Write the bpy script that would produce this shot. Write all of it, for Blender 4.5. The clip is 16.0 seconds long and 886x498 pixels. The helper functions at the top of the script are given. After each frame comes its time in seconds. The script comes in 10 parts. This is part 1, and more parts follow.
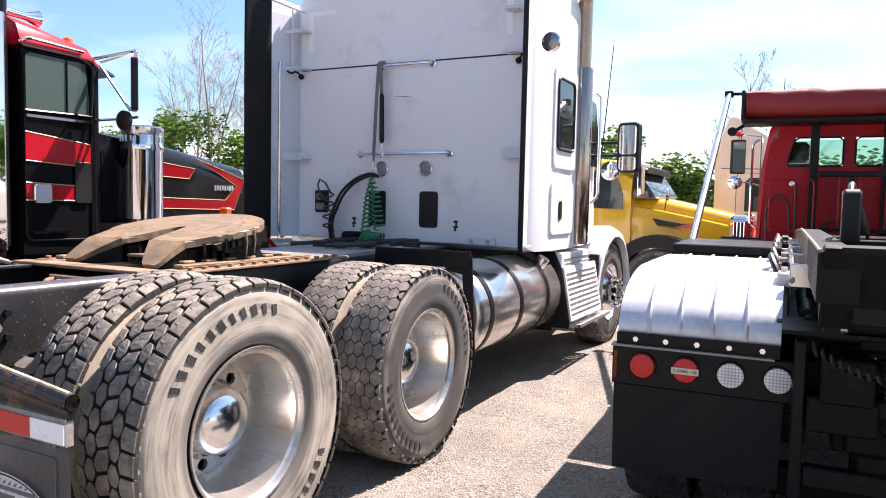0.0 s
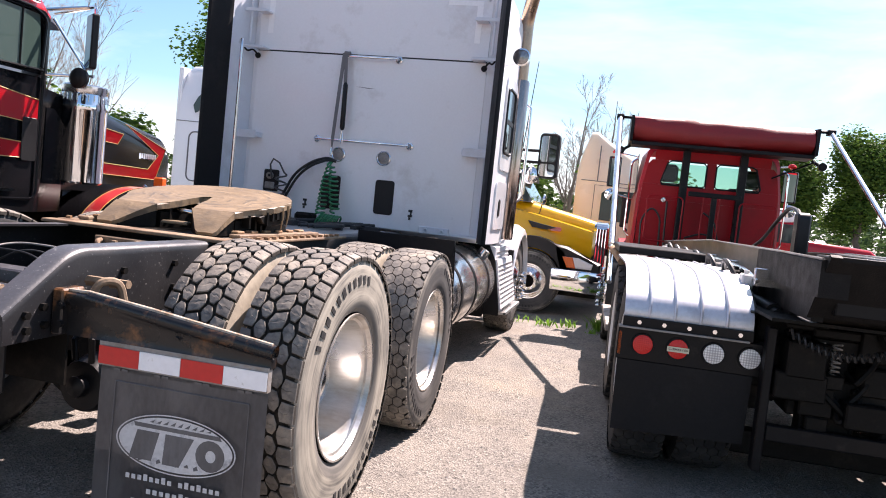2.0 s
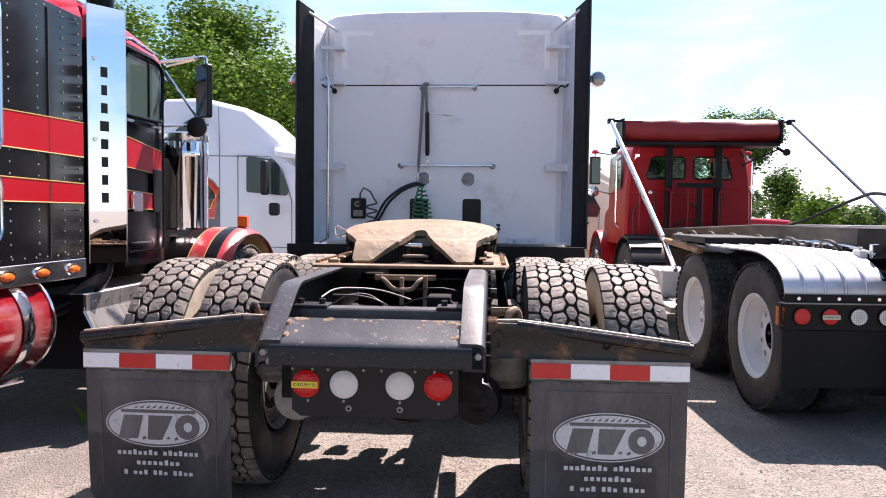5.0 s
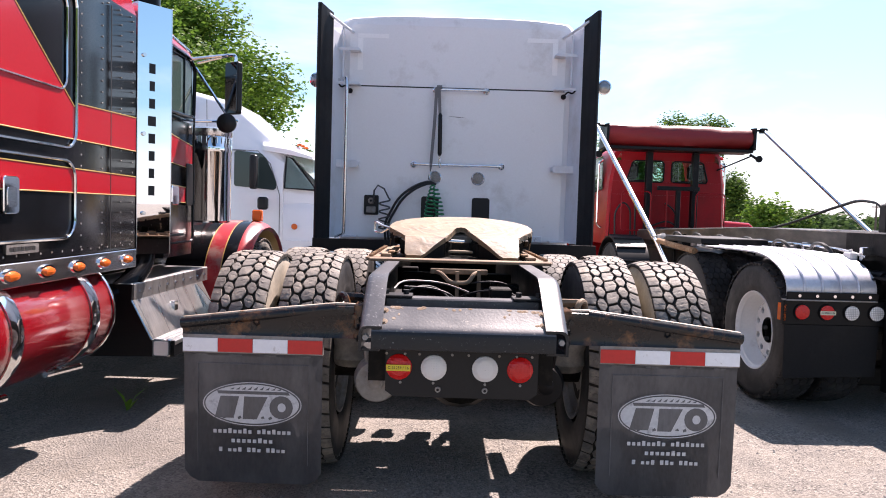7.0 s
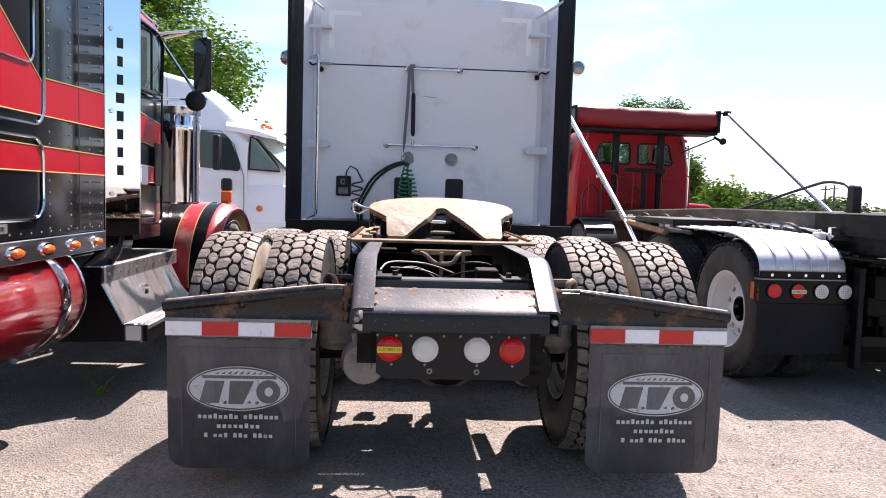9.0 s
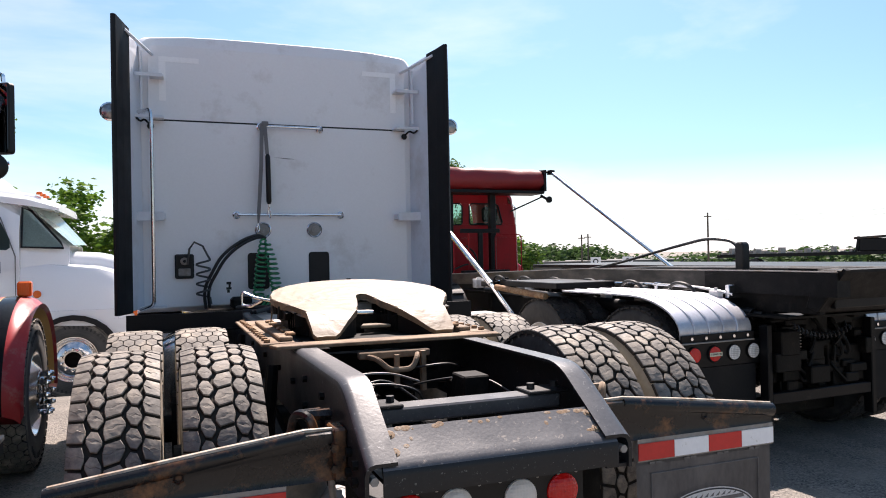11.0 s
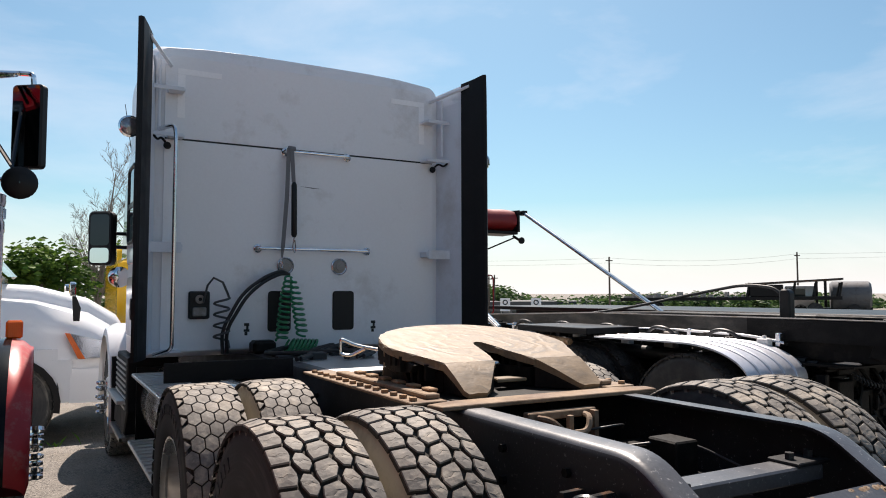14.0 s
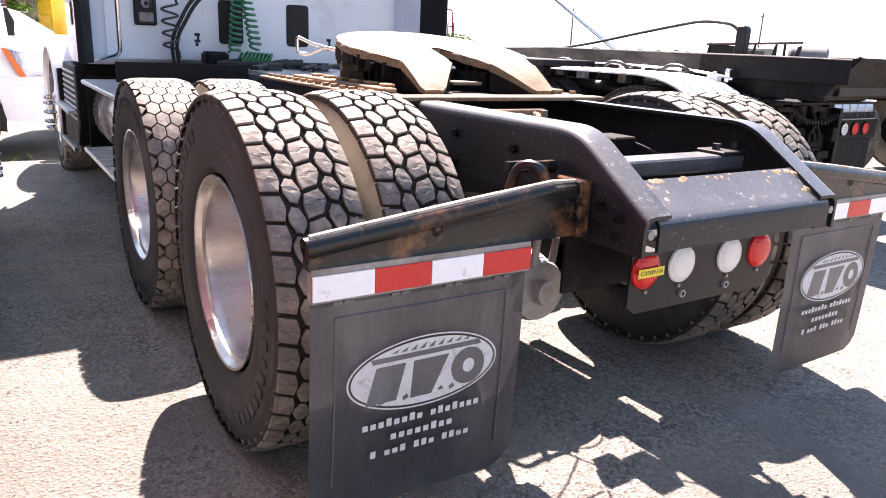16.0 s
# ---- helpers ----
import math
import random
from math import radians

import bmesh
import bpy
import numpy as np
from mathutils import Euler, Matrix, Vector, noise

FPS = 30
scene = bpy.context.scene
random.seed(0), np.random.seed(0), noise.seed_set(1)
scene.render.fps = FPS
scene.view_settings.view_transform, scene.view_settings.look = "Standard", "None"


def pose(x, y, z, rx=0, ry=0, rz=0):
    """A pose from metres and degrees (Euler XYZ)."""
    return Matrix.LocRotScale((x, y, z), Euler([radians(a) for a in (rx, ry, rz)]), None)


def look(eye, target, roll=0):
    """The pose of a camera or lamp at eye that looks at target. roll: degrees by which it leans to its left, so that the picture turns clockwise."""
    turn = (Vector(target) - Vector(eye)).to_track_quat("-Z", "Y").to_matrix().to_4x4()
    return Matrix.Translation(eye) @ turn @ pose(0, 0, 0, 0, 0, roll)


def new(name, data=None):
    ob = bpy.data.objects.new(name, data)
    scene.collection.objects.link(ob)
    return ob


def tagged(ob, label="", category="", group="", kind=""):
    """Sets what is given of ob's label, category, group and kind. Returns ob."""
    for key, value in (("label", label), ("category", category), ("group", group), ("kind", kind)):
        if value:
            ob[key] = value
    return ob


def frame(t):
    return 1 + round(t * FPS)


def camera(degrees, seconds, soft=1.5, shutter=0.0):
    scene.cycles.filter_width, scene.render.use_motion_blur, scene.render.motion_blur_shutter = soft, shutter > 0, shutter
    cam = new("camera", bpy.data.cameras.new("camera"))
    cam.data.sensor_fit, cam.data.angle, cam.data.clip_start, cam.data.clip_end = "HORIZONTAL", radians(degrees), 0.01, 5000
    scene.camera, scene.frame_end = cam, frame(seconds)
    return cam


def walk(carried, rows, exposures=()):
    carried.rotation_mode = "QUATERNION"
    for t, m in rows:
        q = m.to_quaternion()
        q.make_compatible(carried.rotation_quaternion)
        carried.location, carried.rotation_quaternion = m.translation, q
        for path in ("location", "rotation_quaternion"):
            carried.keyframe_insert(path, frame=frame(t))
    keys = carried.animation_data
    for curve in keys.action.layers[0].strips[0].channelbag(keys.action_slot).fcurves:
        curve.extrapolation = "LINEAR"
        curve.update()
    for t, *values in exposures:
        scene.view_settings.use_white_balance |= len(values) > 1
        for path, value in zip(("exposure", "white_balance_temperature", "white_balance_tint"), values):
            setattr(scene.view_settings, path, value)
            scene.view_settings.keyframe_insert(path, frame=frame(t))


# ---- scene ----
cam = camera(63.1, 16.0, 1.0)
PATH = [
    (0, (3.066, -1.293, 1.432), (2.144, 0.477, 1.301), 1.2),
    (0.5, (2.799, -1.477, 1.418), (2.037, 0.367, 1.28), 0.8),
    (1, (2.645, -1.667, 1.433), (1.991, 0.22, 1.323), 1.4),
    (1.5, (2.499, -1.867, 1.398), (1.997, 0.067, 1.305), 4.4),
    (2, (2.219, -2.061, 1.367), (1.759, -0.118, 1.242), 6.0),
    (2.5, (1.871, -2.202, 1.364), (1.527, -0.245, 1.136), -0.6),
    (3, (1.495, -2.301, 1.338), (1.074, -0.35, 1.214), -0.0),
    (3.5, (1.178, -2.429, 1.338), (0.73, -0.48, 1.312), -0.4),
    (4, (0.911, -2.632, 1.376), (0.552, -0.665, 1.316), -0.2),
    (6.5, (-0.034, -3.034, 1.347), (-0.013, -1.037, 1.243), 1.3),
    (7, (-0.101, -3.156, 1.365), (-0.097, -1.159, 1.263), 1.7),
    (7.5, (-0.122, -3.224, 1.36), (-0.081, -1.228, 1.242), 1.2),
    (8, (-0.137, -3.244, 1.361), (-0.066, -1.249, 1.253), 1.1),
    (8.5, (-0.151, -3.234, 1.351), (-0.078, -1.239, 1.244), 1.1),
    (9, (-0.233, -3.108, 1.348), (-0.116, -1.116, 1.201), 1.7),
    (9.5, (-0.323, -2.816, 1.355), (-0.112, -0.828, 1.3), 0.4),
    (12, (-1.39, -1.842, 1.52), (-0.478, -0.063, 1.576), -0.2),
    (12.5, (-1.557, -1.663, 1.528), (-0.637, 0.108, 1.664), -0.3),
    (13, (-1.64, -1.405, 1.532), (-0.706, 0.347, 1.771), -0.4),
    (13.5, (-1.686, -1.309, 1.522), (-0.751, 0.439, 1.785), -0.6),
    (14, (-1.739, -1.328, 1.492), (-0.767, 0.417, 1.615), -0.1),
    (14.5, (-1.755, -1.359, 1.425), (-0.73, 0.355, 1.327), 0.8),
    (15, (-1.757, -1.36, 1.357), (-0.684, 0.294, 1.024), 1.5),
    (15.5, (-1.779, -1.394, 1.308), (-0.704, 0.222, 0.825), 2.3),
    (16, (-1.8, -1.423, 1.286), (-0.748, 0.188, 0.74), 2.6),
]
EXPOSURES = [(0.0, 1.64, 6950, 27), (1.5, 1.55, 6950, 27), (2.5, 1.51, 6900, 27), (3.0, 1.62, 6900, 28), (4.0, 1.59, 6850, 28), (6.5, 1.53, 6850, 28), (8.0, 1.54, 6850, 28), (9.5, 1.54, 6850, 27), (11.8, 0.88, 6950, 18), (12.5, 0.78, 7000, 17),
             (13.5, 0.72, 7000, 17), (14.0, 0.77, 7000, 17), (14.5, 1.05, 7050, 21), (15.0, 1.52, 7050, 23), (15.5, 2.23, 7100, 27), (16.0, 2.42, 7150, 29)]
walk(cam, [(t, look(eye, target, roll)) for t, eye, target, roll in PATH], EXPOSURES)

# ---- light ----
SUN = Vector((0.33, 0.67, 1.0)).normalized()
world = bpy.data.worlds.new("sky")
scene.world = world
world.use_nodes = True
wn, wl = world.node_tree.nodes, world.node_tree.links
wn.clear()
w_out = wn.new("ShaderNodeOutputWorld")
w_bg = wn.new("ShaderNodeBackground")
w_sky = wn.new("ShaderNodeTexSky")
w_sky.sky_type = "NISHITA"
w_sky.sun_disc = False
w_sky.sun_elevation = math.asin(SUN.z)
w_sky.sun_rotation = math.atan2(SUN.x, SUN.y)
w_sky.air_density, w_sky.dust_density, w_sky.ozone_density = 1.0, 1.1, 2.0
w_geo = wn.new("ShaderNodeTexCoord")
w_map = wn.new("ShaderNodeMapping")
w_map.inputs["Scale"].default_value = (1.0, 1.0, 3.2)
w_noise = wn.new("ShaderNodeTexNoise")
w_noise.inputs["Scale"].default_value = 2.1
w_noise.inputs["Detail"].default_value = 7
w_noise.inputs["Roughness"].default_value = 0.58
w_noise.inputs["Distortion"].default_value = 0.35
w_ramp = wn.new("ShaderNodeValToRGB")
w_ramp.color_ramp.elements[0].position, w_ramp.color_ramp.elements[1].position = 0.47, 0.72
w_sep = wn.new("ShaderNodeSeparateXYZ")
w_low = wn.new("ShaderNodeMapRange")
w_low.inputs["From Min"].default_value, w_low.inputs["From Max"].default_value = 0.125, 0.0
w_low.inputs["To Min"].default_value, w_low.inputs["To Max"].default_value = 0.0, 0.82
w_add = wn.new("ShaderNodeMath")
w_add.operation, w_add.use_clamp = "ADD", True
w_mul = wn.new("ShaderNodeMath")
w_mul.operation = "MULTIPLY"
w_mul.inputs[1].default_value = 0.34
w_mix = wn.new("ShaderNodeMixRGB")
w_mix.inputs[2].default_value = (10.8, 11.0, 11.6, 1)
wl.new(w_geo.outputs["Generated"], w_map.inputs["Vector"])
wl.new(w_map.outputs["Vector"], w_noise.inputs["Vector"])
wl.new(w_noise.outputs["Fac"], w_ramp.inputs["Fac"])
wl.new(w_geo.outputs["Generated"], w_sep.inputs[0])
wl.new(w_sep.outputs["Z"], w_low.inputs["Value"])
wl.new(w_ramp.outputs["Color"], w_mul.inputs[0])
wl.new(w_mul.outputs[0], w_add.inputs[0])
w_side = wn.new("ShaderNodeVectorMath")
w_side.operation = "DOT_PRODUCT"
w_side.inputs[1].default_value = Vector((SUN.x, SUN.y, 0)).normalized()
w_face = wn.new("ShaderNodeMapRange")
w_face.inputs["From Min"].default_value, w_face.inputs["From Max"].default_value = -0.2, 0.75
w_face.inputs["To Min"].default_value, w_face.inputs["To Max"].default_value = 0.38, 1.0
w_haze = wn.new("ShaderNodeMath")
w_haze.operation = "MULTIPLY"
wl.new(w_geo.outputs["Generated"], w_side.inputs[0])
wl.new(w_side.outputs["Value"], w_face.inputs["Value"])
wl.new(w_low.outputs[0], w_haze.inputs[0])
wl.new(w_face.outputs[0], w_haze.inputs[1])
wl.new(w_haze.outputs[0], w_add.inputs[1])
wl.new(w_add.outputs[0], w_mix.inputs[0])
w_tint = wn.new("ShaderNodeMixRGB")
w_tint.blend_type = "MULTIPLY"
w_tint.inputs[0].default_value = 1.0
w_tint.inputs[2].default_value = (0.80, 1.15, 1.19, 1)
wl.new(w_sky.outputs[0], w_tint.inputs[1])
wl.new(w_tint.outputs[0], w_mix.inputs[1])
wl.new(w_mix.outputs[0], w_bg.inputs[0])
w_bg.inputs[1].default_value = 0.060
wl.new(w_bg.outputs[0], w_out.inputs[0])
sun = new("sun", bpy.data.lights.new("sun", "SUN"))
sun.data.energy, sun.data.angle, sun.data.color = 5.0, radians(0.53), (1.0, 0.945, 0.87)
sun.matrix_world = look((0, 0, 30), Vector((0, 0, 30)) - SUN)

# ---- materials ----
def nodes_of(name):
    m = bpy.data.materials.new(name)
    m.use_nodes = True
    n, l = m.node_tree.nodes, m.node_tree.links
    return m, n, l, n["Principled BSDF"]


def mat(name, col, rough=0.5, metal=0.0, vary=0.12, scale=3.0, fine=60.0, bump=0.1, dirt=None, dirt_amount=0.35, dirt_scale=2.0,
        coat=0.0, spec=0.5, rand=0.0, stretch=(1, 1, 1), rough_vary=0.15):
    """Paint, metal, rubber: a base colour with broad and fine variation, patches of a second colour, and fine relief."""
    m, n, l, b = nodes_of(name)
    tc = n.new("ShaderNodeTexCoord")
    mp = n.new("ShaderNodeMapping")
    mp.inputs["Scale"].default_value = stretch
    l.new(tc.outputs["Object"], mp.inputs["Vector"])
    n1 = n.new("ShaderNodeTexNoise")
    n1.inputs["Scale"].default_value, n1.inputs["Detail"].default_value = scale, 5
    n2 = n.new("ShaderNodeTexNoise")
    n2.inputs["Scale"].default_value, n2.inputs["Detail"].default_value = fine, 4
    for k in (n1, n2):
        l.new(mp.outputs[0], k.inputs["Vector"])
    add = n.new("ShaderNodeMath")
    add.operation = "ADD"
    l.new(n1.outputs["Fac"], add.inputs[0])
    l.new(n2.outputs["Fac"], add.inputs[1])
    mr = n.new("ShaderNodeMapRange")
    mr.inputs["From Min"].default_value, mr.inputs["From Max"].default_value = 0.6, 1.4
    mr.inputs["To Min"].default_value, mr.inputs["To Max"].default_value = 1 - vary, 1 + vary
    l.new(add.outputs[0], mr.inputs["Value"])
    hsv = n.new("ShaderNodeHueSaturation")
    hsv.inputs["Color"].default_value = (*col, 1)
    val = mr.outputs[0]
    if rand:
        oi = n.new("ShaderNodeObjectInfo")
        rr = n.new("ShaderNodeMapRange")
        rr.inputs["To Min"].default_value, rr.inputs["To Max"].default_value = 1 - rand, 1 + rand
        l.new(oi.outputs["Random"], rr.inputs["Value"])
        mu = n.new("ShaderNodeMath")
        mu.operation = "MULTIPLY"
        l.new(val, mu.inputs[0])
        l.new(rr.outputs[0], mu.inputs[1])
        val = mu.outputs[0]
    l.new(val, hsv.inputs["Value"])
    colour = hsv.outputs[0]
    if dirt:
        n3 = n.new("ShaderNodeTexNoise")
        n3.inputs["Scale"].default_value, n3.inputs["Detail"].default_value, n3.inputs["Roughness"].default_value = dirt_scale, 8, 0.68
        l.new(mp.outputs[0], n3.inputs["Vector"])
        cr = n.new("ShaderNodeMapRange")
        cr.inputs["From Min"].default_value, cr.inputs["From Max"].default_value = 0.66 - 0.45 * dirt_amount, 0.80 - 0.3 * dirt_amount
        l.new(n3.outputs["Fac"], cr.inputs["Value"])
        mx = n.new("ShaderNodeMixRGB")
        mx.inputs[2].default_value = (*dirt, 1)
        l.new(cr.outputs[0], mx.inputs[0])
        l.new(colour, mx.inputs[1])
        colour = mx.outputs[0]
    l.new(colour, b.inputs["Base Color"])
    rg = n.new("ShaderNodeMapRange")
    rg.inputs["From Min"].default_value, rg.inputs["From Max"].default_value = 0.3, 0.7
    rg.inputs["To Min"].default_value, rg.inputs["To Max"].default_value = max(0.02, rough * (1 - rough_vary)), min(1, rough * (1 + rough_vary))
    l.new(n1.outputs["Fac"], rg.inputs["Value"])
    l.new(rg.outputs[0], b.inputs["Roughness"])
    b.inputs["Metallic"].default_value = metal
    b.inputs["Specular IOR Level"].default_value = spec
    b.inputs["Coat Weight"].default_value = coat
    b.inputs["Coat Roughness"].default_value = 0.04
    if bump:
        bp = n.new("ShaderNodeBump")
        bp.inputs["Strength"].default_value, bp.inputs["Distance"].default_value = bump, 0.004
        l.new(add.outputs[0], bp.inputs["Height"])
        l.new(bp.outputs[0], b.inputs["Normal"])
    return m


def glass(name, tint, gloss=1.45):
    """Tinted cab glass: see-through, with a mirror sheen that grows towards grazing."""
    m, n, l, b = nodes_of(name)
    n.remove(b)
    tr, gl, mx, fr = n.new("ShaderNodeBsdfTransparent"), n.new("ShaderNodeBsdfGlossy"), n.new("ShaderNodeMixShader"), n.new("ShaderNodeFresnel")
    tr.inputs[0].default_value = (*tint, 1)
    gl.inputs["Roughness"].default_value = 0.02
    fr.inputs[0].default_value = gloss
    l.new(fr.outputs[0], mx.inputs[0])
    l.new(tr.outputs[0], mx.inputs[1])
    l.new(gl.outputs[0], mx.inputs[2])
    l.new(mx.outputs[0], n["Material Output"].inputs[0])
    return m


def lens_mat(name, col, grid=None):
    """Moulded plastic lamp lens with a fine prism grid."""
    m, n, l, b = nodes_of(name)
    b.inputs["Base Color"].default_value = (*col, 1)
    b.inputs["Roughness"].default_value = 0.22
    tc, vo, bp = n.new("ShaderNodeTexCoord"), n.new("ShaderNodeTexVoronoi"), n.new("ShaderNodeBump")
    vo.inputs["Scale"].default_value, vo.inputs["Randomness"].default_value = 95, 0.0
    bp.inputs["Strength"].default_value, bp.inputs["Distance"].default_value = 0.55, 0.003
    l.new(tc.outputs["Object"], vo.inputs["Vector"])
    l.new(vo.outputs["Distance"], bp.inputs["Height"])
    l.new(bp.outputs[0], b.inputs["Normal"])
    if grid:
        mr, mx = n.new("ShaderNodeMapRange"), n.new("ShaderNodeMixRGB")
        vo.inputs["Scale"].default_value = 78
        mr.inputs["From Min"].default_value, mr.inputs["From Max"].default_value = 0.30, 0.62
        l.new(vo.outputs["Distance"], mr.inputs["Value"])
        l.new(mr.outputs[0], mx.inputs[0])
        mx.inputs[1].default_value, mx.inputs[2].default_value = (*col, 1), (*grid, 1)
        l.new(mx.outputs[0], b.inputs["Base Color"])
    return m


def ground_mat(name):
    m, n, l, b = nodes_of(name)
    tc = n.new("ShaderNodeTexCoord")
    def noise_of(scale, detail=6, rough=0.6):
        k = n.new("ShaderNodeTexNoise")
        k.inputs["Scale"].default_value, k.inputs["Detail"].default_value, k.inputs["Roughness"].default_value = scale, detail, rough
        l.new(tc.outputs["Object"], k.inputs["Vector"])
        return k
    def mixer(fac, a, c):
        k = n.new("ShaderNodeMixRGB")
        l.new(fac, k.inputs[0])
        for s, v in ((k.inputs[1], a), (k.inputs[2], c)):
            if isinstance(v, tuple):
                s.default_value = (*v, 1)
            else:
                l.new(v, s)
        return k.outputs[0]
    def ramp(src, lo, hi):
        k = n.new("ShaderNodeMapRange")
        k.inputs["From Min"].default_value, k.inputs["From Max"].default_value = lo, hi
        l.new(src, k.inputs["Value"])
        return k.outputs[0]
    broad, mid, fine, grit = noise_of(0.45), noise_of(2.6, 9, 0.72), noise_of(150, 4, 0.7), noise_of(38, 6, 0.75)
    vo = n.new("ShaderNodeTexVoronoi")
    vo.inputs["Scale"].default_value = 84
    l.new(tc.outputs["Object"], vo.inputs["Vector"])
    stone = mixer(ramp(vo.outputs["Color"], 0.1, 0.95), (0.085, 0.079, 0.073), (0.345, 0.316, 0.282))
    dust = mixer(ramp(mid.outputs["Fac"], 0.42, 0.76), stone, (0.308, 0.278, 0.240))
    sand = mixer(ramp(noise_of(0.9, 5, 0.65).outputs["Fac"], 0.52, 0.82), dust, (0.350, 0.300, 0.230))
    along, drift = n.new("ShaderNodeMapping"), n.new("ShaderNodeTexNoise")
    along.inputs["Scale"].default_value = (2.4, 0.5, 1.0)
    drift.inputs["Scale"].default_value, drift.inputs["Detail"].default_value = 1.3, 6
    l.new(tc.outputs["Object"], along.inputs["Vector"])
    l.new(along.outputs[0], drift.inputs["Vector"])
    track = mixer(ramp(drift.outputs["Fac"], 0.50, 0.80), sand, (0.185, 0.170, 0.153))
    tar = mixer(ramp(broad.outputs["Fac"], 0.52, 0.70), track, (0.130, 0.120, 0.112))
    chips = mixer(ramp(grit.outputs["Fac"], 0.60, 0.68), tar, (0.070, 0.066, 0.062))
    l.new(mixer(ramp(fine.outputs["Fac"], 0.61, 0.76), chips, (0.39, 0.360, 0.322)), b.inputs["Base Color"])
    b.inputs["Roughness"].default_value = 0.93
    b.inputs["Specular IOR Level"].default_value = 0.25
    ad = n.new("ShaderNodeMath")
    ad.operation = "ADD"
    l.new(vo.outputs["Distance"], ad.inputs[0])
    l.new(fine.outputs["Fac"], ad.inputs[1])
    bp = n.new("ShaderNodeBump")
    bp.inputs["Strength"].default_value, bp.inputs["Distance"].default_value = 0.85, 0.011
    l.new(ad.outputs[0], bp.inputs["Height"])
    l.new(bp.outputs[0], b.inputs["Normal"])
    return m


def leaf_mat(name, col, light):
    m, n, l, b = nodes_of(name)
    g = n.new("ShaderNodeNewGeometry")
    mx = n.new("ShaderNodeMixRGB")
    mx.inputs[1].default_value, mx.inputs[2].default_value = (*col, 1), (*light, 1)
    l.new(g.outputs["Random Per Island"], mx.inputs[0])
    l.new(mx.outputs[0], b.inputs["Base Color"])
    b.inputs["Roughness"].default_value, b.inputs["Specular IOR Level"].default_value = 0.6, 0.15
    tl, ms = n.new("ShaderNodeBsdfTranslucent"), n.new("ShaderNodeMixShader")
    ms.inputs[0].default_value = 0.35
    l.new(mx.outputs[0], tl.inputs[0])
    l.new(b.outputs[0], ms.inputs[1])
    l.new(tl.outputs[0], ms.inputs[2])
    l.new(ms.outputs[0], n["Material Output"].inputs[0])
    return m


WHITE = mat("white_paint", (0.80, 0.80, 0.815), 0.32, vary=0.03, scale=1.5, bump=0.02, dirt=(0.60, 0.575, 0.56), dirt_amount=0.22, dirt_scale=1.6, coat=0.2)
WHITE_IN = mat("white_fairing", (0.66, 0.69, 0.74), 0.4, vary=0.04, bump=0.02, dirt=(0.52, 0.52, 0.53), dirt_amount=0.3)
CLEAN_WHITE = mat("glossy_white_paint", (0.80, 0.81, 0.83), 0.2, vary=0.02, scale=1.0, bump=0.0, coat=0.5)
RUBBER_TRIM = mat("black_rubber_edge", (0.008, 0.008, 0.009), 0.6, vary=0.3, scale=5, bump=0.15, dirt=(0.02, 0.02, 0.02), dirt_amount=0.2, spec=0.22)
BLACK = mat("black_chassis_paint", (0.006, 0.006, 0.007), 0.42, vary=0.25, scale=4, bump=0.12, dirt=(0.035, 0.030, 0.025), dirt_amount=0.16, dirt_scale=5, spec=0.2)
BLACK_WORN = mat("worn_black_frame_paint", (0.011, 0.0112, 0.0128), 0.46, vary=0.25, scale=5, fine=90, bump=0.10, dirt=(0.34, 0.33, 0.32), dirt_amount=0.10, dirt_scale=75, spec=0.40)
# black raised to grey to carry the sky's glare; the specks are chips
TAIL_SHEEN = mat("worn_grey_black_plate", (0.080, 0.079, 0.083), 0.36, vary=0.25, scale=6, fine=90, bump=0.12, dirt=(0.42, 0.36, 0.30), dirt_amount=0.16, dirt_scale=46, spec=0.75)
CHIP_RUST = mat("rust_round_bolts", (0.26, 0.165, 0.095), 0.8, vary=0.35, scale=40, bump=0.3, dirt=(0.42, 0.36, 0.29), dirt_amount=0.4, dirt_scale=60)
WORN_EDGE = mat("paint_worn_off_steel", (0.46, 0.39, 0.31), 0.6, vary=0.25, scale=20, bump=0.3, dirt=(0.22, 0.12, 0.055), dirt_amount=0.4, dirt_scale=16)
BLACK_RUST = mat("rusting_black_steel", (0.012, 0.0115, 0.012), 0.28, vary=0.3, scale=5, bump=0.2, dirt=(0.24, 0.105, 0.042), dirt_amount=0.33, dirt_scale=7.5, spec=0.4)
RUST = mat("rust", (0.25, 0.14, 0.07), 0.85, vary=0.4, scale=14, bump=0.4, dirt=(0.40, 0.29, 0.18), dirt_amount=0.35, dirt_scale=18)
TAN_PLATE = mat("dusty_rusted_deck_steel", (0.25, 0.175, 0.112), 0.8, vary=0.3, scale=6, bump=0.35, dirt=(0.12, 0.065, 0.034), dirt_amount=0.5, dirt_scale=4.5)
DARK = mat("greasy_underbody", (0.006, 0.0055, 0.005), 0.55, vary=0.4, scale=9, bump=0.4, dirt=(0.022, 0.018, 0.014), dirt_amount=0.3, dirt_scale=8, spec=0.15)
GREY_STEEL = mat("dull_grey_steel", (0.30, 0.285, 0.27), 0.62, metal=0.35, vary=0.2, scale=8, bump=0.25, dirt=(0.20, 0.16, 0.12), dirt_amount=0.4, dirt_scale=8)
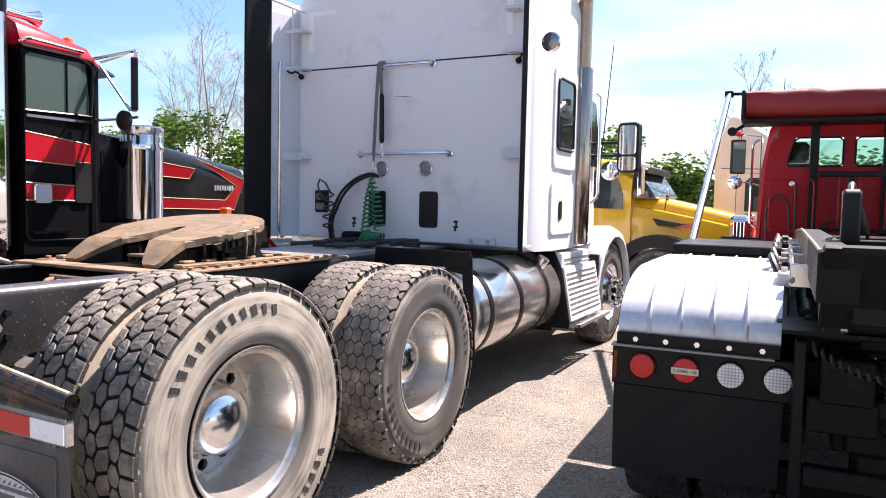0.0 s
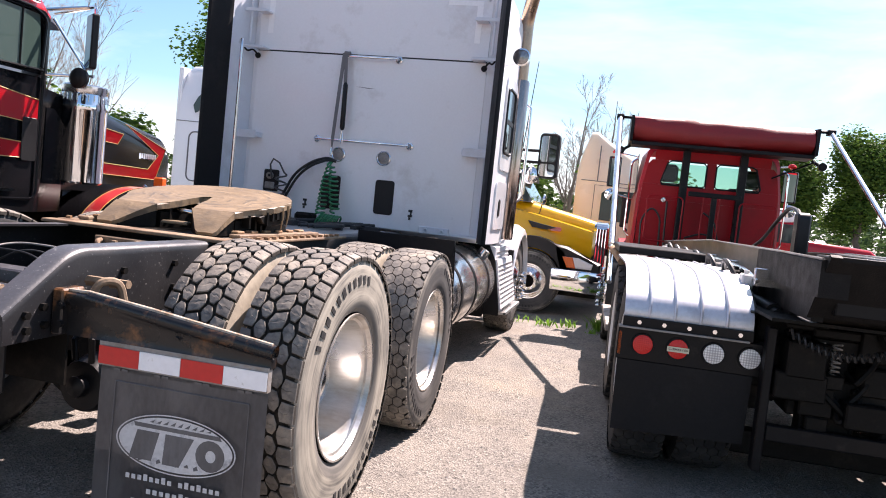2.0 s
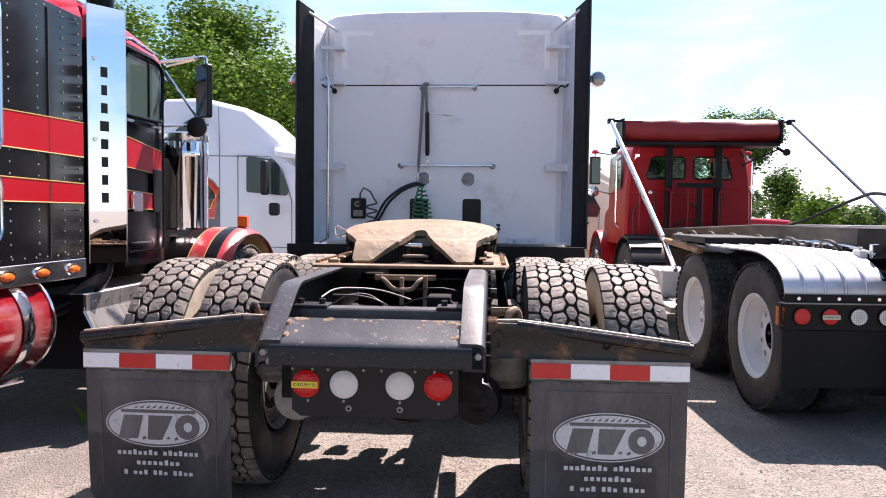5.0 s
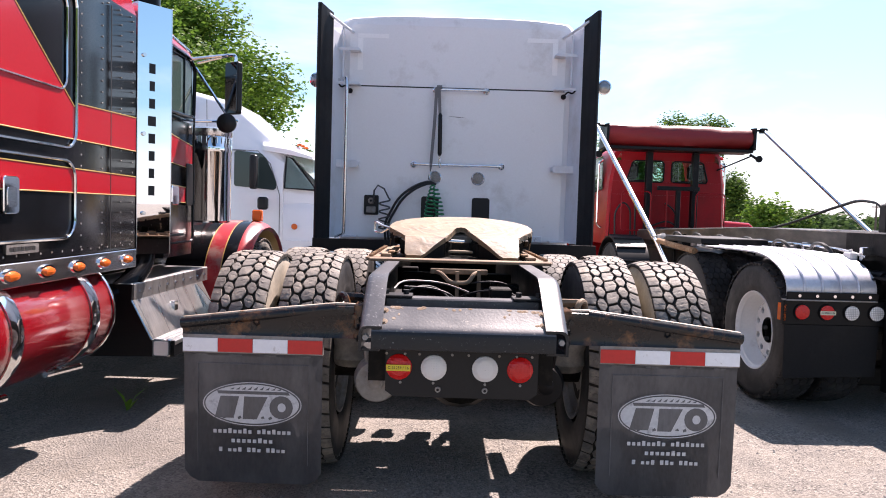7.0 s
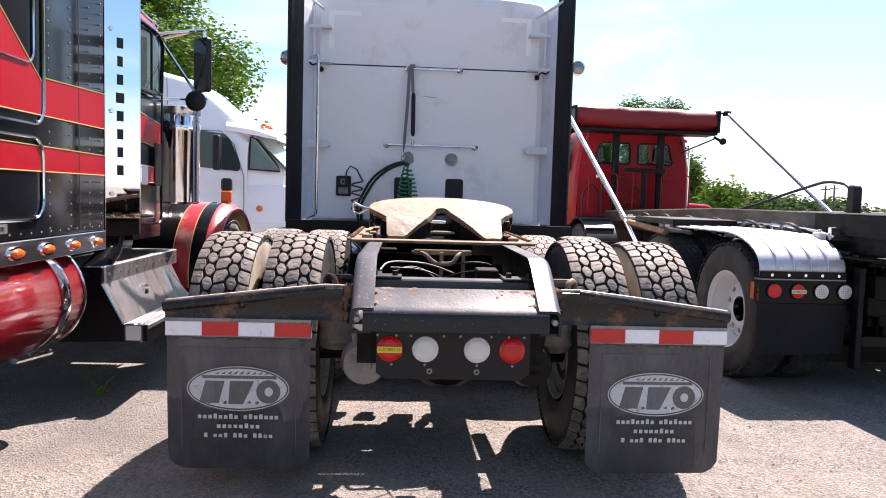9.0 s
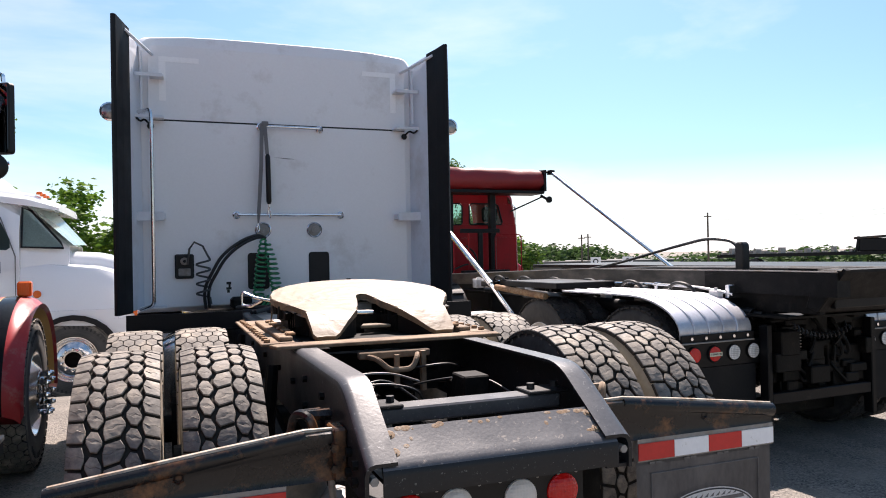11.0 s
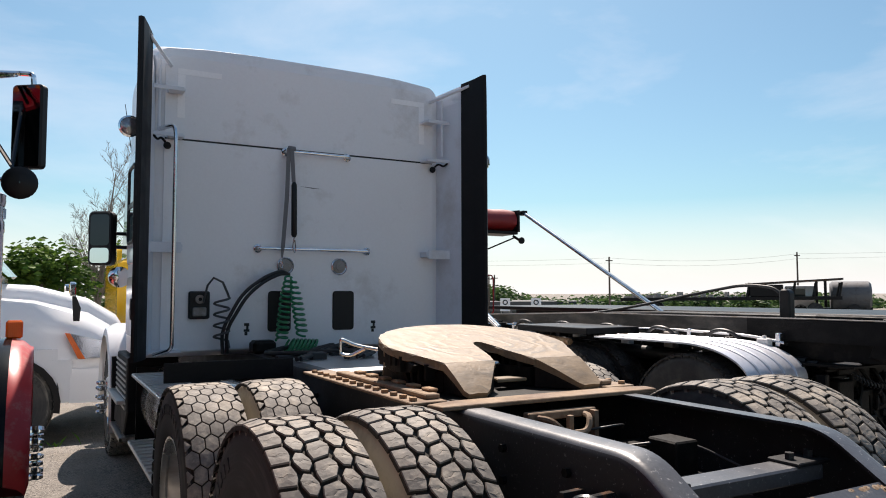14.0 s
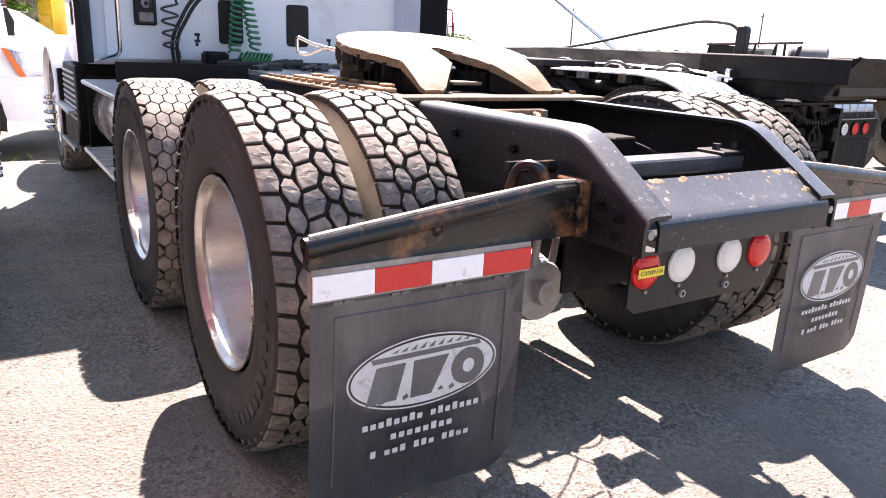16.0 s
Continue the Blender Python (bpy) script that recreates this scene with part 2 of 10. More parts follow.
GREASE = mat("sand_and_grease_coated_steel", (0.215, 0.153, 0.092), 0.52, vary=0.26, scale=6, fine=40, bump=0.12, dirt=(0.155, 0.116, 0.078), dirt_amount=0.42, dirt_scale=6.5, stretch=(1, 2.0, 1), spec=0.4)
def grease_streaks(m):
    """Dark swirls of old grease ploughed through by trailer plates."""
    n, l = m.node_tree.nodes, m.node_tree.links
    b = n["Principled BSDF"]
    src = b.inputs["Base Color"].links[0].from_socket
    tc, wv = n.new("ShaderNodeTexCoord"), n.new("ShaderNodeTexWave")
    wv.wave_type, wv.rings_direction = "RINGS", "Z"
    wv.inputs["Scale"].default_value, wv.inputs["Distortion"].default_value, wv.inputs["Detail"].default_value, wv.inputs["Detail Scale"].default_value = 3.4, 14.0, 6.0, 1.6
    mp = n.new("ShaderNodeMapping")
    mp.inputs["Location"].default_value = (-0.02, -1.53, 0)
    l.new(tc.outputs["Object"], mp.inputs["Vector"])
    l.new(mp.outputs[0], wv.inputs["Vector"])
    ns = n.new("ShaderNodeTexNoise")
    ns.inputs["Scale"].default_value, ns.inputs["Detail"].default_value = 5.0, 6
    l.new(tc.outputs["Object"], ns.inputs["Vector"])
    mu, mr, mx = n.new("ShaderNodeMath"), n.new("ShaderNodeMapRange"), n.new("ShaderNodeMixRGB")
    mu.operation = "MULTIPLY"
    l.new(wv.outputs["Fac"], mu.inputs[0])
    l.new(ns.outputs["Fac"], mu.inputs[1])
    mr.inputs["From Min"].default_value, mr.inputs["From Max"].default_value, mr.inputs["To Max"].default_value = 0.44, 0.56, 0.75
    l.new(mu.outputs[0], mr.inputs["Value"])
    l.new(mr.outputs[0], mx.inputs[0])
    l.new(src, mx.inputs[1])
    mx.inputs[2].default_value = (0.10, 0.078, 0.055, 1)
    l.new(mx.outputs[0], b.inputs["Base Color"])
    bp = n.new("ShaderNodeBump")
    bp.inputs["Strength"].default_value, bp.inputs["Distance"].default_value = 0.45, 0.005
    l.new(mu.outputs[0], bp.inputs["Height"])
    l.new(b.inputs["Normal"].links[0].from_socket, bp.inputs["Normal"])
    l.new(bp.outputs[0], b.inputs["Normal"])
grease_streaks(GREASE)
RIM_METAL = mat("dust_stained_aluminium", (0.66, 0.64, 0.61), 0.30, metal=0.85, vary=0.10, scale=5, bump=0.06, dirt=(0.44, 0.385, 0.32), dirt_amount=0.40, dirt_scale=5, stretch=(0.3, 1, 1))
CHROME = mat("chrome", (0.86, 0.87, 0.88), 0.06, metal=1.0, vary=0.02, bump=0.0)
TANK_METAL = mat("dulled_aluminium_tank", (0.72, 0.70, 0.67), 0.20, metal=0.92, vary=0.07, scale=4, bump=0.03, dirt=(0.58, 0.52, 0.47), dirt_amount=0.35, dirt_scale=4)
STAINLESS = mat("stainless_steel", (0.72, 0.72, 0.73), 0.2, metal=1.0, vary=0.05, bump=0.02, stretch=(1, 1, 8))
POLISHED = mat("polished_aluminium", (0.80, 0.79, 0.78), 0.17, metal=1.0, vary=0.05, scale=4, bump=0.02, dirt=(0.56, 0.50, 0.44), dirt_amount=0.3, dirt_scale=5)
TREADPLATE = mat("aluminium_tread_plate", (0.62, 0.62, 0.62), 0.35, metal=0.9, vary=0.12, scale=6, fine=110, bump=0.6)
RUBBER = mat("dusty_tyre_rubber", (0.155, 0.143, 0.126), 0.75, vary=0.22, scale=6, bump=0.25, dirt=(0.29, 0.262, 0.222), dirt_amount=0.52, dirt_scale=9, rand=0.1, spec=0.3)
TREAD = mat("worn_dusty_tread", (0.150, 0.137, 0.122), 0.70, vary=0.30, scale=22, bump=0.45, dirt=(0.37, 0.322, 0.262), dirt_amount=0.42, dirt_scale=8, spec=0.3)
RUBBER_DARK = mat("dark_tyre_rubber", (0.024, 0.024, 0.025), 0.6, vary=0.3, scale=6, bump=0.2, dirt=(0.062, 0.059, 0.056), dirt_amount=0.45, dirt_scale=4, spec=0.3)
GROOVE = mat("dusty_tread_groove", (0.045, 0.040, 0.034), 0.85, vary=0.3, scale=12, bump=0.2, spec=0.2)
CLAY_RUBBER = mat("clay_coated_rubber", (0.27, 0.242, 0.196), 0.85, vary=0.2, scale=6, bump=0.25, dirt=(0.46, 0.40, 0.31), dirt_amount=0.6, dirt_scale=4)
FLAP = mat("grey_faded_rubber_flap", (0.094, 0.096, 0.103), 0.42, vary=0.25, scale=5, fine=75, bump=0.16, dirt=(0.155, 0.156, 0.162), dirt_amount=0.36, dirt_scale=5, stretch=(1, 1, 0.4), spec=0.7)
PRINT = mat("grey_white_print", (0.60, 0.60, 0.60), 0.6, vary=0.15, scale=20, bump=0.0, dirt=(0.28, 0.28, 0.29), dirt_amount=0.26, dirt_scale=20)
TAPE_RED = mat("red_reflective_tape", (0.62, 0.022, 0.018), 0.35, vary=0.08, scale=40, bump=0.05)
TAPE_WHITE = mat("white_reflective_tape", (0.90, 0.90, 0.91), 0.35, vary=0.05, scale=40, bump=0.05, dirt=(0.45, 0.42, 0.38), dirt_amount=0.15, dirt_scale=30)
RED_LENS = lens_mat("red_lamp_lens", (0.62, 0.012, 0.01))
CLEAR_LENS = lens_mat("frosted_lamp_lens", (0.74, 0.72, 0.70))
PRISM_LENS = lens_mat("clear_prism_lens", (0.82, 0.81, 0.79), (0.40, 0.39, 0.38))
AMBER_LENS = lens_mat("amber_lamp_lens", (0.72, 0.13, 0.015))
YELLOW_TAPE = mat("yellow_sticker", (0.78, 0.60, 0.04), 0.5, vary=0.05, bump=0.0)
CREAM_TAPE = mat("cream_sticker", (0.62, 0.58, 0.44), 0.5, vary=0.05, bump=0.0)
INK = mat("black_ink", (0.012, 0.012, 0.012), 0.6, vary=0.05, bump=0.0)
HOSE_GREEN = mat("green_air_hose", (0.012, 0.19, 0.075), 0.28, vary=0.12, bump=0.0, coat=0.3)
HOSE_BLACK = mat("black_rubber_hose", (0.014, 0.014, 0.014), 0.5, vary=0.2, bump=0.05)
STRAP = mat("grey_webbing_strap", (0.16, 0.16, 0.165), 0.8, vary=0.2, fine=200, bump=0.3)
PLASTIC = mat("black_plastic", (0.010, 0.010, 0.011), 0.45, vary=0.15, bump=0.05, spec=0.3)
# mirror colour cut to near-black in place of a dark reflection
DARK_MIRROR = mat("tinted_mirror_glass", (0.045, 0.05, 0.055), 0.04, metal=1.0, vary=0.0, bump=0.0)
MIRROR = mat("mirror_glass", (0.85, 0.87, 0.88), 0.02, metal=1.0, vary=0.0, bump=0.0)
GLASS_DARK = glass("tinted_cab_glass", (0.10, 0.13, 0.12))
GLASS_CLEAR = glass("clear_cab_glass", (0.62, 0.80, 0.74))
CAB_DARK = mat("dark_cab_lining", (0.02, 0.02, 0.021), 0.8, vary=0.3, bump=0.1)
def sidewall_mat(name, dark, dust, lo, hi, amount):
    """Tyre sidewall with dried mud in rings and brushed arcs between two radii."""
    m, n, l, b = nodes_of(name)
    def maths(op, x, y=None):
        k = n.new("ShaderNodeMath")
        k.operation = op
        for i, v in enumerate((x, y)):
            if v is None:
                continue
            if isinstance(v, (int, float)):
                k.inputs[i].default_value = v
            else:
                l.new(v, k.inputs[i])
        return k.outputs[0]
    def span(src, f0, f1):
        k = n.new("ShaderNodeMapRange")
        k.interpolation_type = "SMOOTHSTEP"
        k.inputs["From Min"].default_value, k.inputs["From Max"].default_value = f0, f1
        l.new(src, k.inputs["Value"])
        return k.outputs[0]
    tc, sp = n.new("ShaderNodeTexCoord"), n.new("ShaderNodeSeparateXYZ")
    l.new(tc.outputs["Object"], sp.inputs[0])
    r = maths("SQRT", maths("ADD", maths("MULTIPLY", sp.outputs[1], sp.outputs[1]), maths("MULTIPLY", sp.outputs[2], sp.outputs[2])))
    cb = n.new("ShaderNodeCombineXYZ")
    l.new(maths("MULTIPLY", r, 75.0), cb.inputs[0])
    l.new(maths("MULTIPLY", sp.outputs[1], 5.0), cb.inputs[1])
    l.new(maths("MULTIPLY", sp.outputs[2], 5.0), cb.inputs[2])
    arcs, blot, fine = n.new("ShaderNodeTexNoise"), n.new("ShaderNodeTexNoise"), n.new("ShaderNodeTexNoise")
    arcs.inputs["Scale"].default_value, arcs.inputs["Detail"].default_value = 1.0, 5
    blot.inputs["Scale"].default_value, blot.inputs["Detail"].default_value = 5.0, 7
    fine.inputs["Scale"].default_value, fine.inputs["Detail"].default_value = 90.0, 4
    l.new(cb.outputs[0], arcs.inputs["Vector"])
    l.new(tc.outputs["Object"], blot.inputs["Vector"])
    l.new(tc.outputs["Object"], fine.inputs["Vector"])
    ring = maths("MULTIPLY", span(r, lo, lo + 0.035), span(r, hi, hi - 0.03))
    grain = span(maths("ADD", maths("MULTIPLY", arcs.outputs["Fac"], 0.6), maths("MULTIPLY", blot.outputs["Fac"], 0.6)), 0.62 - 0.3 * amount, 0.98 - 0.3 * amount)
    mx = n.new("ShaderNodeMixRGB")
    mx.inputs[1].default_value, mx.inputs[2].default_value = (*dark, 1), (*dust, 1)
    l.new(maths("ADD", maths("MULTIPLY", maths("MULTIPLY", ring, grain), 0.85), maths("MULTIPLY", grain, 0.15)), mx.inputs[0])
    l.new(mx.outputs[0], b.inputs["Base Color"])
    b.inputs["Roughness"].default_value, b.inputs["Specular IOR Level"].default_value = 0.7, 0.35
    bp = n.new("ShaderNodeBump")
    bp.inputs["Strength"].default_value, bp.inputs["Distance"].default_value = 0.2, 0.002
    l.new(maths("ADD", arcs.outputs["Fac"], fine.outputs["Fac"]), bp.inputs["Height"])
    l.new(bp.outputs[0], b.inputs["Normal"])
    return m


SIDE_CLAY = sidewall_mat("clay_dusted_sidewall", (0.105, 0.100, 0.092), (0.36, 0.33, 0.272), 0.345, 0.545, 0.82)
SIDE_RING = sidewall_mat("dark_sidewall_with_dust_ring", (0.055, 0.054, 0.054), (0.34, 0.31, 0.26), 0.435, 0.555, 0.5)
# darker sidewall, used only on the left-hand outer drive tyres
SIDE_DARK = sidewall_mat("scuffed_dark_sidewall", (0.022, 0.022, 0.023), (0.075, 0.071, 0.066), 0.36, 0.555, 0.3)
GROUND = ground_mat("dusty_gravelled_asphalt")
RED = mat("red_truck_paint", (0.41, 0.006, 0.012), 0.22, vary=0.05, scale=2, bump=0.0, coat=0.25, spec=0.4)
# darker copy of RED; the shade on the tank is in the colour
TANK_RED = mat("deep_red_tank_paint", (0.20, 0.004, 0.008), 0.14, vary=0.08, scale=2, bump=0.0, coat=0.35, spec=0.4)
FENDER_RED = mat("dusty_red_fender_paint", (0.36, 0.018, 0.022), 0.35, vary=0.1, scale=3, bump=0.03, dirt=(0.34, 0.20, 0.17), dirt_amount=0.38, dirt_scale=4, spec=0.4)
RED_DULL = mat("faded_red_cab_paint", (0.33, 0.006, 0.010), 0.42, vary=0.12, scale=2, bump=0.04, dirt=(0.20, 0.008, 0.010), dirt_amount=0.30, dirt_scale=2.5, spec=0.25)
KBLACK = mat("glossy_black_truck_paint", (0.006, 0.006, 0.007), 0.16, vary=0.1, scale=2, bump=0.0, coat=0.0, spec=0.13)
GOLD = mat("gold_pinstripe", (0.55, 0.34, 0.10), 0.35, vary=0.05, bump=0.0)
YELLOW = mat("yellow_truck_paint", (0.82, 0.45, 0.005), 0.2, vary=0.04, scale=2, bump=0.0, coat=0.5)
BEIGE = mat("cream_truck_paint", (0.84, 0.715, 0.535), 0.3, vary=0.04, scale=2, bump=0.0, coat=0.4)
TARP = mat("red_vinyl_tarp", (0.23, 0.011, 0.011), 0.5, vary=0.18, scale=6, bump=0.25, stretch=(0.6, 3, 3))
ALU_FENDER = mat("dulled_aluminium_fender", (0.60, 0.61, 0.65), 0.42, metal=0.55, vary=0.12, scale=5, bump=0.06, dirt=(0.42, 0.42, 0.45), dirt_amount=0.35, dirt_scale=5)
WHITE_RIM = mat("white_painted_wheel", (0.72, 0.72, 0.71), 0.45, vary=0.06, bump=0.05, dirt=(0.45, 0.42, 0.38), dirt_amount=0.25)
BARK = mat("bark", (0.115, 0.09, 0.07), 0.9, vary=0.3, scale=8, bump=0.5)
BARK_PALE = mat("pale_bare_wood", (0.26, 0.22, 0.19), 0.9, vary=0.25, scale=8, bump=0.3)
LEAF_A = leaf_mat("maple_leaves", (0.042, 0.110, 0.014), (0.150, 0.260, 0.034))
LEAF_B = leaf_mat("dark_leaves", (0.026, 0.070, 0.014), (0.125, 0.215, 0.036))
LEAF_FAR = leaf_mat("distant_leaves", (0.035, 0.070, 0.024), (0.075, 0.130, 0.040))
GRASS = leaf_mat("weeds", (0.085, 0.21, 0.02), (0.20, 0.36, 0.05))

# ---- building blocks ----
def part(name, bm, material, parent=None, label="", smooth=False, at=None):
    """Link a bmesh as one mesh object under a thing or a part."""
    me = bpy.data.meshes.new(name)
    bmesh.ops.recalc_face_normals(bm, faces=bm.faces)
    bm.to_mesh(me)
    bm.free()
    for m in (material if isinstance(material, (list, tuple)) else [material]):
        me.materials.append(m)
    if smooth:
        me.polygons.foreach_set("use_smooth", [True] * len(me.polygons))
        me.set_sharp_from_angle(angle=radians(38))
    ob = new(name, me)
    if at is not None:
        ob.matrix_basis = at
    if parent is not None:
        ob.parent = parent
    if label:
        ob["label"] = label
    return ob


def pieces(name, bm, material, parent=None, label="", smooth=False, put=None):
    """Each loose piece of a bmesh as a part of its own."""
    left = set(bm.verts)
    groups = []
    while left:
        v = left.pop()
        grp, todo = {v}, [v]
        while todo:
            for e in todo.pop().link_edges:
                for w in e.verts:
                    if w in left:
                        left.discard(w)
                        grp.add(w)
                        todo.append(w)
        groups.append(grp)
    groups.sort(key=lambda g: tuple(round(sum(v.co[i] for v in g) / len(g), 4) for i in range(3)))
    out = []
    for g in groups:
        b = bmesh.new()
        at = {v: b.verts.new(v.co) for v in g}
        for f in {f for v in g for f in v.link_faces}:
            b.faces.new([at[v] for v in f.verts])
        out.append((put or part)(name, b, material, parent, label, smooth))
    bm.free()
    return out


def again(ob, m, parent=None, name=None):
    """Another object on the same mesh."""
    k = new(name or ob.name.split(".")[0], ob.data)
    k.matrix_basis = m
    k.parent = parent if parent is not None else ob.parent
    return k


def thing(name, label, category, at=None, group="", kind=""):
    ob = new(name)
    ob.empty_display_size = 0.3
    if at is not None:
        ob.matrix_basis = at
    return tagged(ob, label, category, group, kind)


def mesh():
    return bmesh.new()


def box(bm, x0, x1, y0, y1, z0, z1, bevel=0.0, m=None, seg=1):
    vs = [bm.verts.new((x, y, z)) for x in (x0, x1) for y in (y0, y1) for z in (z0, z1)]
    fs = [bm.faces.new([vs[i] for i in q]) for q in ((0, 1, 3, 2), (4, 6, 7, 5), (0, 4, 5, 1), (2, 3, 7, 6), (0, 2, 6, 4), (1, 5, 7, 3))]
    if bevel:
        es = list({e for f in fs for e in f.edges})
        r = bmesh.ops.bevel(bm, geom=es, offset=bevel, segments=seg, profile=0.5, affect="EDGES", clamp_overlap=True)
        vs = list({v for f in r["faces"] for v in f.verts} | {v for v in vs if v.is_valid})
    if m is not None:
        bmesh.ops.transform(bm, matrix=m, verts=[v for v in vs if v.is_valid])
    return vs


def frame_of(d):
    d = Vector(d).normalized()
    a = d.cross(Vector((0, 0, 1)) if abs(d.z) < 0.9 else Vector((1, 0, 0))).normalized()
    return a, d.cross(a)


def tube(bm, pts, r, seg=8, closed=False, caps=True):
    """A round bar along a polyline; r is one radius, or one for each point."""
    pts = [Vector(p) for p in pts]
    n = len(pts)
    rs = r if isinstance(r, (list, tuple)) else [r] * n
    rings, a = [], None
    for i, p in enumerate(pts):
        if closed:
            d = (pts[(i + 1) % n] - pts[i - 1]).normalized()
        else:
            d = (pts[min(i + 1, n - 1)] - pts[max(i - 1, 0)]).normalized()
        if a is None:
            a = frame_of(d)[0]
        a = (a - d * a.dot(d)).normalized()
        b = d.cross(a)
        rings.append([bm.verts.new(p + (a * math.cos(k * math.tau / seg) + b * math.sin(k * math.tau / seg)) * rs[i]) for k in range(seg)])
    for i in range(n if closed else n - 1):
        q, w = rings[i], rings[(i + 1) % n]
        for k in range(seg):
            bm.faces.new((q[k], q[(k + 1) % seg], w[(k + 1) % seg], w[k]))
    if caps and not closed:
        bm.faces.new(rings[0][::-1])
        bm.faces.new(rings[-1])


def bend(pts, r=0.05, steps=5):
    """Round the inner corners of a polyline."""
    pts = [Vector(p) for p in pts]
    out = [pts[0]]
    for i in range(1, len(pts) - 1):
        p, a, b = pts[i], pts[i - 1], pts[i + 1]
        k = min(r, (a - p).length * 0.49, (b - p).length * 0.49)
        s, e = p + (a - p).normalized() * k, p + (b - p).normalized() * k
        for j in range(steps + 1):
            t = j / steps
            out.append(s * (1 - t) ** 2 + p * 2 * t * (1 - t) + e * t * t)
    return out + [pts[-1]]


def lathe(bm, prof, seg=32, axis="x", at=(0, 0, 0), a0=0.0, a1=math.tau, mats=None):
    """Turn (along, radius) points about an axis."""
    at = Vector(at)
    full = abs(a1 - a0 - math.tau) < 1e-6
    rings = []
    cols = seg if full else seg + 1
    for u, r in prof:
        ring = []
        for k in range(cols):
            t = a0 + (a1 - a0) * k / seg
            c, s = math.cos(t) * r, math.sin(t) * r
            v = {"x": (u, c, s), "y": (s, u, c), "z": (c, s, u)}[axis]
            ring.append(bm.verts.new(at + Vector(v)))
        rings.append(ring)
    for i in range(len(rings) - 1):
        for k in range(seg):
            q = (k + 1) % cols
            f = bm.faces.new((rings[i][k], rings[i][q], rings[i + 1][q], rings[i + 1][k]))
            if mats:
                f.material_index = mats[i]
    return rings


def cyl(bm, p0, p1, r, seg=16, r1=None):
    tube(bm, [p0, p1], [r, r if r1 is None else r1], seg)


def slab(bm, outline, axis, lo, hi, bevel=0.0):
    """A flat polygon given in the two other axes, drawn out along an axis from lo to hi."""
    def at(p, q):
        return {"x": (q, p[0], p[1]), "y": (p[0], q, p[1]), "z": (p[0], p[1], q)}[axis]
    a = [bm.verts.new(at(p, lo)) for p in outline]
    b = [bm.verts.new(at(p, hi)) for p in outline]
    n = len(a)
    fs = [bm.faces.new(a), bm.faces.new(b[::-1])]
    for i in range(n):
        fs.append(bm.faces.new((a[i], b[i], b[(i + 1) % n], a[(i + 1) % n])))
    if bevel:
        bmesh.ops.bevel(bm, geom=list({e for f in fs[:2] for e in f.edges}), offset=bevel, segments=1, affect="EDGES", clamp_overlap=True)


def rounded(x0, x1, y0, y1, r, n=4):
    """Outline of a rectangle with rounded corners; r is one radius or four."""
    rr = r if isinstance(r, (list, tuple)) else [r] * 4
    out = []
    for (cx, cy, a), q in zip(((x1, y1, 0), (x0, y1, 90), (x0, y0, 180), (x1, y0, 270)), rr):
        sx, sy = (-1 if cx == x1 else 1), (-1 if cy == y1 else 1)
        for k in range(n + 1):
            t = radians(a + 90 * k / n)
            out.append((cx + sx * q + q * math.cos(t), cy + sy * q + q * math.sin(t)))
    return out


def loft(bm, sections, close_ends=True, closed=True):
    """Skin between sections, each a list of 3D points of one length."""
    rows = [[bm.verts.new(p) for p in s] for s in sections]
    n = len(rows[0])
    for a, b in zip(rows, rows[1:]):
        for i in range(n if closed else n - 1):
            j = (i + 1) % n
            bm.faces.new((a[i], a[j], b[j], b[i]))
    if close_ends:
        bm.faces.new(rows[0][::-1])
        bm.faces.new(rows[-1])
    return rows


def rail(bm, outline, axis, at, r=0.008, seg=6):
    """A round trim bar that follows a closed flat outline."""
    tube(bm, [{"x": (at, p[0], p[1]), "y": (p[0], at, p[1]), "z": (p[0], p[1], at)}[axis] for p in outline], r, seg, closed=True)


def bolt(bm, p, axis="z", r=0.016, h=0.014):
    p = Vector(p)
    d = Vector({"x": (1, 0, 0), "y": (0, 1, 0), "z": (0, 0, 1)}[axis]) * h
    cyl(bm, p - d * 0.2, p + d, r, 6)


def text_part(name, words, size, material, parent, at, label="", width=None):
    """Raised lettering in the built-in font."""
    cu = bpy.data.curves.new(name, "FONT")
    cu.body, cu.size, cu.extrude, cu.align_x, cu.align_y = words, size, 0.0006, "CENTER", "CENTER"
    cu.resolution_u = 2
    tmp = bpy.data.objects.new("tmp", cu)
    me = bpy.data.meshes.new_from_object(tmp)
    bpy.data.objects.remove(tmp)
    me.materials.clear()
    me.materials.append(material)
    ob = new(name, me)
    ob.matrix_basis = at
    if width:
        w = max(v.co.x for v in me.vertices) - min(v.co.x for v in me.vertices)
        for v in me.vertices:
            v.co.x *= width / w
    ob.parent = parent
    if label:
        ob["label"] = label
    return ob


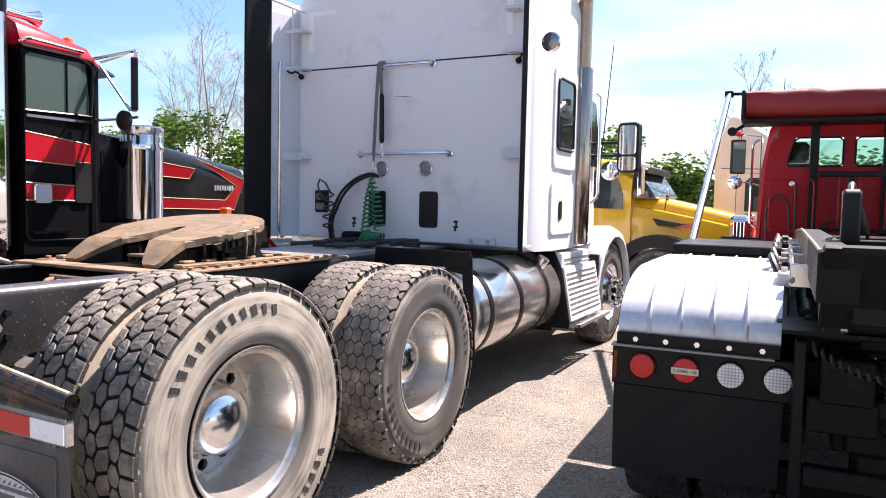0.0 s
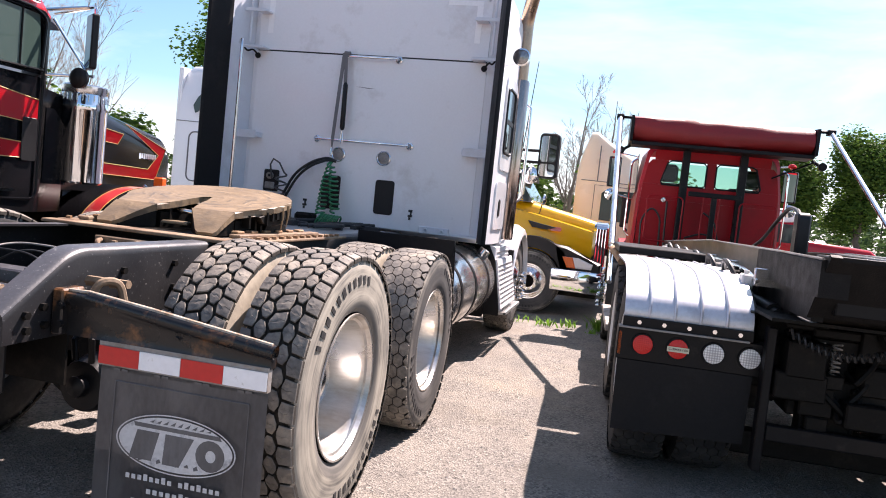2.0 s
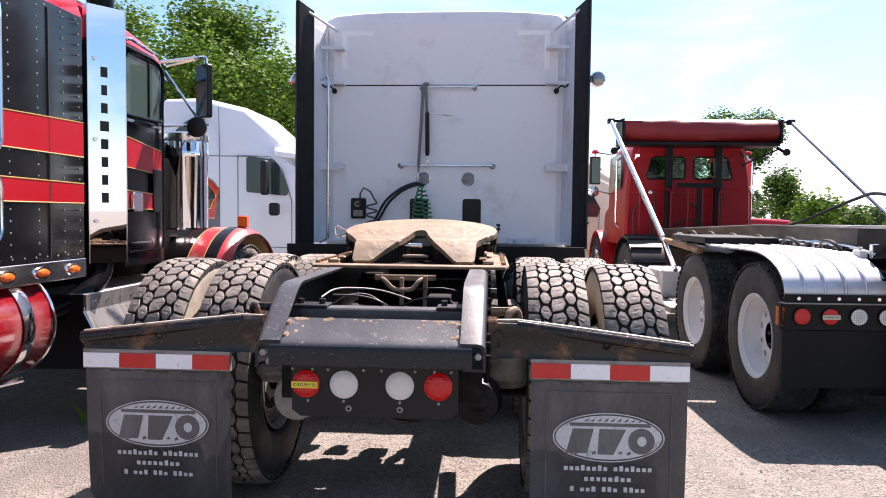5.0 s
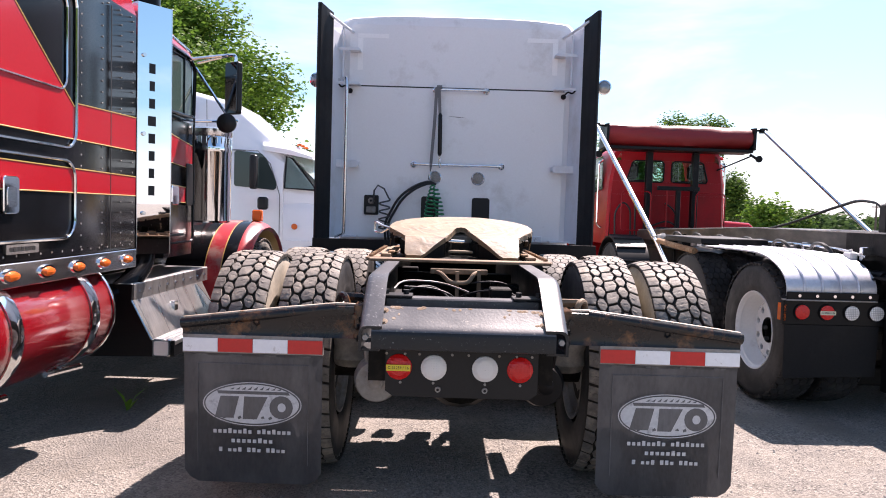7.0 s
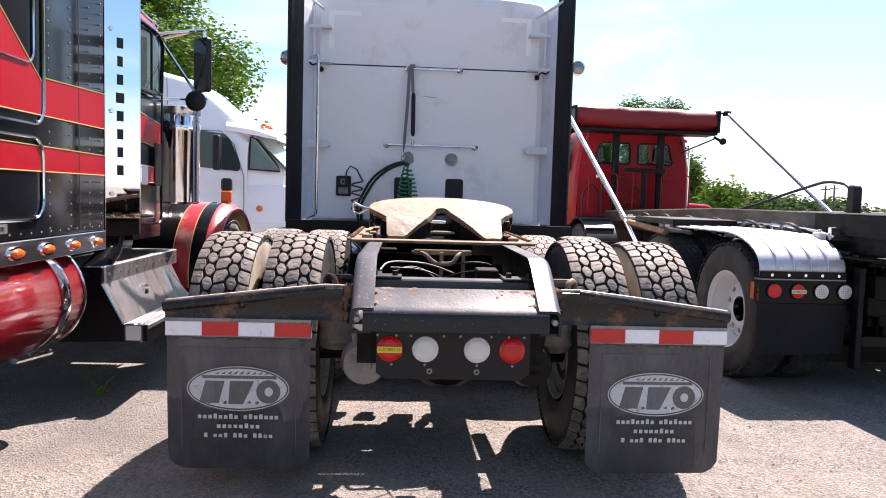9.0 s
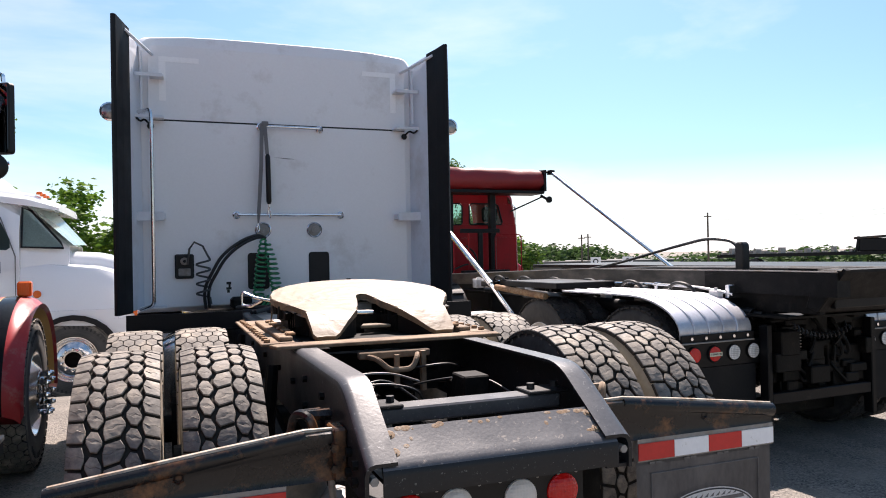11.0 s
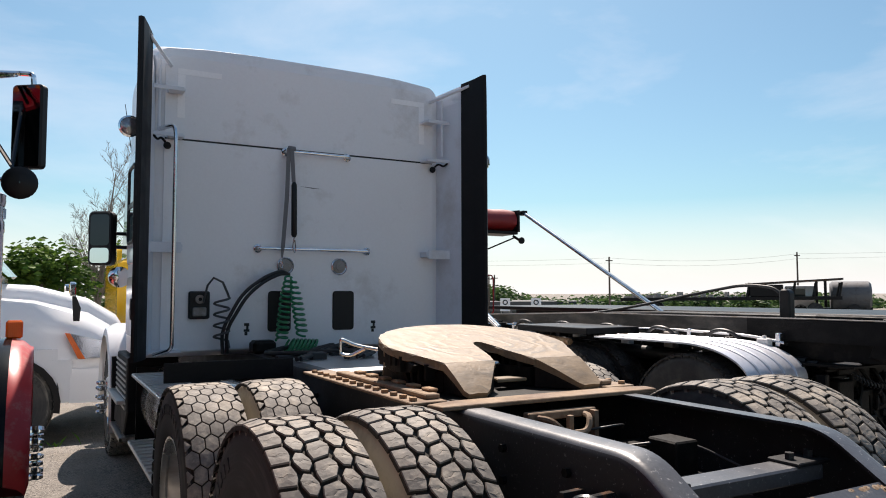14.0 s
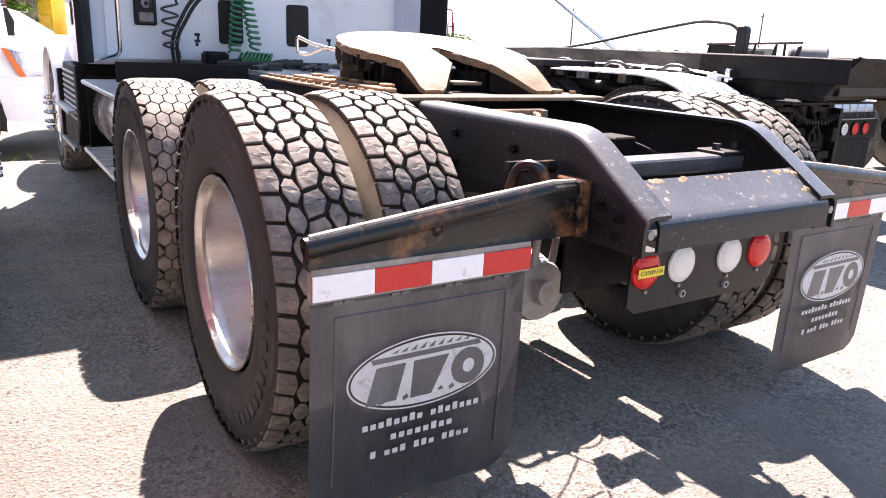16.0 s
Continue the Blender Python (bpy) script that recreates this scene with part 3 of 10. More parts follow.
# ---- tyres and wheels ----
def tyre_mesh(R, W, pattern, blocks, letters=True, seg=72, tread=False, far_shaded=False):
    """A radial truck tyre, axis along x, outer face towards +x, with a tread of separate blocks."""
    bm = mesh()
    t = W * 0.5
    prof = [(-t * 0.80, R * 0.555), (-t * 0.93, R * 0.60), (-t, R * 0.74), (-t * 0.97, R * 0.86), (-t * 0.90, R * 0.945), (-t * 0.84, R - 0.022),
            (-t * 0.5, R - 0.017), (0, R - 0.016), (t * 0.5, R - 0.017), (t * 0.84, R - 0.022), (t * 0.90, R * 0.945), (t * 0.945, R * 0.91), (t * 0.955, R * 0.905),
            (t * 0.975, R * 0.86), (t * 0.99, R * 0.80), (t * 1.0, R * 0.74), (t * 0.985, R * 0.70), (t * 0.995, R * 0.69), (t * 0.93, R * 0.60), (t * 0.90, R * 0.585), (t * 0.80, R * 0.555)]
    if not tread:
        # far_shaded: near-black rubber stands for shade on the chassis-facing side
        lathe(bm, prof, seg, "x", mats=[4] * 5 + [2] * 4 + [3 if far_shaded else 0] * 11)
    rng = random.Random(5)
    def block(shape, h, mat_i, x0, a0, shrink=0.93, side=1.0, drop_=0.0035, whole=False):
        top, low, mid = [], [], []
        mu, ms_ = sum(q[0] for q in shape) / len(shape), sum(q[1] for q in shape) / len(shape)
        for (u, s) in shape:
            a = a0 + s / R
            x = x0 + u
            edge = max(0.0, abs(x) - t * 0.70)
            rr = R - edge * 0.30
            cu, cs = (0.0, 0.0) if whole else (mu, ms_)
            a1, x1 = a0 + (cs + (s - cs) * side) / R, x0 + cu + (u - cu) * side
            mid.append(bm.verts.new((x1, (rr - drop_) * math.cos(a1), (rr - drop_) * math.sin(a1))))
            a3, x3 = a0 + (cs + (s - cs) * shrink) / R, x0 + cu + (u - cu) * shrink
            top.append(bm.verts.new((x3, rr * math.cos(a3), rr * math.sin(a3))))
            k = 1.03
            a2, x2 = a0 + (cs + (s - cs) * k * side) / R, x0 + cu + (u - cu) * k * side
            low.append(bm.verts.new((x2, (rr - h) * math.cos(a2), (rr - h) * math.sin(a2))))
        n = len(top)
        mid_co = sum((v.co for v in top), Vector()) / n
        mid_co *= (1 + 0.0012 / R)
        hub_v = bm.verts.new(mid_co)
        for i in range(n):
            f = bm.faces.new((top[i], top[(i + 1) % n], hub_v))
            f.material_index = mat_i
        for i in range(n):
            f = bm.faces.new((top[i], mid[i], mid[(i + 1) % n], top[(i + 1) % n]))
            f.material_index = mat_i
            f = bm.faces.new((mid[i], low[i], low[(i + 1) % n], mid[(i + 1) % n]))
            f.material_index = 2
    step = math.tau / blocks
    L = R * step
    if tread and pattern == "lug":
        # five columns: shoulder blocks, slim blocks between, broad blocks on the crown
        H = 0.5 * L * 0.90
        for k in range(blocks):
            for x, off, e0, e1, m0, m1, sh in ((-0.400, 0.00, 0.092, 0.080, 0.094, 0.110, 0.22), (-0.205, 0.52, 0.036, 0.036, 0.088, 0.090, 0.30), (0.0, 0.05, 0.070, 0.100, 0.122, 0.122, -0.28),
                                               (0.205, 0.52, 0.036, 0.036, 0.090, 0.088, 0.30), (0.400, 0.00, 0.080, 0.092, 0.110, 0.094, 0.22)):
                j = rng.uniform(-0.012, 0.012) * L
                e0, e1, m0, m1 = (q * W for q in (e0, e1, m0, m1))
                def sheared(pts):
                    return [(u, v + sh * u) for u, v in pts]
                z1, z2 = H * 0.10, H * 0.16
                low_half = [(-m0, -H * 0.22), (-e0, -H), (e1, -H), (m1, -H * 0.22), (m1, z2 - 0.0006), (m1 * 0.3, -z1 - 0.0006), (-m0 * 0.25, z2 - 0.0006), (-m0, -0.0006)]
                top_half = [(-m0, 0.0006), (-m0 * 0.25, z2 + 0.0006), (m1 * 0.3, -z1 + 0.0006), (m1, z2 + 0.0006), (m1, H * 0.24), (e1, H), (-e0, H), (-m0, H * 0.24)]
                block(sheared(low_half), 0.019, 1, x * W, k * step + off * step + j / R, 0.89, 0.955, 0.0045, True)
                block(sheared(top_half), 0.019, 1, x * W, k * step + off * step + j / R, 0.89, 0.955, 0.0045, True)
    elif tread:
        # honeycomb of slender six-sided blocks, every second row set off by half a block
        w = W * 0.100 - 0.0012
        p, q = L * 0.318, L * 0.165
        for k in range(blocks):
            for row, xs in ((0, (-0.4, -0.2, 0.0, 0.2, 0.4)), (1, (-0.3, -0.1, 0.1, 0.3))):
                for x in xs:
                    block([(-w, -q), (0, -p), (w, -q), (w, q), (0, p), (-w, q)], 0.015, 1, x * W, k * step + row * 0.5 * step, 0.93, 0.975, 0.003)
            for s in (-1, 1):
                block([(-s * w * 0.9, 0), (-s * w * 0.1, -p * 0.62), (s * w * 0.05, -p * 0.5), (s * w * 0.05, p * 0.5), (-s * w * 0.1, p * 0.62)], 0.014, 1, s * 0.485 * W, k * step + 0.5 * step)
    # shoulder buttons, and raised bars where the maker's name stands
    for k in range(blocks if tread else 0):
        a = (k + 0.35) * step
        c, s = math.cos(a), math.sin(a)
        box(bm, -0.004, 0.004, -0.009, 0.009, -0.007, 0.007, 0, Matrix.Translation((t * 0.90, R * 0.935 * c, R * 0.935 * s)) @ Matrix.Rotation(a, 4, "X"))
    if letters and not tread:
        for k in range(11):
            for half, base in ((0, 0.55), (1, 3.75)):
                a = base + k * 0.125
                rr = R * 0.80
                m = Matrix.Translation((t * 0.985, rr * math.cos(a), rr * math.sin(a))) @ Matrix.Rotation(a, 4, "X") @ Matrix.Rotation(0.25, 4, "X")
                for dy, dz, sy, sz in ((0.0, 0.0, 0.020, (0.0125, 0.010, 0.0145)[k % 3]),):
                    nf = len(bm.faces)
                    box(bm, -0.004, 0.004, dy - sy, dy + sy, dz - sz, dz + sz, 0, m)
                    bm.faces.ensure_lookup_table()
                    for f in bm.faces[nf:]:
                        f.material_index = 3
    bmesh.ops.recalc_face_normals(bm, faces=bm.faces)
    return bm


def dish_rim_mesh(r, deep, holes=10, seg=40):
    """A disc wheel seen from its hollow side: lip, barrel, a disc with hand holes at the depth given, hub bore."""
    bm = mesh()
    lathe(bm, [(-0.02, r * 0.93), (0.004, r * 1.035), (0.010, r * 1.03), (0.008, r * 1.0), (-0.012, r * 0.965), (-0.05, r * 0.93), (-deep + 0.03, r * 0.88), (-deep, r * 0.82)], seg)
    lathe(bm, [(-deep, r * 0.82), (-deep + 0.012, r * 0.75)], seg)
    lathe(bm, [(-deep + 0.016, r * 0.47), (-deep + 0.018, r * 0.34)], seg)
    # each sector of the disc is a patch of quads round one hand hole
    q0, q1, qm, hole = r * 0.75, r * 0.47, r * 0.61, r * 0.088
    for k in range(holes):
        a = k * math.tau / holes
        w = math.pi / holes
        edge = [(q1, -w), (q1, 0), (q1, w), (qm, w), (q0, w), (q0, 0), (q0, -w), (qm, -w)]
        def on(q, t):
            return bm.verts.new((-deep + 0.012 + 0.004 * (q0 - q) / (q0 - q1), q * math.cos(t), q * math.sin(t)))
        rim_ = [on(q, a + t) for q, t in edge]
        ring_, back = [], []
        for q, t in edge:
            d = Vector((q * math.cos(t) - qm, q * math.sin(t))).normalized() * hole
            y, z = qm + d.x, d.y
            y, z = y * math.cos(a) - z * math.sin(a), y * math.sin(a) + z * math.cos(a)
            ring_.append(bm.verts.new((-deep + 0.014, y, z)))
            back.append(bm.verts.new((-deep - 0.006, y, z)))
        for i in range(8):
            j = (i + 1) % 8
            bm.faces.new((rim_[i], rim_[j], ring_[j], ring_[i]))
            bm.faces.new((ring_[i], ring_[j], back[j], back[i]))
    bmesh.ops.remove_doubles(bm, verts=bm.verts, dist=0.0004)
    return bm


def front_rim_mesh(r, seg=40):
    bm = mesh()
    lathe(bm, [(-0.06, r * 0.93), (0.004, r * 1.035), (0.010, r * 1.03), (0.008, r * 1.0), (-0.02, r * 0.95), (-0.035, r * 0.90), (-0.005, r * 0.74), (0.035, r * 0.60), (0.045, r * 0.50), (0.045, r * 0.36)], seg)
    return bm


TYRE_LUG = part("tyre", tyre_mesh(0.565, 0.275, "lug", 40), [SIDE_CLAY, TREAD, GROOVE, RUBBER_DARK, CLAY_RUBBER], smooth=True)
TYRE_HEX = part("tyre", tyre_mesh(0.540, 0.275, "hex", 42), [SIDE_RING, TREAD, GROOVE, RUBBER_DARK, CLAY_RUBBER], smooth=True)
TYRE_CLAY = part("tyre", tyre_mesh(0.565, 0.275, "lug", 40, letters=False, far_shaded=True), [CLAY_RUBBER, TREAD, GROOVE, RUBBER_DARK, CLAY_RUBBER], smooth=True)
TYRE_CLAYHEX = part("tyre", tyre_mesh(0.540, 0.275, "hex", 42, letters=False, far_shaded=True), [CLAY_RUBBER, TREAD, GROOVE, RUBBER_DARK, CLAY_RUBBER], smooth=True)
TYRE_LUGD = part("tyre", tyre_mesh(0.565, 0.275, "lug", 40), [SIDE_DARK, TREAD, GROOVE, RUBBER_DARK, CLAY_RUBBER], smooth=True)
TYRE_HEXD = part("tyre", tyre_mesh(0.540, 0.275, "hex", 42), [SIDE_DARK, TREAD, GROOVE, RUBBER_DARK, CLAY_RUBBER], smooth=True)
# near-black tyre copy; the shadow on the hoist truck's wheels is in its colour
TYRE_SHADED = part("tyre", tyre_mesh(0.530, 0.275, "hex", 42, letters=False), [RUBBER_DARK, RUBBER_DARK, GROOVE, RUBBER_DARK, RUBBER_DARK], smooth=True)
RIM_DISH = part("rim", dish_rim_mesh(0.300, 0.245), RIM_METAL, smooth=True)
RIM_WHITE = part("rim", dish_rim_mesh(0.292, 0.13), WHITE_RIM, smooth=True)
RIM_FRONT = part("rim", front_rim_mesh(0.292), POLISHED, smooth=True)
RIM_BACK = part("rim", dish_rim_mesh(0.292, 0.05), GREY_STEEL, smooth=True)


def hub_cap_bm(r=0.138, depth0=-0.245, depth1=-0.105):
    bm = mesh()
    lathe(bm, [(depth0, r * 1.1), (depth0 + 0.02, r * 1.08), (depth1 - 0.045, r * 0.95), (depth1 - 0.03, r * 0.90), (depth1 - 0.012, r * 0.74), (depth1 + 0.002, r * 0.48), (depth1 + 0.010, r * 0.22), (depth1 + 0.012, 0.001)], 28)
    return bm


HUB = part("hub_cap", hub_cap_bm(), POLISHED, smooth=True)


def lug_bm(spike=False, ring=0.142, n=10, at=-0.172):
    bm = mesh()
    for k in range(n):
        a = k * math.tau / n + 0.3
        p = Vector((at, ring * math.cos(a), ring * math.sin(a)))
        if spike:
            tube(bm, [p, p + Vector((0.035, 0, 0)), p + Vector((0.045, 0, 0)), p + Vector((0.075, 0, 0))], [0.020, 0.018, 0.022, 0.012], 8)
        else:
            cyl(bm, p, p + Vector((0.03, 0, 0)), 0.017, 6)
    return bm


LUGS = part("lug_nut_ring", lug_bm(), GREY_STEEL)
LUGS_DEEP = part("lug_nut_ring", lug_bm(at=-0.232), GREY_STEEL)
LUGS_CHROME = part("lug_nut_ring", lug_bm(True, 0.142, 10, 0.045), CHROME, smooth=True)
TREADS = {}
TREADS[TYRE_SHADED.name] = "dark"
for t_ in (TYRE_LUG, TYRE_CLAY, TYRE_LUGD):
    TREADS[t_.name] = "lug"
for t_ in (TYRE_HEX, TYRE_CLAYHEX, TYRE_HEXD):
    TREADS[t_.name] = "hex"
TREAD_OF = {"lug": part("tread", tyre_mesh(0.565, 0.275, "lug", 44, tread=True), [RUBBER, TREAD, GROOVE, RUBBER_DARK]),
            "hex": part("tread", tyre_mesh(0.540, 0.275, "hex", 26, tread=True), [RUBBER, TREAD, GROOVE, RUBBER_DARK]),
            "dark": part("tread", tyre_mesh(0.530, 0.275, "hex", 26, tread=True), [RUBBER_DARK, RUBBER_DARK, GROOVE, RUBBER_DARK])}


def tread_of(tyre, m, parent):
    o = again(TREAD_OF[TREADS[tyre.name]], m, parent, "tread")
    o["kind"] = "stuff"


STORE = [LUGS_DEEP, TYRE_LUGD, TYRE_HEXD, TYRE_SHADED, TREAD_OF["dark"], TREAD_OF["lug"], TREAD_OF["hex"], TYRE_LUG, TYRE_HEX, TYRE_CLAY, TYRE_CLAYHEX, RIM_DISH, RIM_WHITE, RIM_FRONT, RIM_BACK, HUB, LUGS, LUGS_CHROME]


def drum_bm():
    bm = mesh()
    lathe(bm, [(-0.14, 0.02), (-0.14, 0.20), (0.10, 0.20), (0.10, 0.02)], 24)
    return bm


DRUM = part("brake_drum", drum_bm(), DARK)
STORE.append(DRUM)


def wheel(parent, x, y, z, side, tyre, rim, hub=None, lugs=None, spin=0.0, drum=True):
    """A wheel as a part of its truck; side is +1 where its outer face looks to +x."""
    w = new("wheel")
    w.empty_display_size = 0.2
    w.matrix_basis = Matrix.Translation((x, y, z)) @ Matrix.Rotation(0 if side > 0 else math.pi, 4, "Z") @ Matrix.Rotation(spin, 4, "X")
    w.parent = parent
    again(tyre, Matrix(), w, "tyre")
    tread_of(tyre, Matrix(), w)
    again(rim, pose(0.115, 0, 0), w, "rim")
    if hub:
        again(hub, pose(0.115, 0, 0), w, "hub_cap")
    if lugs:
        again(lugs, pose(0.115, 0, 0), w, "lug_nut_ring")
    if drum:
        again(DRUM, pose(-0.275, 0, 0), w, "brake_drum")
    return w


def dual(parent, y, z, half, rim=None, rim_side=0, hub=True, outer=None, inner=None, sides=(1, -1), seed=0, left=None):
    rng = random.Random(seed)
    for s in sides:
        wheel(parent, s * (half - 0.14), y, z, s, left if left and s < 0 else outer or TYRE_LUG, rim or RIM_DISH, HUB if hub else None, LUGS_DEEP if hub else LUGS, rng.uniform(0, 6))
        wheel(parent, s * (half - 0.14 - 0.335), y, z, -s, inner or TYRE_CLAY, RIM_BACK, None, None, rng.uniform(0, 6), drum=False)


def drop(y):
    """Height of the yard: level, then a gentle fall to the back row."""
    t = min(1.0, max(0.0, (y - 6.5) / 2.2))
    u = min(1.0, max(0.0, (y - 48) / 10))
    return -0.33 * t * t * (3 - 2 * t) - 1.8 * u * u * (3 - 2 * u)

# ---- ground ----
def ground():
    bm = mesh()
    xs = [-3000, -900, -300, -120, -60, -30, -16, -10] + [-8 + 0.8 * i for i in range(22)] + [12, 18, 30, 60, 120, 300, 900, 3000]
    ys = [-3000, -900, -300, -100, -40, -16, -8] + [-5 + 0.5 * i for i in range(40)] + [16, 20, 30, 40, 48, 50, 52, 54, 56, 58, 64, 90, 180, 400, 1200, 3000]
    grid = [[bm.verts.new((x, y, drop(y) + (0.006 * noise.noise(Vector((x * 0.7, y * 0.7, 0))) if -8 < x < 12 and -5 < y < 15 else 0))) for y in ys] for x in xs]
    for i in range(len(xs) - 1):
        for j in range(len(ys) - 1):
            bm.faces.new((grid[i][j], grid[i + 1][j], grid[i + 1][j + 1], grid[i][j + 1]))
    return tagged(part("ground", bm, GROUND, smooth=True), "dusty grey gravelled asphalt yard", "ground", kind="structure")


ground()


def pebbles():
    rng = random.Random(11)
    verts, faces = [], []
    for i in range(15000):
        x, y = rng.uniform(-4.5, 4.5), rng.uniform(-3.0, 7.0)
        if i % 3 == 0:
            x, y = rng.uniform(-3.2, 0.5), rng.uniform(-1.5, 3.5)
        r = rng.choice((0.0025, 0.003, 0.004, 0.004, 0.005, 0.007, 0.010))
        b = len(verts)
        for dx, dy, dz in ((1, 0, 0), (-0.2, 1, 0), (-1, -0.1, 0), (0.1, -1, 0), (0.1, 0.1, 0.8)):
            verts.append((x + dx * r * rng.uniform(0.7, 1.3), y + dy * r * rng.uniform(0.7, 1.3), drop(y) - 0.001 + dz * r))
        faces += [(b, b + 1, b + 4), (b + 1, b + 2, b + 4), (b + 2, b + 3, b + 4), (b + 3, b, b + 4)]
    me = bpy.data.meshes.new("gravel")
    me.from_pydata(verts, [], faces)
    me.materials.append(mat("loose_gravel", (0.20, 0.19, 0.178), 0.9, vary=0.3, scale=30, bump=0.0, dirt=(0.13, 0.125, 0.12), dirt_amount=0.45, dirt_scale=9))
    tagged(new("gravel", me), "loose grey gravel scattered over the yard", "gravel", kind="stuff")


pebbles()

# ---- white sleeper tractor ----
wt = thing("semi_truck", "white sleeper tractor with bare fifth wheel and black mud flaps", "semi truck")

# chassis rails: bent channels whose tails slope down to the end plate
# black lightened for the sky's sheen on upward faces, with chipped-paint specks
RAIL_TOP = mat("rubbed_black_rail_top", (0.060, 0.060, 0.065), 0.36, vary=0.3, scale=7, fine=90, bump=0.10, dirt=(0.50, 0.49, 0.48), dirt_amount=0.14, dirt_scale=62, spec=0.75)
RAIL_PATH = [Vector((0, 7.2, 1.080))] + bend([(0, 1.0, 1.082), (0, 0.050, 1.084), (0, -0.236, 0.893)], 0.075, 6)
RO = 0.430
for s in (1, -1):
    bm = mesh()
    secs = []
    for p in RAIL_PATH:
        zb = 0.788
        secs.append([(s * (RO - dx), p.y, zb if dz is None else p.z - dz) for dx, dz in
                     ((0, None), (0, 0.034), (0.005, 0.014), (0.015, 0.004), (0.030, 0.0), (0.095, 0.0), (0.095, 0.010), (0.034, 0.010), (0.020, 0.016), (0.012, 0.034), (0.012, None))])
    loft(bm, secs)
    bmesh.ops.recalc_face_normals(bm, faces=bm.faces)
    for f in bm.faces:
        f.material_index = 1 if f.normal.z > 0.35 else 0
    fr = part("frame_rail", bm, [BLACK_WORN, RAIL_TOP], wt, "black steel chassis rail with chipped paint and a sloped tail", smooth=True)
    bm = mesh()
    x0, x1 = sorted((s * (RO - 0.0125), s * (RO - 0.085)))
    box(bm, x0, x1, -0.225, 7.2, 0.788, 0.798)
    part("lower_flange", bm, BLACK_WORN, fr)
    bm = mesh()
    for y, z in ((-0.155, 0.875), (-0.150, 0.825), (-0.085, 0.895), (-0.075, 0.835), (0.02, 0.92), (0.02, 0.86), (0.30, 0.99), (0.30, 0.9), (0.62, 1.0), (0.62, 0.9), (0.9, 0.95), (1.3, 0.95), (1.8, 0.95), (2.4, 0.95), (2.6, 0.9)):
        bolt(bm, (s * RO, y, z), "x", 0.014, s * 0.016)
    part("bolts", bm, DARK, fr)

# tail end plate: a folded channel between the rails
bm = mesh()
slab(bm, [(-0.122, 0.962), (-0.205, 0.897), (-0.225, 0.886), (-0.238, 0.872), (-0.242, 0.855), (-0.242, 0.800), (-0.232, 0.797), (-0.232, 0.852), (-0.222, 0.874), (-0.122, 0.950)], "x", -0.378, 0.378)
bmesh.ops.recalc_face_normals(bm, faces=bm.faces)
# only upward faces take the glare-lightened colour; the lip stays black
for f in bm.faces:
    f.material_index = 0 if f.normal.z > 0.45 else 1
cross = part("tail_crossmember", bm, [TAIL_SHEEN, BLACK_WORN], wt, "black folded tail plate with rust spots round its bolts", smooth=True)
tilt = Matrix.Rotation(math.atan2(0.065, 0.083), 4, "X")
bm = mesh()
for x in (-0.330, 0.330):
    for y, z in ((-0.142, 0.9465), (-0.192, 0.9075)):
        at_ = Matrix.Translation((x, y, z)) @ tilt
        n0 = len(bm.verts)
        lathe(bm, [(0, 0.016), (0.0008, 0.013), (0.001, 0.001)], 9, "z")
        bolt(bm, (0, 0, 0.001), "z", 0.007, 0.003)
        bm.verts.ensure_lookup_table()
        bmesh.ops.transform(bm, matrix=at_, verts=bm.verts[n0:])
rng = random.Random(3)
for i in range(22):
    f = rng.uniform(0.0, 0.12) if i < 17 else rng.uniform(0.2, 0.95)
    at_ = Matrix.Translation((rng.uniform(-0.32, 0.32), -0.124 - 0.081 * f, 0.9607 - 0.0635 * f)) @ tilt
    n0 = len(bm.verts)
    q = rng.uniform(0.003, 0.010)
    lathe(bm, [(0, q), (0.0004, q * 0.6), (0.0005, 0.001)], 7, "z")
    bm.verts.ensure_lookup_table()
    bmesh.ops.transform(bm, matrix=at_ @ Matrix.Diagonal((rng.uniform(0.7, 2.2), 1, 1, 1)), verts=bm.verts[n0:])
part("rust_staining", bm, CHIP_RUST, cross)
for x in (-0.402, 0.402):
    bm = mesh()
    cyl(bm, (x, -0.20, 0.845), (x, -0.236, 0.845), 0.013, 6)
    part("end_bolt", bm, GREY_STEEL, cross)
for y, z, h in ((0.10, 0.978, 0.05), (1.45, 0.98, 0.16), (2.75, 0.98, 0.2)):
    bm = mesh()
    box(bm, -0.345, 0.345, y - 0.05, y + 0.05, z - h, z, 0.006)
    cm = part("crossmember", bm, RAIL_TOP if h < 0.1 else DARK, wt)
    if h < 0.1:
        bm = mesh()
        for s in (1, -1):
            box(bm, s * 0.30 - 0.075, s * 0.30 + 0.075, y - 0.055, y + 0.055, z, z + 0.012, 0.003)
            for dx in (-0.045, 0.045):
                cyl(bm, (s * 0.30 + dx, y, z + 0.01), (s * 0.30 + dx, y, z + 0.032), 0.014, 6)
        pieces("bracket", bm, BLACK_WORN, cm)

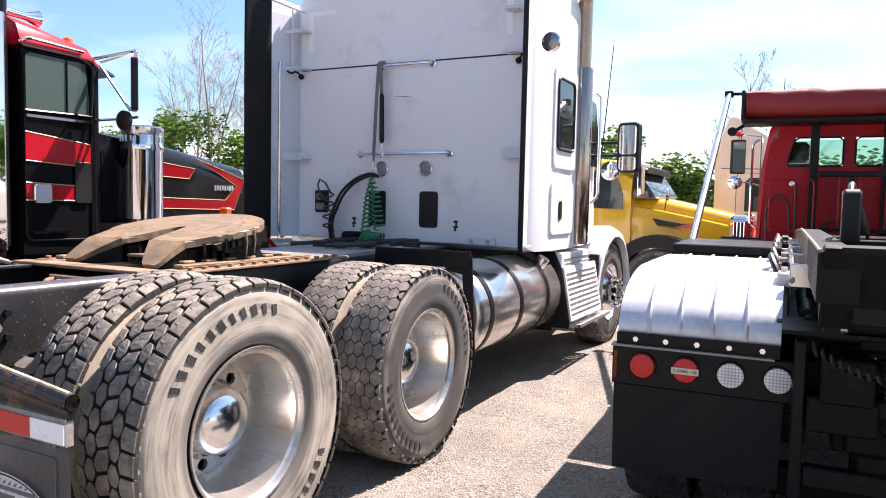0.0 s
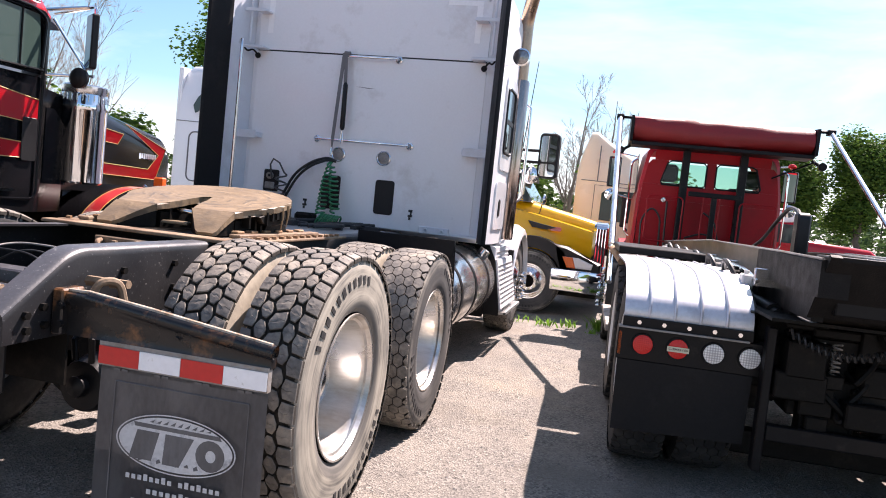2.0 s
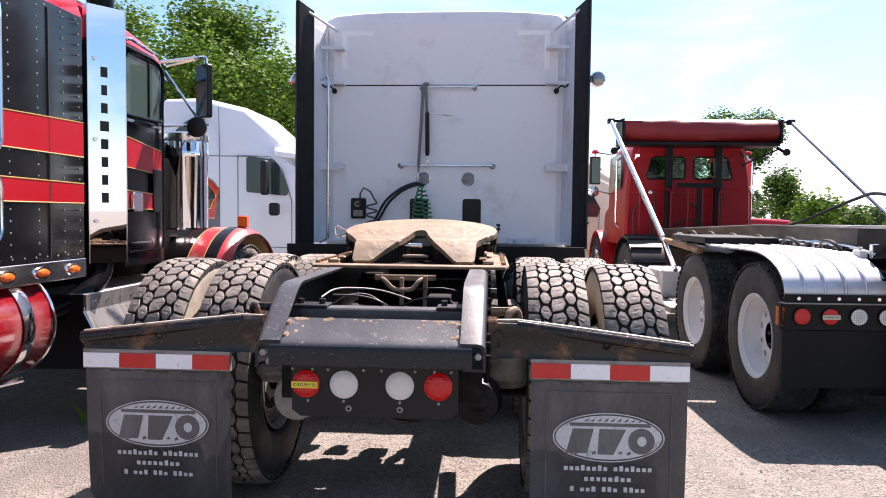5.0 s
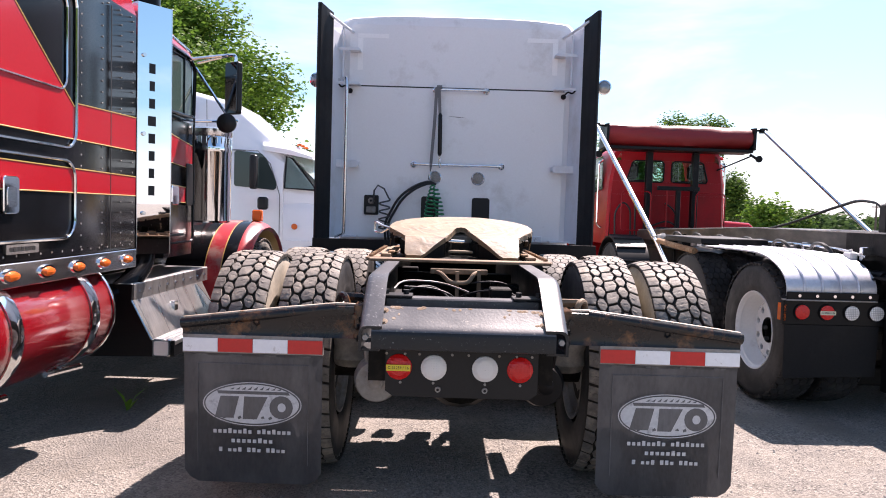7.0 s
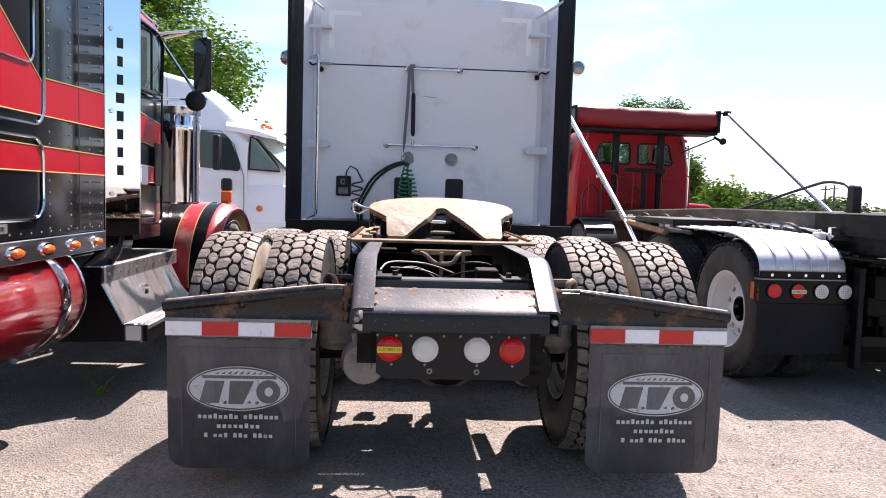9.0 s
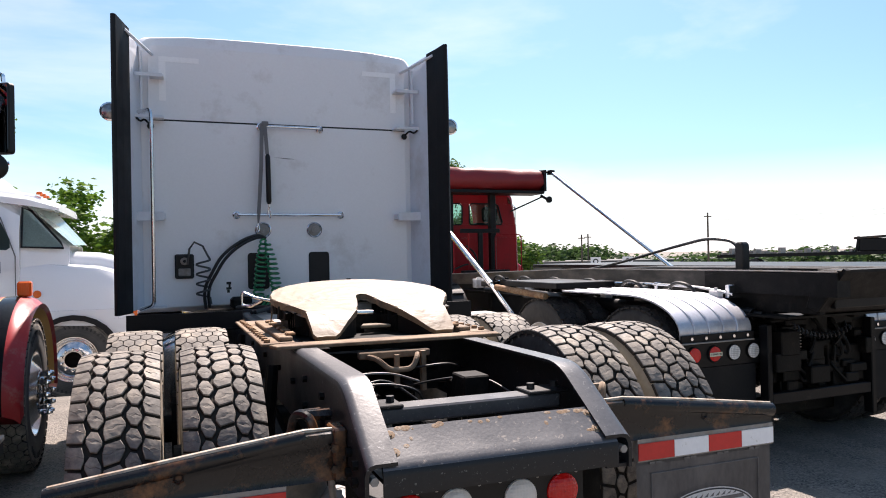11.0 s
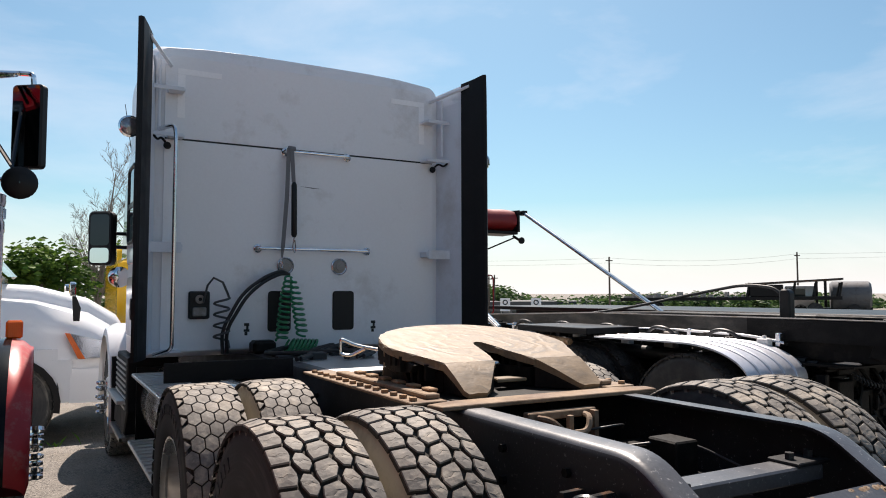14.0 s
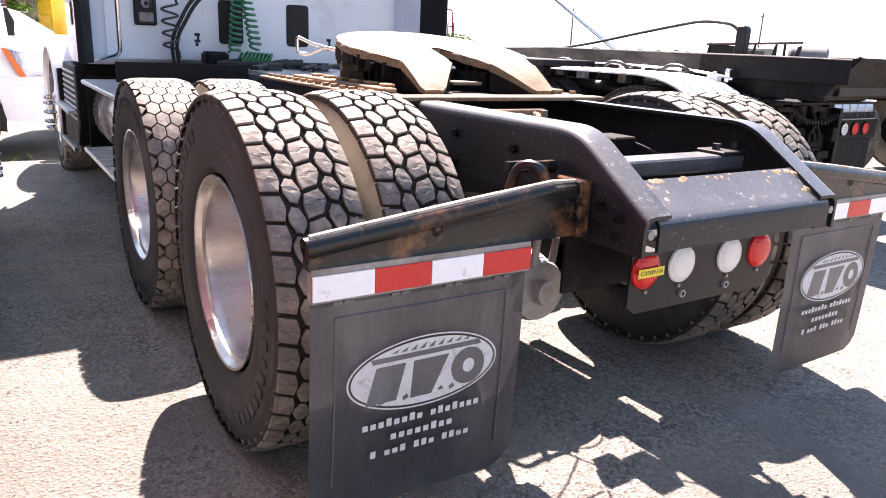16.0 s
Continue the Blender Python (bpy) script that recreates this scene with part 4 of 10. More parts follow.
# axles, differentials, air bags
for y in (0.76, 2.15):
    bm = mesh()
    tube(bm, [(-0.95, y, 0.53), (0.95, y, 0.53)], 0.075, 12)
    lathe(bm, [(-0.22, 0.05), (-0.17, 0.17), (-0.05, 0.22), (0.08, 0.2), (0.2, 0.10), (0.3, 0.07)], 18, "y", (0.02, y, 0.53))
    part("axle", bm, DARK, wt, smooth=True)
    for s in (1, -1):
        bm = mesh()
        tube(bm, [(s * 0.47, y + 0.6, 0.72), (s * 0.47, y + 0.1, 0.66), (s * 0.47, y - 0.38, 0.62)], 0.045, 8)
        part("suspension_arm", bm, DARK, wt)
        bm = mesh()
        lathe(bm, [(0.60, 0.09), (0.64, 0.12), (0.70, 0.11), (0.74, 0.125), (0.80, 0.11), (0.83, 0.07)], 18, "z", (s * 0.52, y - 0.36, 0.0))
        part("air_bag", bm, RUBBER, wt, smooth=True)
        bm = mesh()
        tube(bm, [(s * 0.55, y + 0.22, 0.55), (s * 0.50, y + 0.28, 1.0)], [0.035, 0.025], 8)
        part("shock_absorber", bm, BLACK, wt)

# clutter between the rails: valves, air lines, brackets
bm = mesh()
for i in range(34):
    x, y, z = rng.uniform(-0.33, 0.33), rng.uniform(0.45, 1.9), rng.uniform(0.66, 0.95)
    a, b, c = (rng.uniform(0.02, 0.07) for _ in range(3))
    box(bm, x - a, x + a, y - b, y + b, z - c, z + c, 0.006)
pieces("valve_block", bm, DARK, wt)
for k, (col, pts) in enumerate(((GREY_STEEL, [(-0.33, 0.40, 0.98), (-0.30, 0.55, 1.01), (-0.10, 0.62, 1.0), (0.05, 0.7, 0.94)]),
                                (HOSE_BLACK, [(-0.32, 0.45, 0.92), (-0.22, 0.5, 0.99), (-0.12, 0.55, 0.98), (-0.02, 0.5, 0.90)]),
                                (HOSE_BLACK, [(-0.28, 0.42, 0.99), (-0.15, 0.45, 0.985), (-0.05, 0.43, 0.96), (0.0, 0.5, 0.9)]),
                                (HOSE_BLACK, [(0.34, 0.30, 0.9), (0.25, 0.5, 0.98), (0.1, 0.6, 0.96), (0.0, 0.8, 0.9)]),
                                (HOSE_BLACK, [(0.33, 0.9, 0.95), (0.2, 0.75, 1.0), (0.05, 0.8, 0.98), (-0.1, 0.95, 0.95)]))):
    bm = mesh()
    tube(bm, bend(pts, 0.12, 6), 0.0045, 8)
    part("air_line", bm, col, wt, smooth=True)
bm = mesh()
tube(bm, bend([(-0.12, 0.86, 0.99), (-0.10, 0.80, 0.99), (-0.05, 0.78, 0.94), (0.05, 0.78, 0.94), (0.08, 0.80, 0.99), (0.10, 0.86, 0.99)], 0.03), 0.012, 8)
box(bm, -0.02, 0.0, 0.80, 0.82, 0.86, 1.0)
box(bm, 0.10, 0.12, 0.80, 0.83, 0.84, 1.01)
box(bm, -0.16, 0.16, 0.86, 0.90, 0.98, 1.01, 0.004)
bmesh.ops.translate(bm, verts=bm.verts, vec=(0, 0, 0.04))
part("locking_lever", bm, TAN_PLATE, wt, "dusty steel lever behind the fifth wheel")

# light bar
bm = mesh()
slab(bm, [(-0.325, 0.79), (0.325, 0.79), (0.325, 0.60), (0.29, 0.575), (-0.29, 0.575), (-0.325, 0.60)], "y", -0.115, -0.107)
box(bm, -0.335, 0.335, -0.115, 0.06, 0.786, 0.80)
bar = part("light_bar", bm, PLASTIC, wt, "black plate carrying four round tail lamps")
bm = mesh()
for x in (-0.345, -0.195, -0.045, 0.03, 0.17, 0.32, -0.26, 0.25):
    bolt(bm, (x * 0.93, -0.116, 0.76), "y", 0.006, -0.005)
for x in (-0.26, -0.12, 0.10, 0.25):
    bolt(bm, (x, -0.116, 0.637), "y", 0.006, -0.005)
for x in (-0.1, 0.1):
    lathe(bm, [(0, 0.013), (-0.008, 0.012), (-0.008, 0.006)], 10, "y", (x, -0.115, 0.61))
part("screws", bm, GREY_STEEL, bar)
for x, m_, word in ((-0.268, RED_LENS, "red"), (-0.119, CLEAR_LENS, "white"), (0.099, CLEAR_LENS, "white"), (0.248, RED_LENS, "red")):
    bm = mesh()
    lathe(bm, [(-0.116, 0.056), (-0.122, 0.054), (-0.124, 0.050), (-0.129, 0.044), (-0.133, 0.030), (-0.1345, 0.001)], 28, "y", (x, 0, 0.703))
    tl = part("tail_lamp", bm, m_, bar, f"round {word} tail lamp lens", smooth=True)
    if x < -0.2:
        bm = mesh()
        box(bm, x - 0.052, x + 0.050, -0.140, -0.1385, 0.690, 0.716)
        st = part("sticker", bm, YELLOW_TAPE, tl, "yellow sticker with a stock number")
        bm = mesh()
        text_part("number", "C-31259 / 16", 0.017, INK, tl, pose(x - 0.001, -0.1405, 0.703, 90, 0, 0), width=0.088)

# mud flaps and their holders
def flap_y(s, x, z):
    """How the hanging rubber bows."""
    u, v = (x - s * 0.915) / 0.61 + 0.5, (0.775 - z) / 0.645
    return -0.004 + 0.030 * v * v * (1 if s < 0 else 0.4) - 0.015 * (u if s < 0 else 1 - u) * v


def flap_print(parent, cx):
    """The dealer's oval mark as plain shapes, and bars for the lines of writing under it."""
    y = -0.0095
    def ring(bm, a, b, a2, b2, cz, n=56):
        o = [bm.verts.new((cx + a * math.cos(k * math.tau / n), y, cz + b * math.sin(k * math.tau / n))) for k in range(n)]
        i = [bm.verts.new((cx + a2 * math.cos(k * math.tau / n), y, cz + b2 * math.sin(k * math.tau / n))) for k in range(n)]
        for k in range(n):
            bm.faces.new((o[k], o[(k + 1) % n], i[(k + 1) % n], i[k]))
    cz = 0.495
    bm = mesh()
    ring(bm, 0.218, 0.098, 0.213, 0.094, cz)
    n = 56
    c = bm.verts.new((cx, y, cz))
    rim_ = [bm.verts.new((cx + 0.207 * math.cos(k * math.tau / n), y, cz + 0.088 * math.sin(k * math.tau / n))) for k in range(n)]
    for k in range(n):
        bm.faces.new((rim_[k], rim_[(k + 1) % n], c))
    logo = part("printed_mark", bm, PRINT, parent, "faded pale oval mark on the flap")
    bm = mesh()
    def bar(pts, lift=0.0006):
        vs = [bm.verts.new((cx + px, y - lift, cz + pz)) for px, pz in pts]
        bm.faces.new(vs)
    # plain dark shapes on the oval
    bar([(-0.155, 0.058), (0.158, 0.058), (0.166, 0.044), (-0.150, 0.044)])
    bar([(-0.140, 0.034), (-0.058, 0.034), (-0.082, -0.064), (-0.166, -0.064)])
    bar([(-0.036, 0.034), (0.068, 0.034), (0.020, -0.068), (-0.042, -0.068)])
    outer = [(0.128 + 0.052 * math.cos(radians(a)), -0.012 + 0.052 * math.sin(radians(a))) for a in range(0, 361, 20)]
    inner = [(0.130 + 0.018 * math.cos(radians(a)), -0.012 + 0.020 * math.sin(radians(a))) for a in range(360, -1, -20)]
    for i in range(len(outer) - 1):
        j = len(inner) - 1 - i
        bar([outer[i], outer[i + 1], inner[j - 1], inner[j]])
    for k in range(9):
        px = -0.10 + k * 0.026
        bar([(px, 0.064), (px + 0.016, 0.064), (px + 0.022, 0.074 + 0.006 * math.sin(k * 0.4))])
    for k in range(7):
        px = -0.13 + k * 0.034
        bar([(px, -0.070 + 0.006 * (k % 2)), (px + 0.016, -0.064), (px + 0.010, -0.052), (px - 0.002, -0.060)])
    part("printed_stroke", bm, FLAP, logo)
    rr = random.Random(7)
    for z, half, h, words in ((0.372, 0.175, 0.011, (8, 7)), (0.330, 0.095, 0.011, (8,)), (0.287, 0.150, 0.010, (1, 3, 3, 4))):
        total = sum(words) + 0.8 * (len(words) - 1)
        x = -half
        for wd in words:
            bm = mesh()
            for k in range(wd):
                w = 2 * half / total
                k2 = h * rr.choice((0.45, 0.5, 1.0))
                vs = [bm.verts.new((cx + px, y, z + pz)) for px, pz in ((x + w * 0.14, -h), (x + w * 0.80, -h), (x + w * 0.80, k2), (x + w * 0.14, k2))]
                bm.faces.new(vs)
                x += w
            x += 2 * half / total * 0.8
            pieces("printed_bar", bm, PRINT, parent)


for s in (-1, 1):
    # holder: a tapering folded steel arm with a rolled upper edge
    bm = mesh()
    prof_in = [(0.03, 0.80), (0.022, 0.925), (0.012, 0.945), (-0.010, 0.952), (-0.030, 0.940), (-0.034, 0.918), (-0.026, 0.900), (-0.012, 0.82), (-0.020, 0.80)]
    prof_out = [(0.022, 0.795), (0.020, 0.852), (0.012, 0.866), (-0.004, 0.872), (-0.020, 0.864), (-0.024, 0.846), (-0.016, 0.832), (-0.010, 0.806), (-0.016, 0.795)]
    loft(bm, [[(s * 0.455, y, z) for y, z in prof_in], [(s * 0.55, y, z) for y, z in prof_in], [(s * 1.225, y, z) for y, z in prof_out]])
    holder = part("mud_flap_holder", bm, BLACK_RUST, wt, "rusting black steel mud flap arm", smooth=True)
    bm = mesh()
    tube(bm, [(s * 0.47, -0.012, 0.9495), (s * 0.55, -0.012, 0.9495), (s * 0.80, -0.010, 0.9215), (s * 1.222, -0.006, 0.8695)], [0.006, 0.0085, 0.009, 0.008], 8)
    part("worn_edge", bm, WORN_EDGE, holder, "upper edge with the paint worn off", smooth=True)
    bm = mesh()
    path = [(s * 0.55, -0.010, 0.930), (s * 0.80, -0.008, 0.899), (s * 1.232, -0.004, 0.846)]
    tube(bm, path, 0.025, 14, caps=False)
    tube(bm, path, 0.021, 14, caps=False)
    part("rolled_edge", bm, BLACK_RUST, holder, "rolled open-ended upper edge", smooth=True)
    bm = mesh()
    lathe(bm, [(0.0, 0.001), (-0.012, 0.012), (-0.002, 0.022)], 6, "y", (s * 0.90, -0.012, 0.86))
    box(bm, s * 0.452 - 0.021, s * 0.452 + 0.021, -0.045, 0.06, 0.80, 0.955, 0.006)
    for z in (0.84, 0.90):
        bolt(bm, (s * 0.47, -0.042, z), "y", 0.013, -0.012)
    pieces("bracket", bm, BLACK_RUST, holder, "rust-stained bracket")
    # flap with a shallow bow, rounded lower corners and a moulded border
    bm = mesh()
    cx = s * 0.915
    nx, nz = 10, 12
    def curve(u, v):
        w = 0.305
        x = cx + (u * 2 - 1) * w
        z = 0.775 - v * 0.645
        return Vector((x, flap_y(s, x, z), z))
    g = [[bm.verts.new(curve(i / nx, j / nz)) for j in range(nz + 1)] for i in range(nx + 1)]
    for i in (0, nx):
        g[i][nz].co += Vector((0.022 if i == 0 else -0.022, 0, 0.020))
    for i in range(nx):
        for j in range(nz):
            bm.faces.new((g[i][j], g[i][j + 1], g[i + 1][j + 1], g[i + 1][j]))
    r = bmesh.ops.solidify(bm, geom=bm.faces[:], thickness=0.011)
    fl = part("mud_flap", bm, FLAP, wt, "faded black rubber mud flap with pale print", smooth=True)
    bm = mesh()
    for u0, v0, u1, v1 in ((0.10, 0.16, 0.10, 0.86), (0.90, 0.16, 0.90, 0.86), (0.10, 0.16, 0.90, 0.16)):
        p, q = curve(u0, v0), curve(u1, v1)
        tube(bm, [p + (q - p) * t + Vector((0, curve(u0 + (u1 - u0) * t, v0 + (v1 - v0) * t).y - (p + (q - p) * t).y - 0.0035, 0)) for t in (0, 0.25, 0.5, 0.75, 1)], 0.0022, 6)
    for k in range(4):
        for dx in (-0.035, 0.035):
            p = curve(0.13 + 0.247 * k, 0.10) + Vector((dx * 0.4, -0.003, 0))
            box(bm, p.x - 0.012, p.x + 0.012, p.y - 0.003, p.y, p.z - 0.004, p.z + 0.004)
    part("moulded_border", bm, FLAP, fl, smooth=True)
    for k in range(4):
        bm = mesh()
        x0 = cx - 0.306 + k * 0.153
        box(bm, x0 + 0.0008, x0 + 0.1522, -0.024, -0.0195, 0.726, 0.785)
        red = (k % 2 == 1) if s < 0 else (k % 2 == 0)
        part("reflective_strip", bm, TAPE_RED if red else TAPE_WHITE, fl, "red reflective tape" if red else "white reflective tape")
    bm = mesh()
    box(bm, cx - 0.307, cx + 0.307, -0.0195, 0.006, 0.72, 0.80)
    part("clamp_strip", bm, GREY_STEEL, fl)
    flap_print(fl, cx)
    for o in fl.children_recursive:
        if o.name.startswith(("printed", "printed_stroke")):
            for v in o.data.vertices:
                v.co.y += flap_y(s, v.co.x, v.co.z) - 0.003

# added dark sheet that blacks out the bright gap behind the light bar
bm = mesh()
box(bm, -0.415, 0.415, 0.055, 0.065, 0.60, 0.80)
part("closing_plate", bm, DARK, wt, "added dark sheet behind the lamps")
# brake chambers under the tail
for s, m_ in ((-1, GREY_STEEL), (1, BLACK)):
    bm = mesh()
    lathe(bm, [(0.16, 0.001), (0.165, 0.035), (0.20, 0.04), (0.205, 0.092), (0.23, 0.102), (0.27, 0.104), (0.285, 0.112), (0.30, 0.112), (0.31, 0.10), (0.40, 0.098), (0.43, 0.06), (0.52, 0.03)], 24, "y", (s * 0.390, -0.03, 0.565))
    ch = part("brake_chamber", bm, m_, wt, "grey cast brake chamber" if s < 0 else "black brake chamber", smooth=True)
    bm = mesh()
    lathe(bm, [(0.146, 0.001), (0.150, 0.02), (0.158, 0.038), (0.165, 0.038)], 14, "y", (s * 0.40, -0.03, 0.575))
    tube(bm, [(s * 0.36, 0.17, 0.66), (s * 0.35, 0.17, 0.73), (s * 0.33, 0.27, 0.80)], 0.012, 8)
    tube(bm, [(s * 0.43, 0.17, 0.66), (s * 0.44, 0.15, 0.75), (s * 0.41, 0.22, 0.80)], 0.012, 8)
    part("air_fitting", bm, m_, ch, smooth=True)
for s in (1, -1):
    bm = mesh()
    tube(bm, bend([(s * 0.50, 0.05, 0.88), (s * 0.52, 0.06, 0.98), (s * 0.56, 0.12, 0.98), (s * 0.57, 0.14, 0.90)], 0.04), 0.014, 8)
    for y, z in ((0.10, 0.97), (0.22, 0.95)):
        tube(bm, [(s * 0.45, y, z), (s * 0.53, y - 0.01, z + 0.005)], [0.02, 0.016], 6)
    pieces("pipe_fitting", bm, TAN_PLATE if s > 0 else BLACK_RUST, wt, "rusted fitting beside the chassis rail" if s > 0 else "black fitting beside the chassis rail", smooth=True)

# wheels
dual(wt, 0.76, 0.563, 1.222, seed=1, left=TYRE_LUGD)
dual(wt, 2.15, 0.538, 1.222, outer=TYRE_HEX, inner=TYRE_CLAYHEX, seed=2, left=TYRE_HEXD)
for s in (1, -1):
    wheel(wt, s * 1.02, 6.22, 0.525, s, TYRE_HEX, RIM_FRONT, None, LUGS_CHROME, 0.4)

# fifth wheel: a round plate tilted to the rear, split by a throat, with two bent-down ramps
FW_Y = 1.525
FW_X = 0.020
BREAK_Y, TIP_Y = 1.205, 1.045
def fw_z(y):
    return 1.213 + (y - BREAK_Y) * 0.180
def fw_outline():
    """Outer edge from one ramp round to the other, then the throat."""
    pts = [(0.343, BREAK_Y), (0.356, 1.26), (0.385, 1.33)]
    for k in range(45):
        a = radians(-27 + k * (234 / 44))
        pts.append((0.460 * math.cos(a), FW_Y + 0.355 * math.sin(a)))
    pts += [(-0.385, 1.33), (-0.356, 1.26), (-0.343, BREAK_Y), (-0.100, BREAK_Y), (-0.080, 1.28), (-0.060, 1.36), (-0.045, 1.42), (-0.040, 1.47), (-0.030, 1.51), (0.0, 1.530),
            (0.030, 1.51), (0.040, 1.47), (0.045, 1.42), (0.060, 1.36), (0.080, 1.28), (0.100, BREAK_Y)]
    out = []
    rough = random.Random(17)
    for i, (x, y) in enumerate(pts):
        j = 0.0035 if y > BREAK_Y + 0.01 else 0.0
        out.append((FW_X + x + rough.uniform(-j, j), y + rough.uniform(-j, j)))
    return out
bm = mesh()
slab(bm, fw_outline(), "z", -0.034, 0.0, 0.006)
for v in bm.verts:
    v.co.z += fw_z(v.co.y) + (0.0015 * noise.noise(v.co * 11) if v.co.z > -0.02 else 0.006 * noise.noise(v.co * 16))
plate = part("fifth_wheel_plate", bm, GREASE, wt, "sand-coated greasy steel fifth wheel plate with swirled grease")
for s in (-1, 1):
    bm = mesh()
    rows = []
    for f in (0.0, 0.12, 0.5, 0.9, 1.0):
        y = BREAK_Y + (TIP_Y - BREAK_Y) * f
        z = fw_z(BREAK_Y) - 0.008 * f - 0.096 * f ** 1.15
        xi, xo = 0.100 + 0.130 * f, 0.343 - 0.008 * f
        if f > 0.95:
            xi, xo = xi + 0.010, xo - 0.012
        c, t = FW_X, 0.034 - 0.016 * f
        rows.append([(c + s * xi, y, z), (c + s * (xi * 0.5 + xo * 0.5), y, z + 0.002), (c + s * xo, y, z), (c + s * xo, y + 0.008, z - t), (c + s * xi, y + 0.008, z - t)])
    loft(bm, rows)
    part("ramp", bm, GREASE, plate, "sloped dusty steel ramp", smooth=True)
    # side skirt under the plate, pivot bracket and its pin
    bm = mesh()
    x = FW_X + s * 0.405
    slab(bm, [(1.32, fw_z(1.32) - 0.035), (1.68, fw_z(1.68) - 0.035), (1.66, fw_z(1.66) - 0.10), (1.60, 1.165), (1.50, 1.150), (1.36, 1.165)], "x", x - 0.014, x + 0.014, 0.004)
    part("side_skirt", bm, DARK, plate, "grease-black cast skirt under the plate")
    bm = mesh()
    slab(bm, [(1.42, 1.094), (1.74, 1.094), (1.68, 1.16), (1.64, 1.205), (1.52, 1.205), (1.48, 1.16)], "x", *sorted((FW_X + s * 0.30, FW_X + s * 0.385)), 0.006)
    part("pivot_bracket", bm, DARK, plate, "greasy black pivot bracket")
    bm = mesh()
    rows = []
    for f in (0.0, 0.3, 0.6, 0.9):
        y = BREAK_Y + (TIP_Y - BREAK_Y) * f
        z = fw_z(BREAK_Y) - 0.008 * f - 0.096 * f ** 1.15 - 0.012
        x = 0.104 + 0.130 * f
        rows.append([(FW_X + s * x, y + 0.004, z), (FW_X + s * (x + 0.03), y + 0.004, z - 0.012), (FW_X + s * (x + 0.03), y + 0.004, 1.092), (FW_X + s * x, y + 0.004, 1.092)])
    loft(bm, rows)
    part("throat_wall", bm, DARK, plate, "greasy black wall of the throat")
# cast ribs and caked grease hanging under the plate
bm = mesh()
under = [(FW_X + 0.425 * math.cos(radians(a)), FW_Y + 0.32 * math.sin(radians(a))) for a in range(-20, 201, 6)]
for x, y in under:
    top_z = fw_z(y) - 0.026
    h = 0.045 + 0.075 * abs(noise.noise(Vector((x * 9, y * 9, 2.0))))
    box(bm, x - 0.030, x + 0.030, y - 0.027, y + 0.027, top_z - h, top_z)
for k in range(8):
    y = 1.30 + k * 0.062
    for s in (-1, 1):
        box(bm, FW_X + s * 0.23 - 0.15, FW_X + s * 0.23 + 0.15, y - 0.010, y + 0.010, fw_z(y) - 0.095 - 0.02 * (k % 3), fw_z(y) - 0.028)
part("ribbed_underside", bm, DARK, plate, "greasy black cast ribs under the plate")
# near-black blocks added to fill the open gaps below plate and ramps
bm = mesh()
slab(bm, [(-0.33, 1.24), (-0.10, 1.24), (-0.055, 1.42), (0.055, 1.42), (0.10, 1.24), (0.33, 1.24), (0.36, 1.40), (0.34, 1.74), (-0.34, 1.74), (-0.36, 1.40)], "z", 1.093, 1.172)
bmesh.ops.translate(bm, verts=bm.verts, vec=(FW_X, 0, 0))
part("casting", bm, DARK, plate, "near-black casting filling the gap under the plate")
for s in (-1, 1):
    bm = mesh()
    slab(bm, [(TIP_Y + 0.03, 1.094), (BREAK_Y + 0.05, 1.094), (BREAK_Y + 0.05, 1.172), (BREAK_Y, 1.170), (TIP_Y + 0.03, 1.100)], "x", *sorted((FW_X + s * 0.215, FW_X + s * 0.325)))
    part("ramp_rib", bm, DARK, plate, "near-black rib filling the gap under the ramp")
# strings of grease at the plate's side
for s, y0 in ((1, 1.50), (1, 1.56), (-1, 1.53)):
    bm = mesh()
    x = FW_X + s * 0.452
    tube(bm, [(x, y0, fw_z(y0) - 0.01), (x + 0.004, y0 + 0.01, fw_z(y0) - 0.06), (x - 0.006, y0 + 0.015, fw_z(y0) - 0.13)], [0.012, 0.006, 0.003], 6)
    part("grease_string", bm, GREASE, plate, smooth=True)
bm = mesh()
box(bm, FW_X - 0.07, FW_X + 0.07, 1.54, 1.74, 1.13, 1.225, 0.01)
part("locking_jaw", bm, GREY_STEEL, plate, "bare steel jaw in the throat")
bm = mesh()
tube(bm, [(FW_X - 0.125, 1.36, 1.185), (FW_X + 0.02, 1.37, 1.18)], 0.014, 10)
part("locking_pin", bm, POLISHED, plate, "bright pin across the throat", smooth=True)
bm = mesh()
slab(bm, [(-0.06, 1.22), (0.09, 1.22), (0.06, 1.30), (-0.03, 1.30)], "z", 1.118, 1.134, 0.004)
part("jaw_plate", bm, GREASE, plate)
bm = mesh()
tube(bm, bend([(-0.40, 1.665, 1.240), (-0.452, 1.69, 1.250), (-0.500, 1.712, 1.262), (-0.556, 1.742, 1.290), (-0.556, 1.742, 1.220), (-0.515, 1.716, 1.215), (-0.462, 1.69, 1.245)], 0.014), 0.0075, 8)
part("release_handle", bm, POLISHED, plate, "bright steel pull handle", smooth=True)
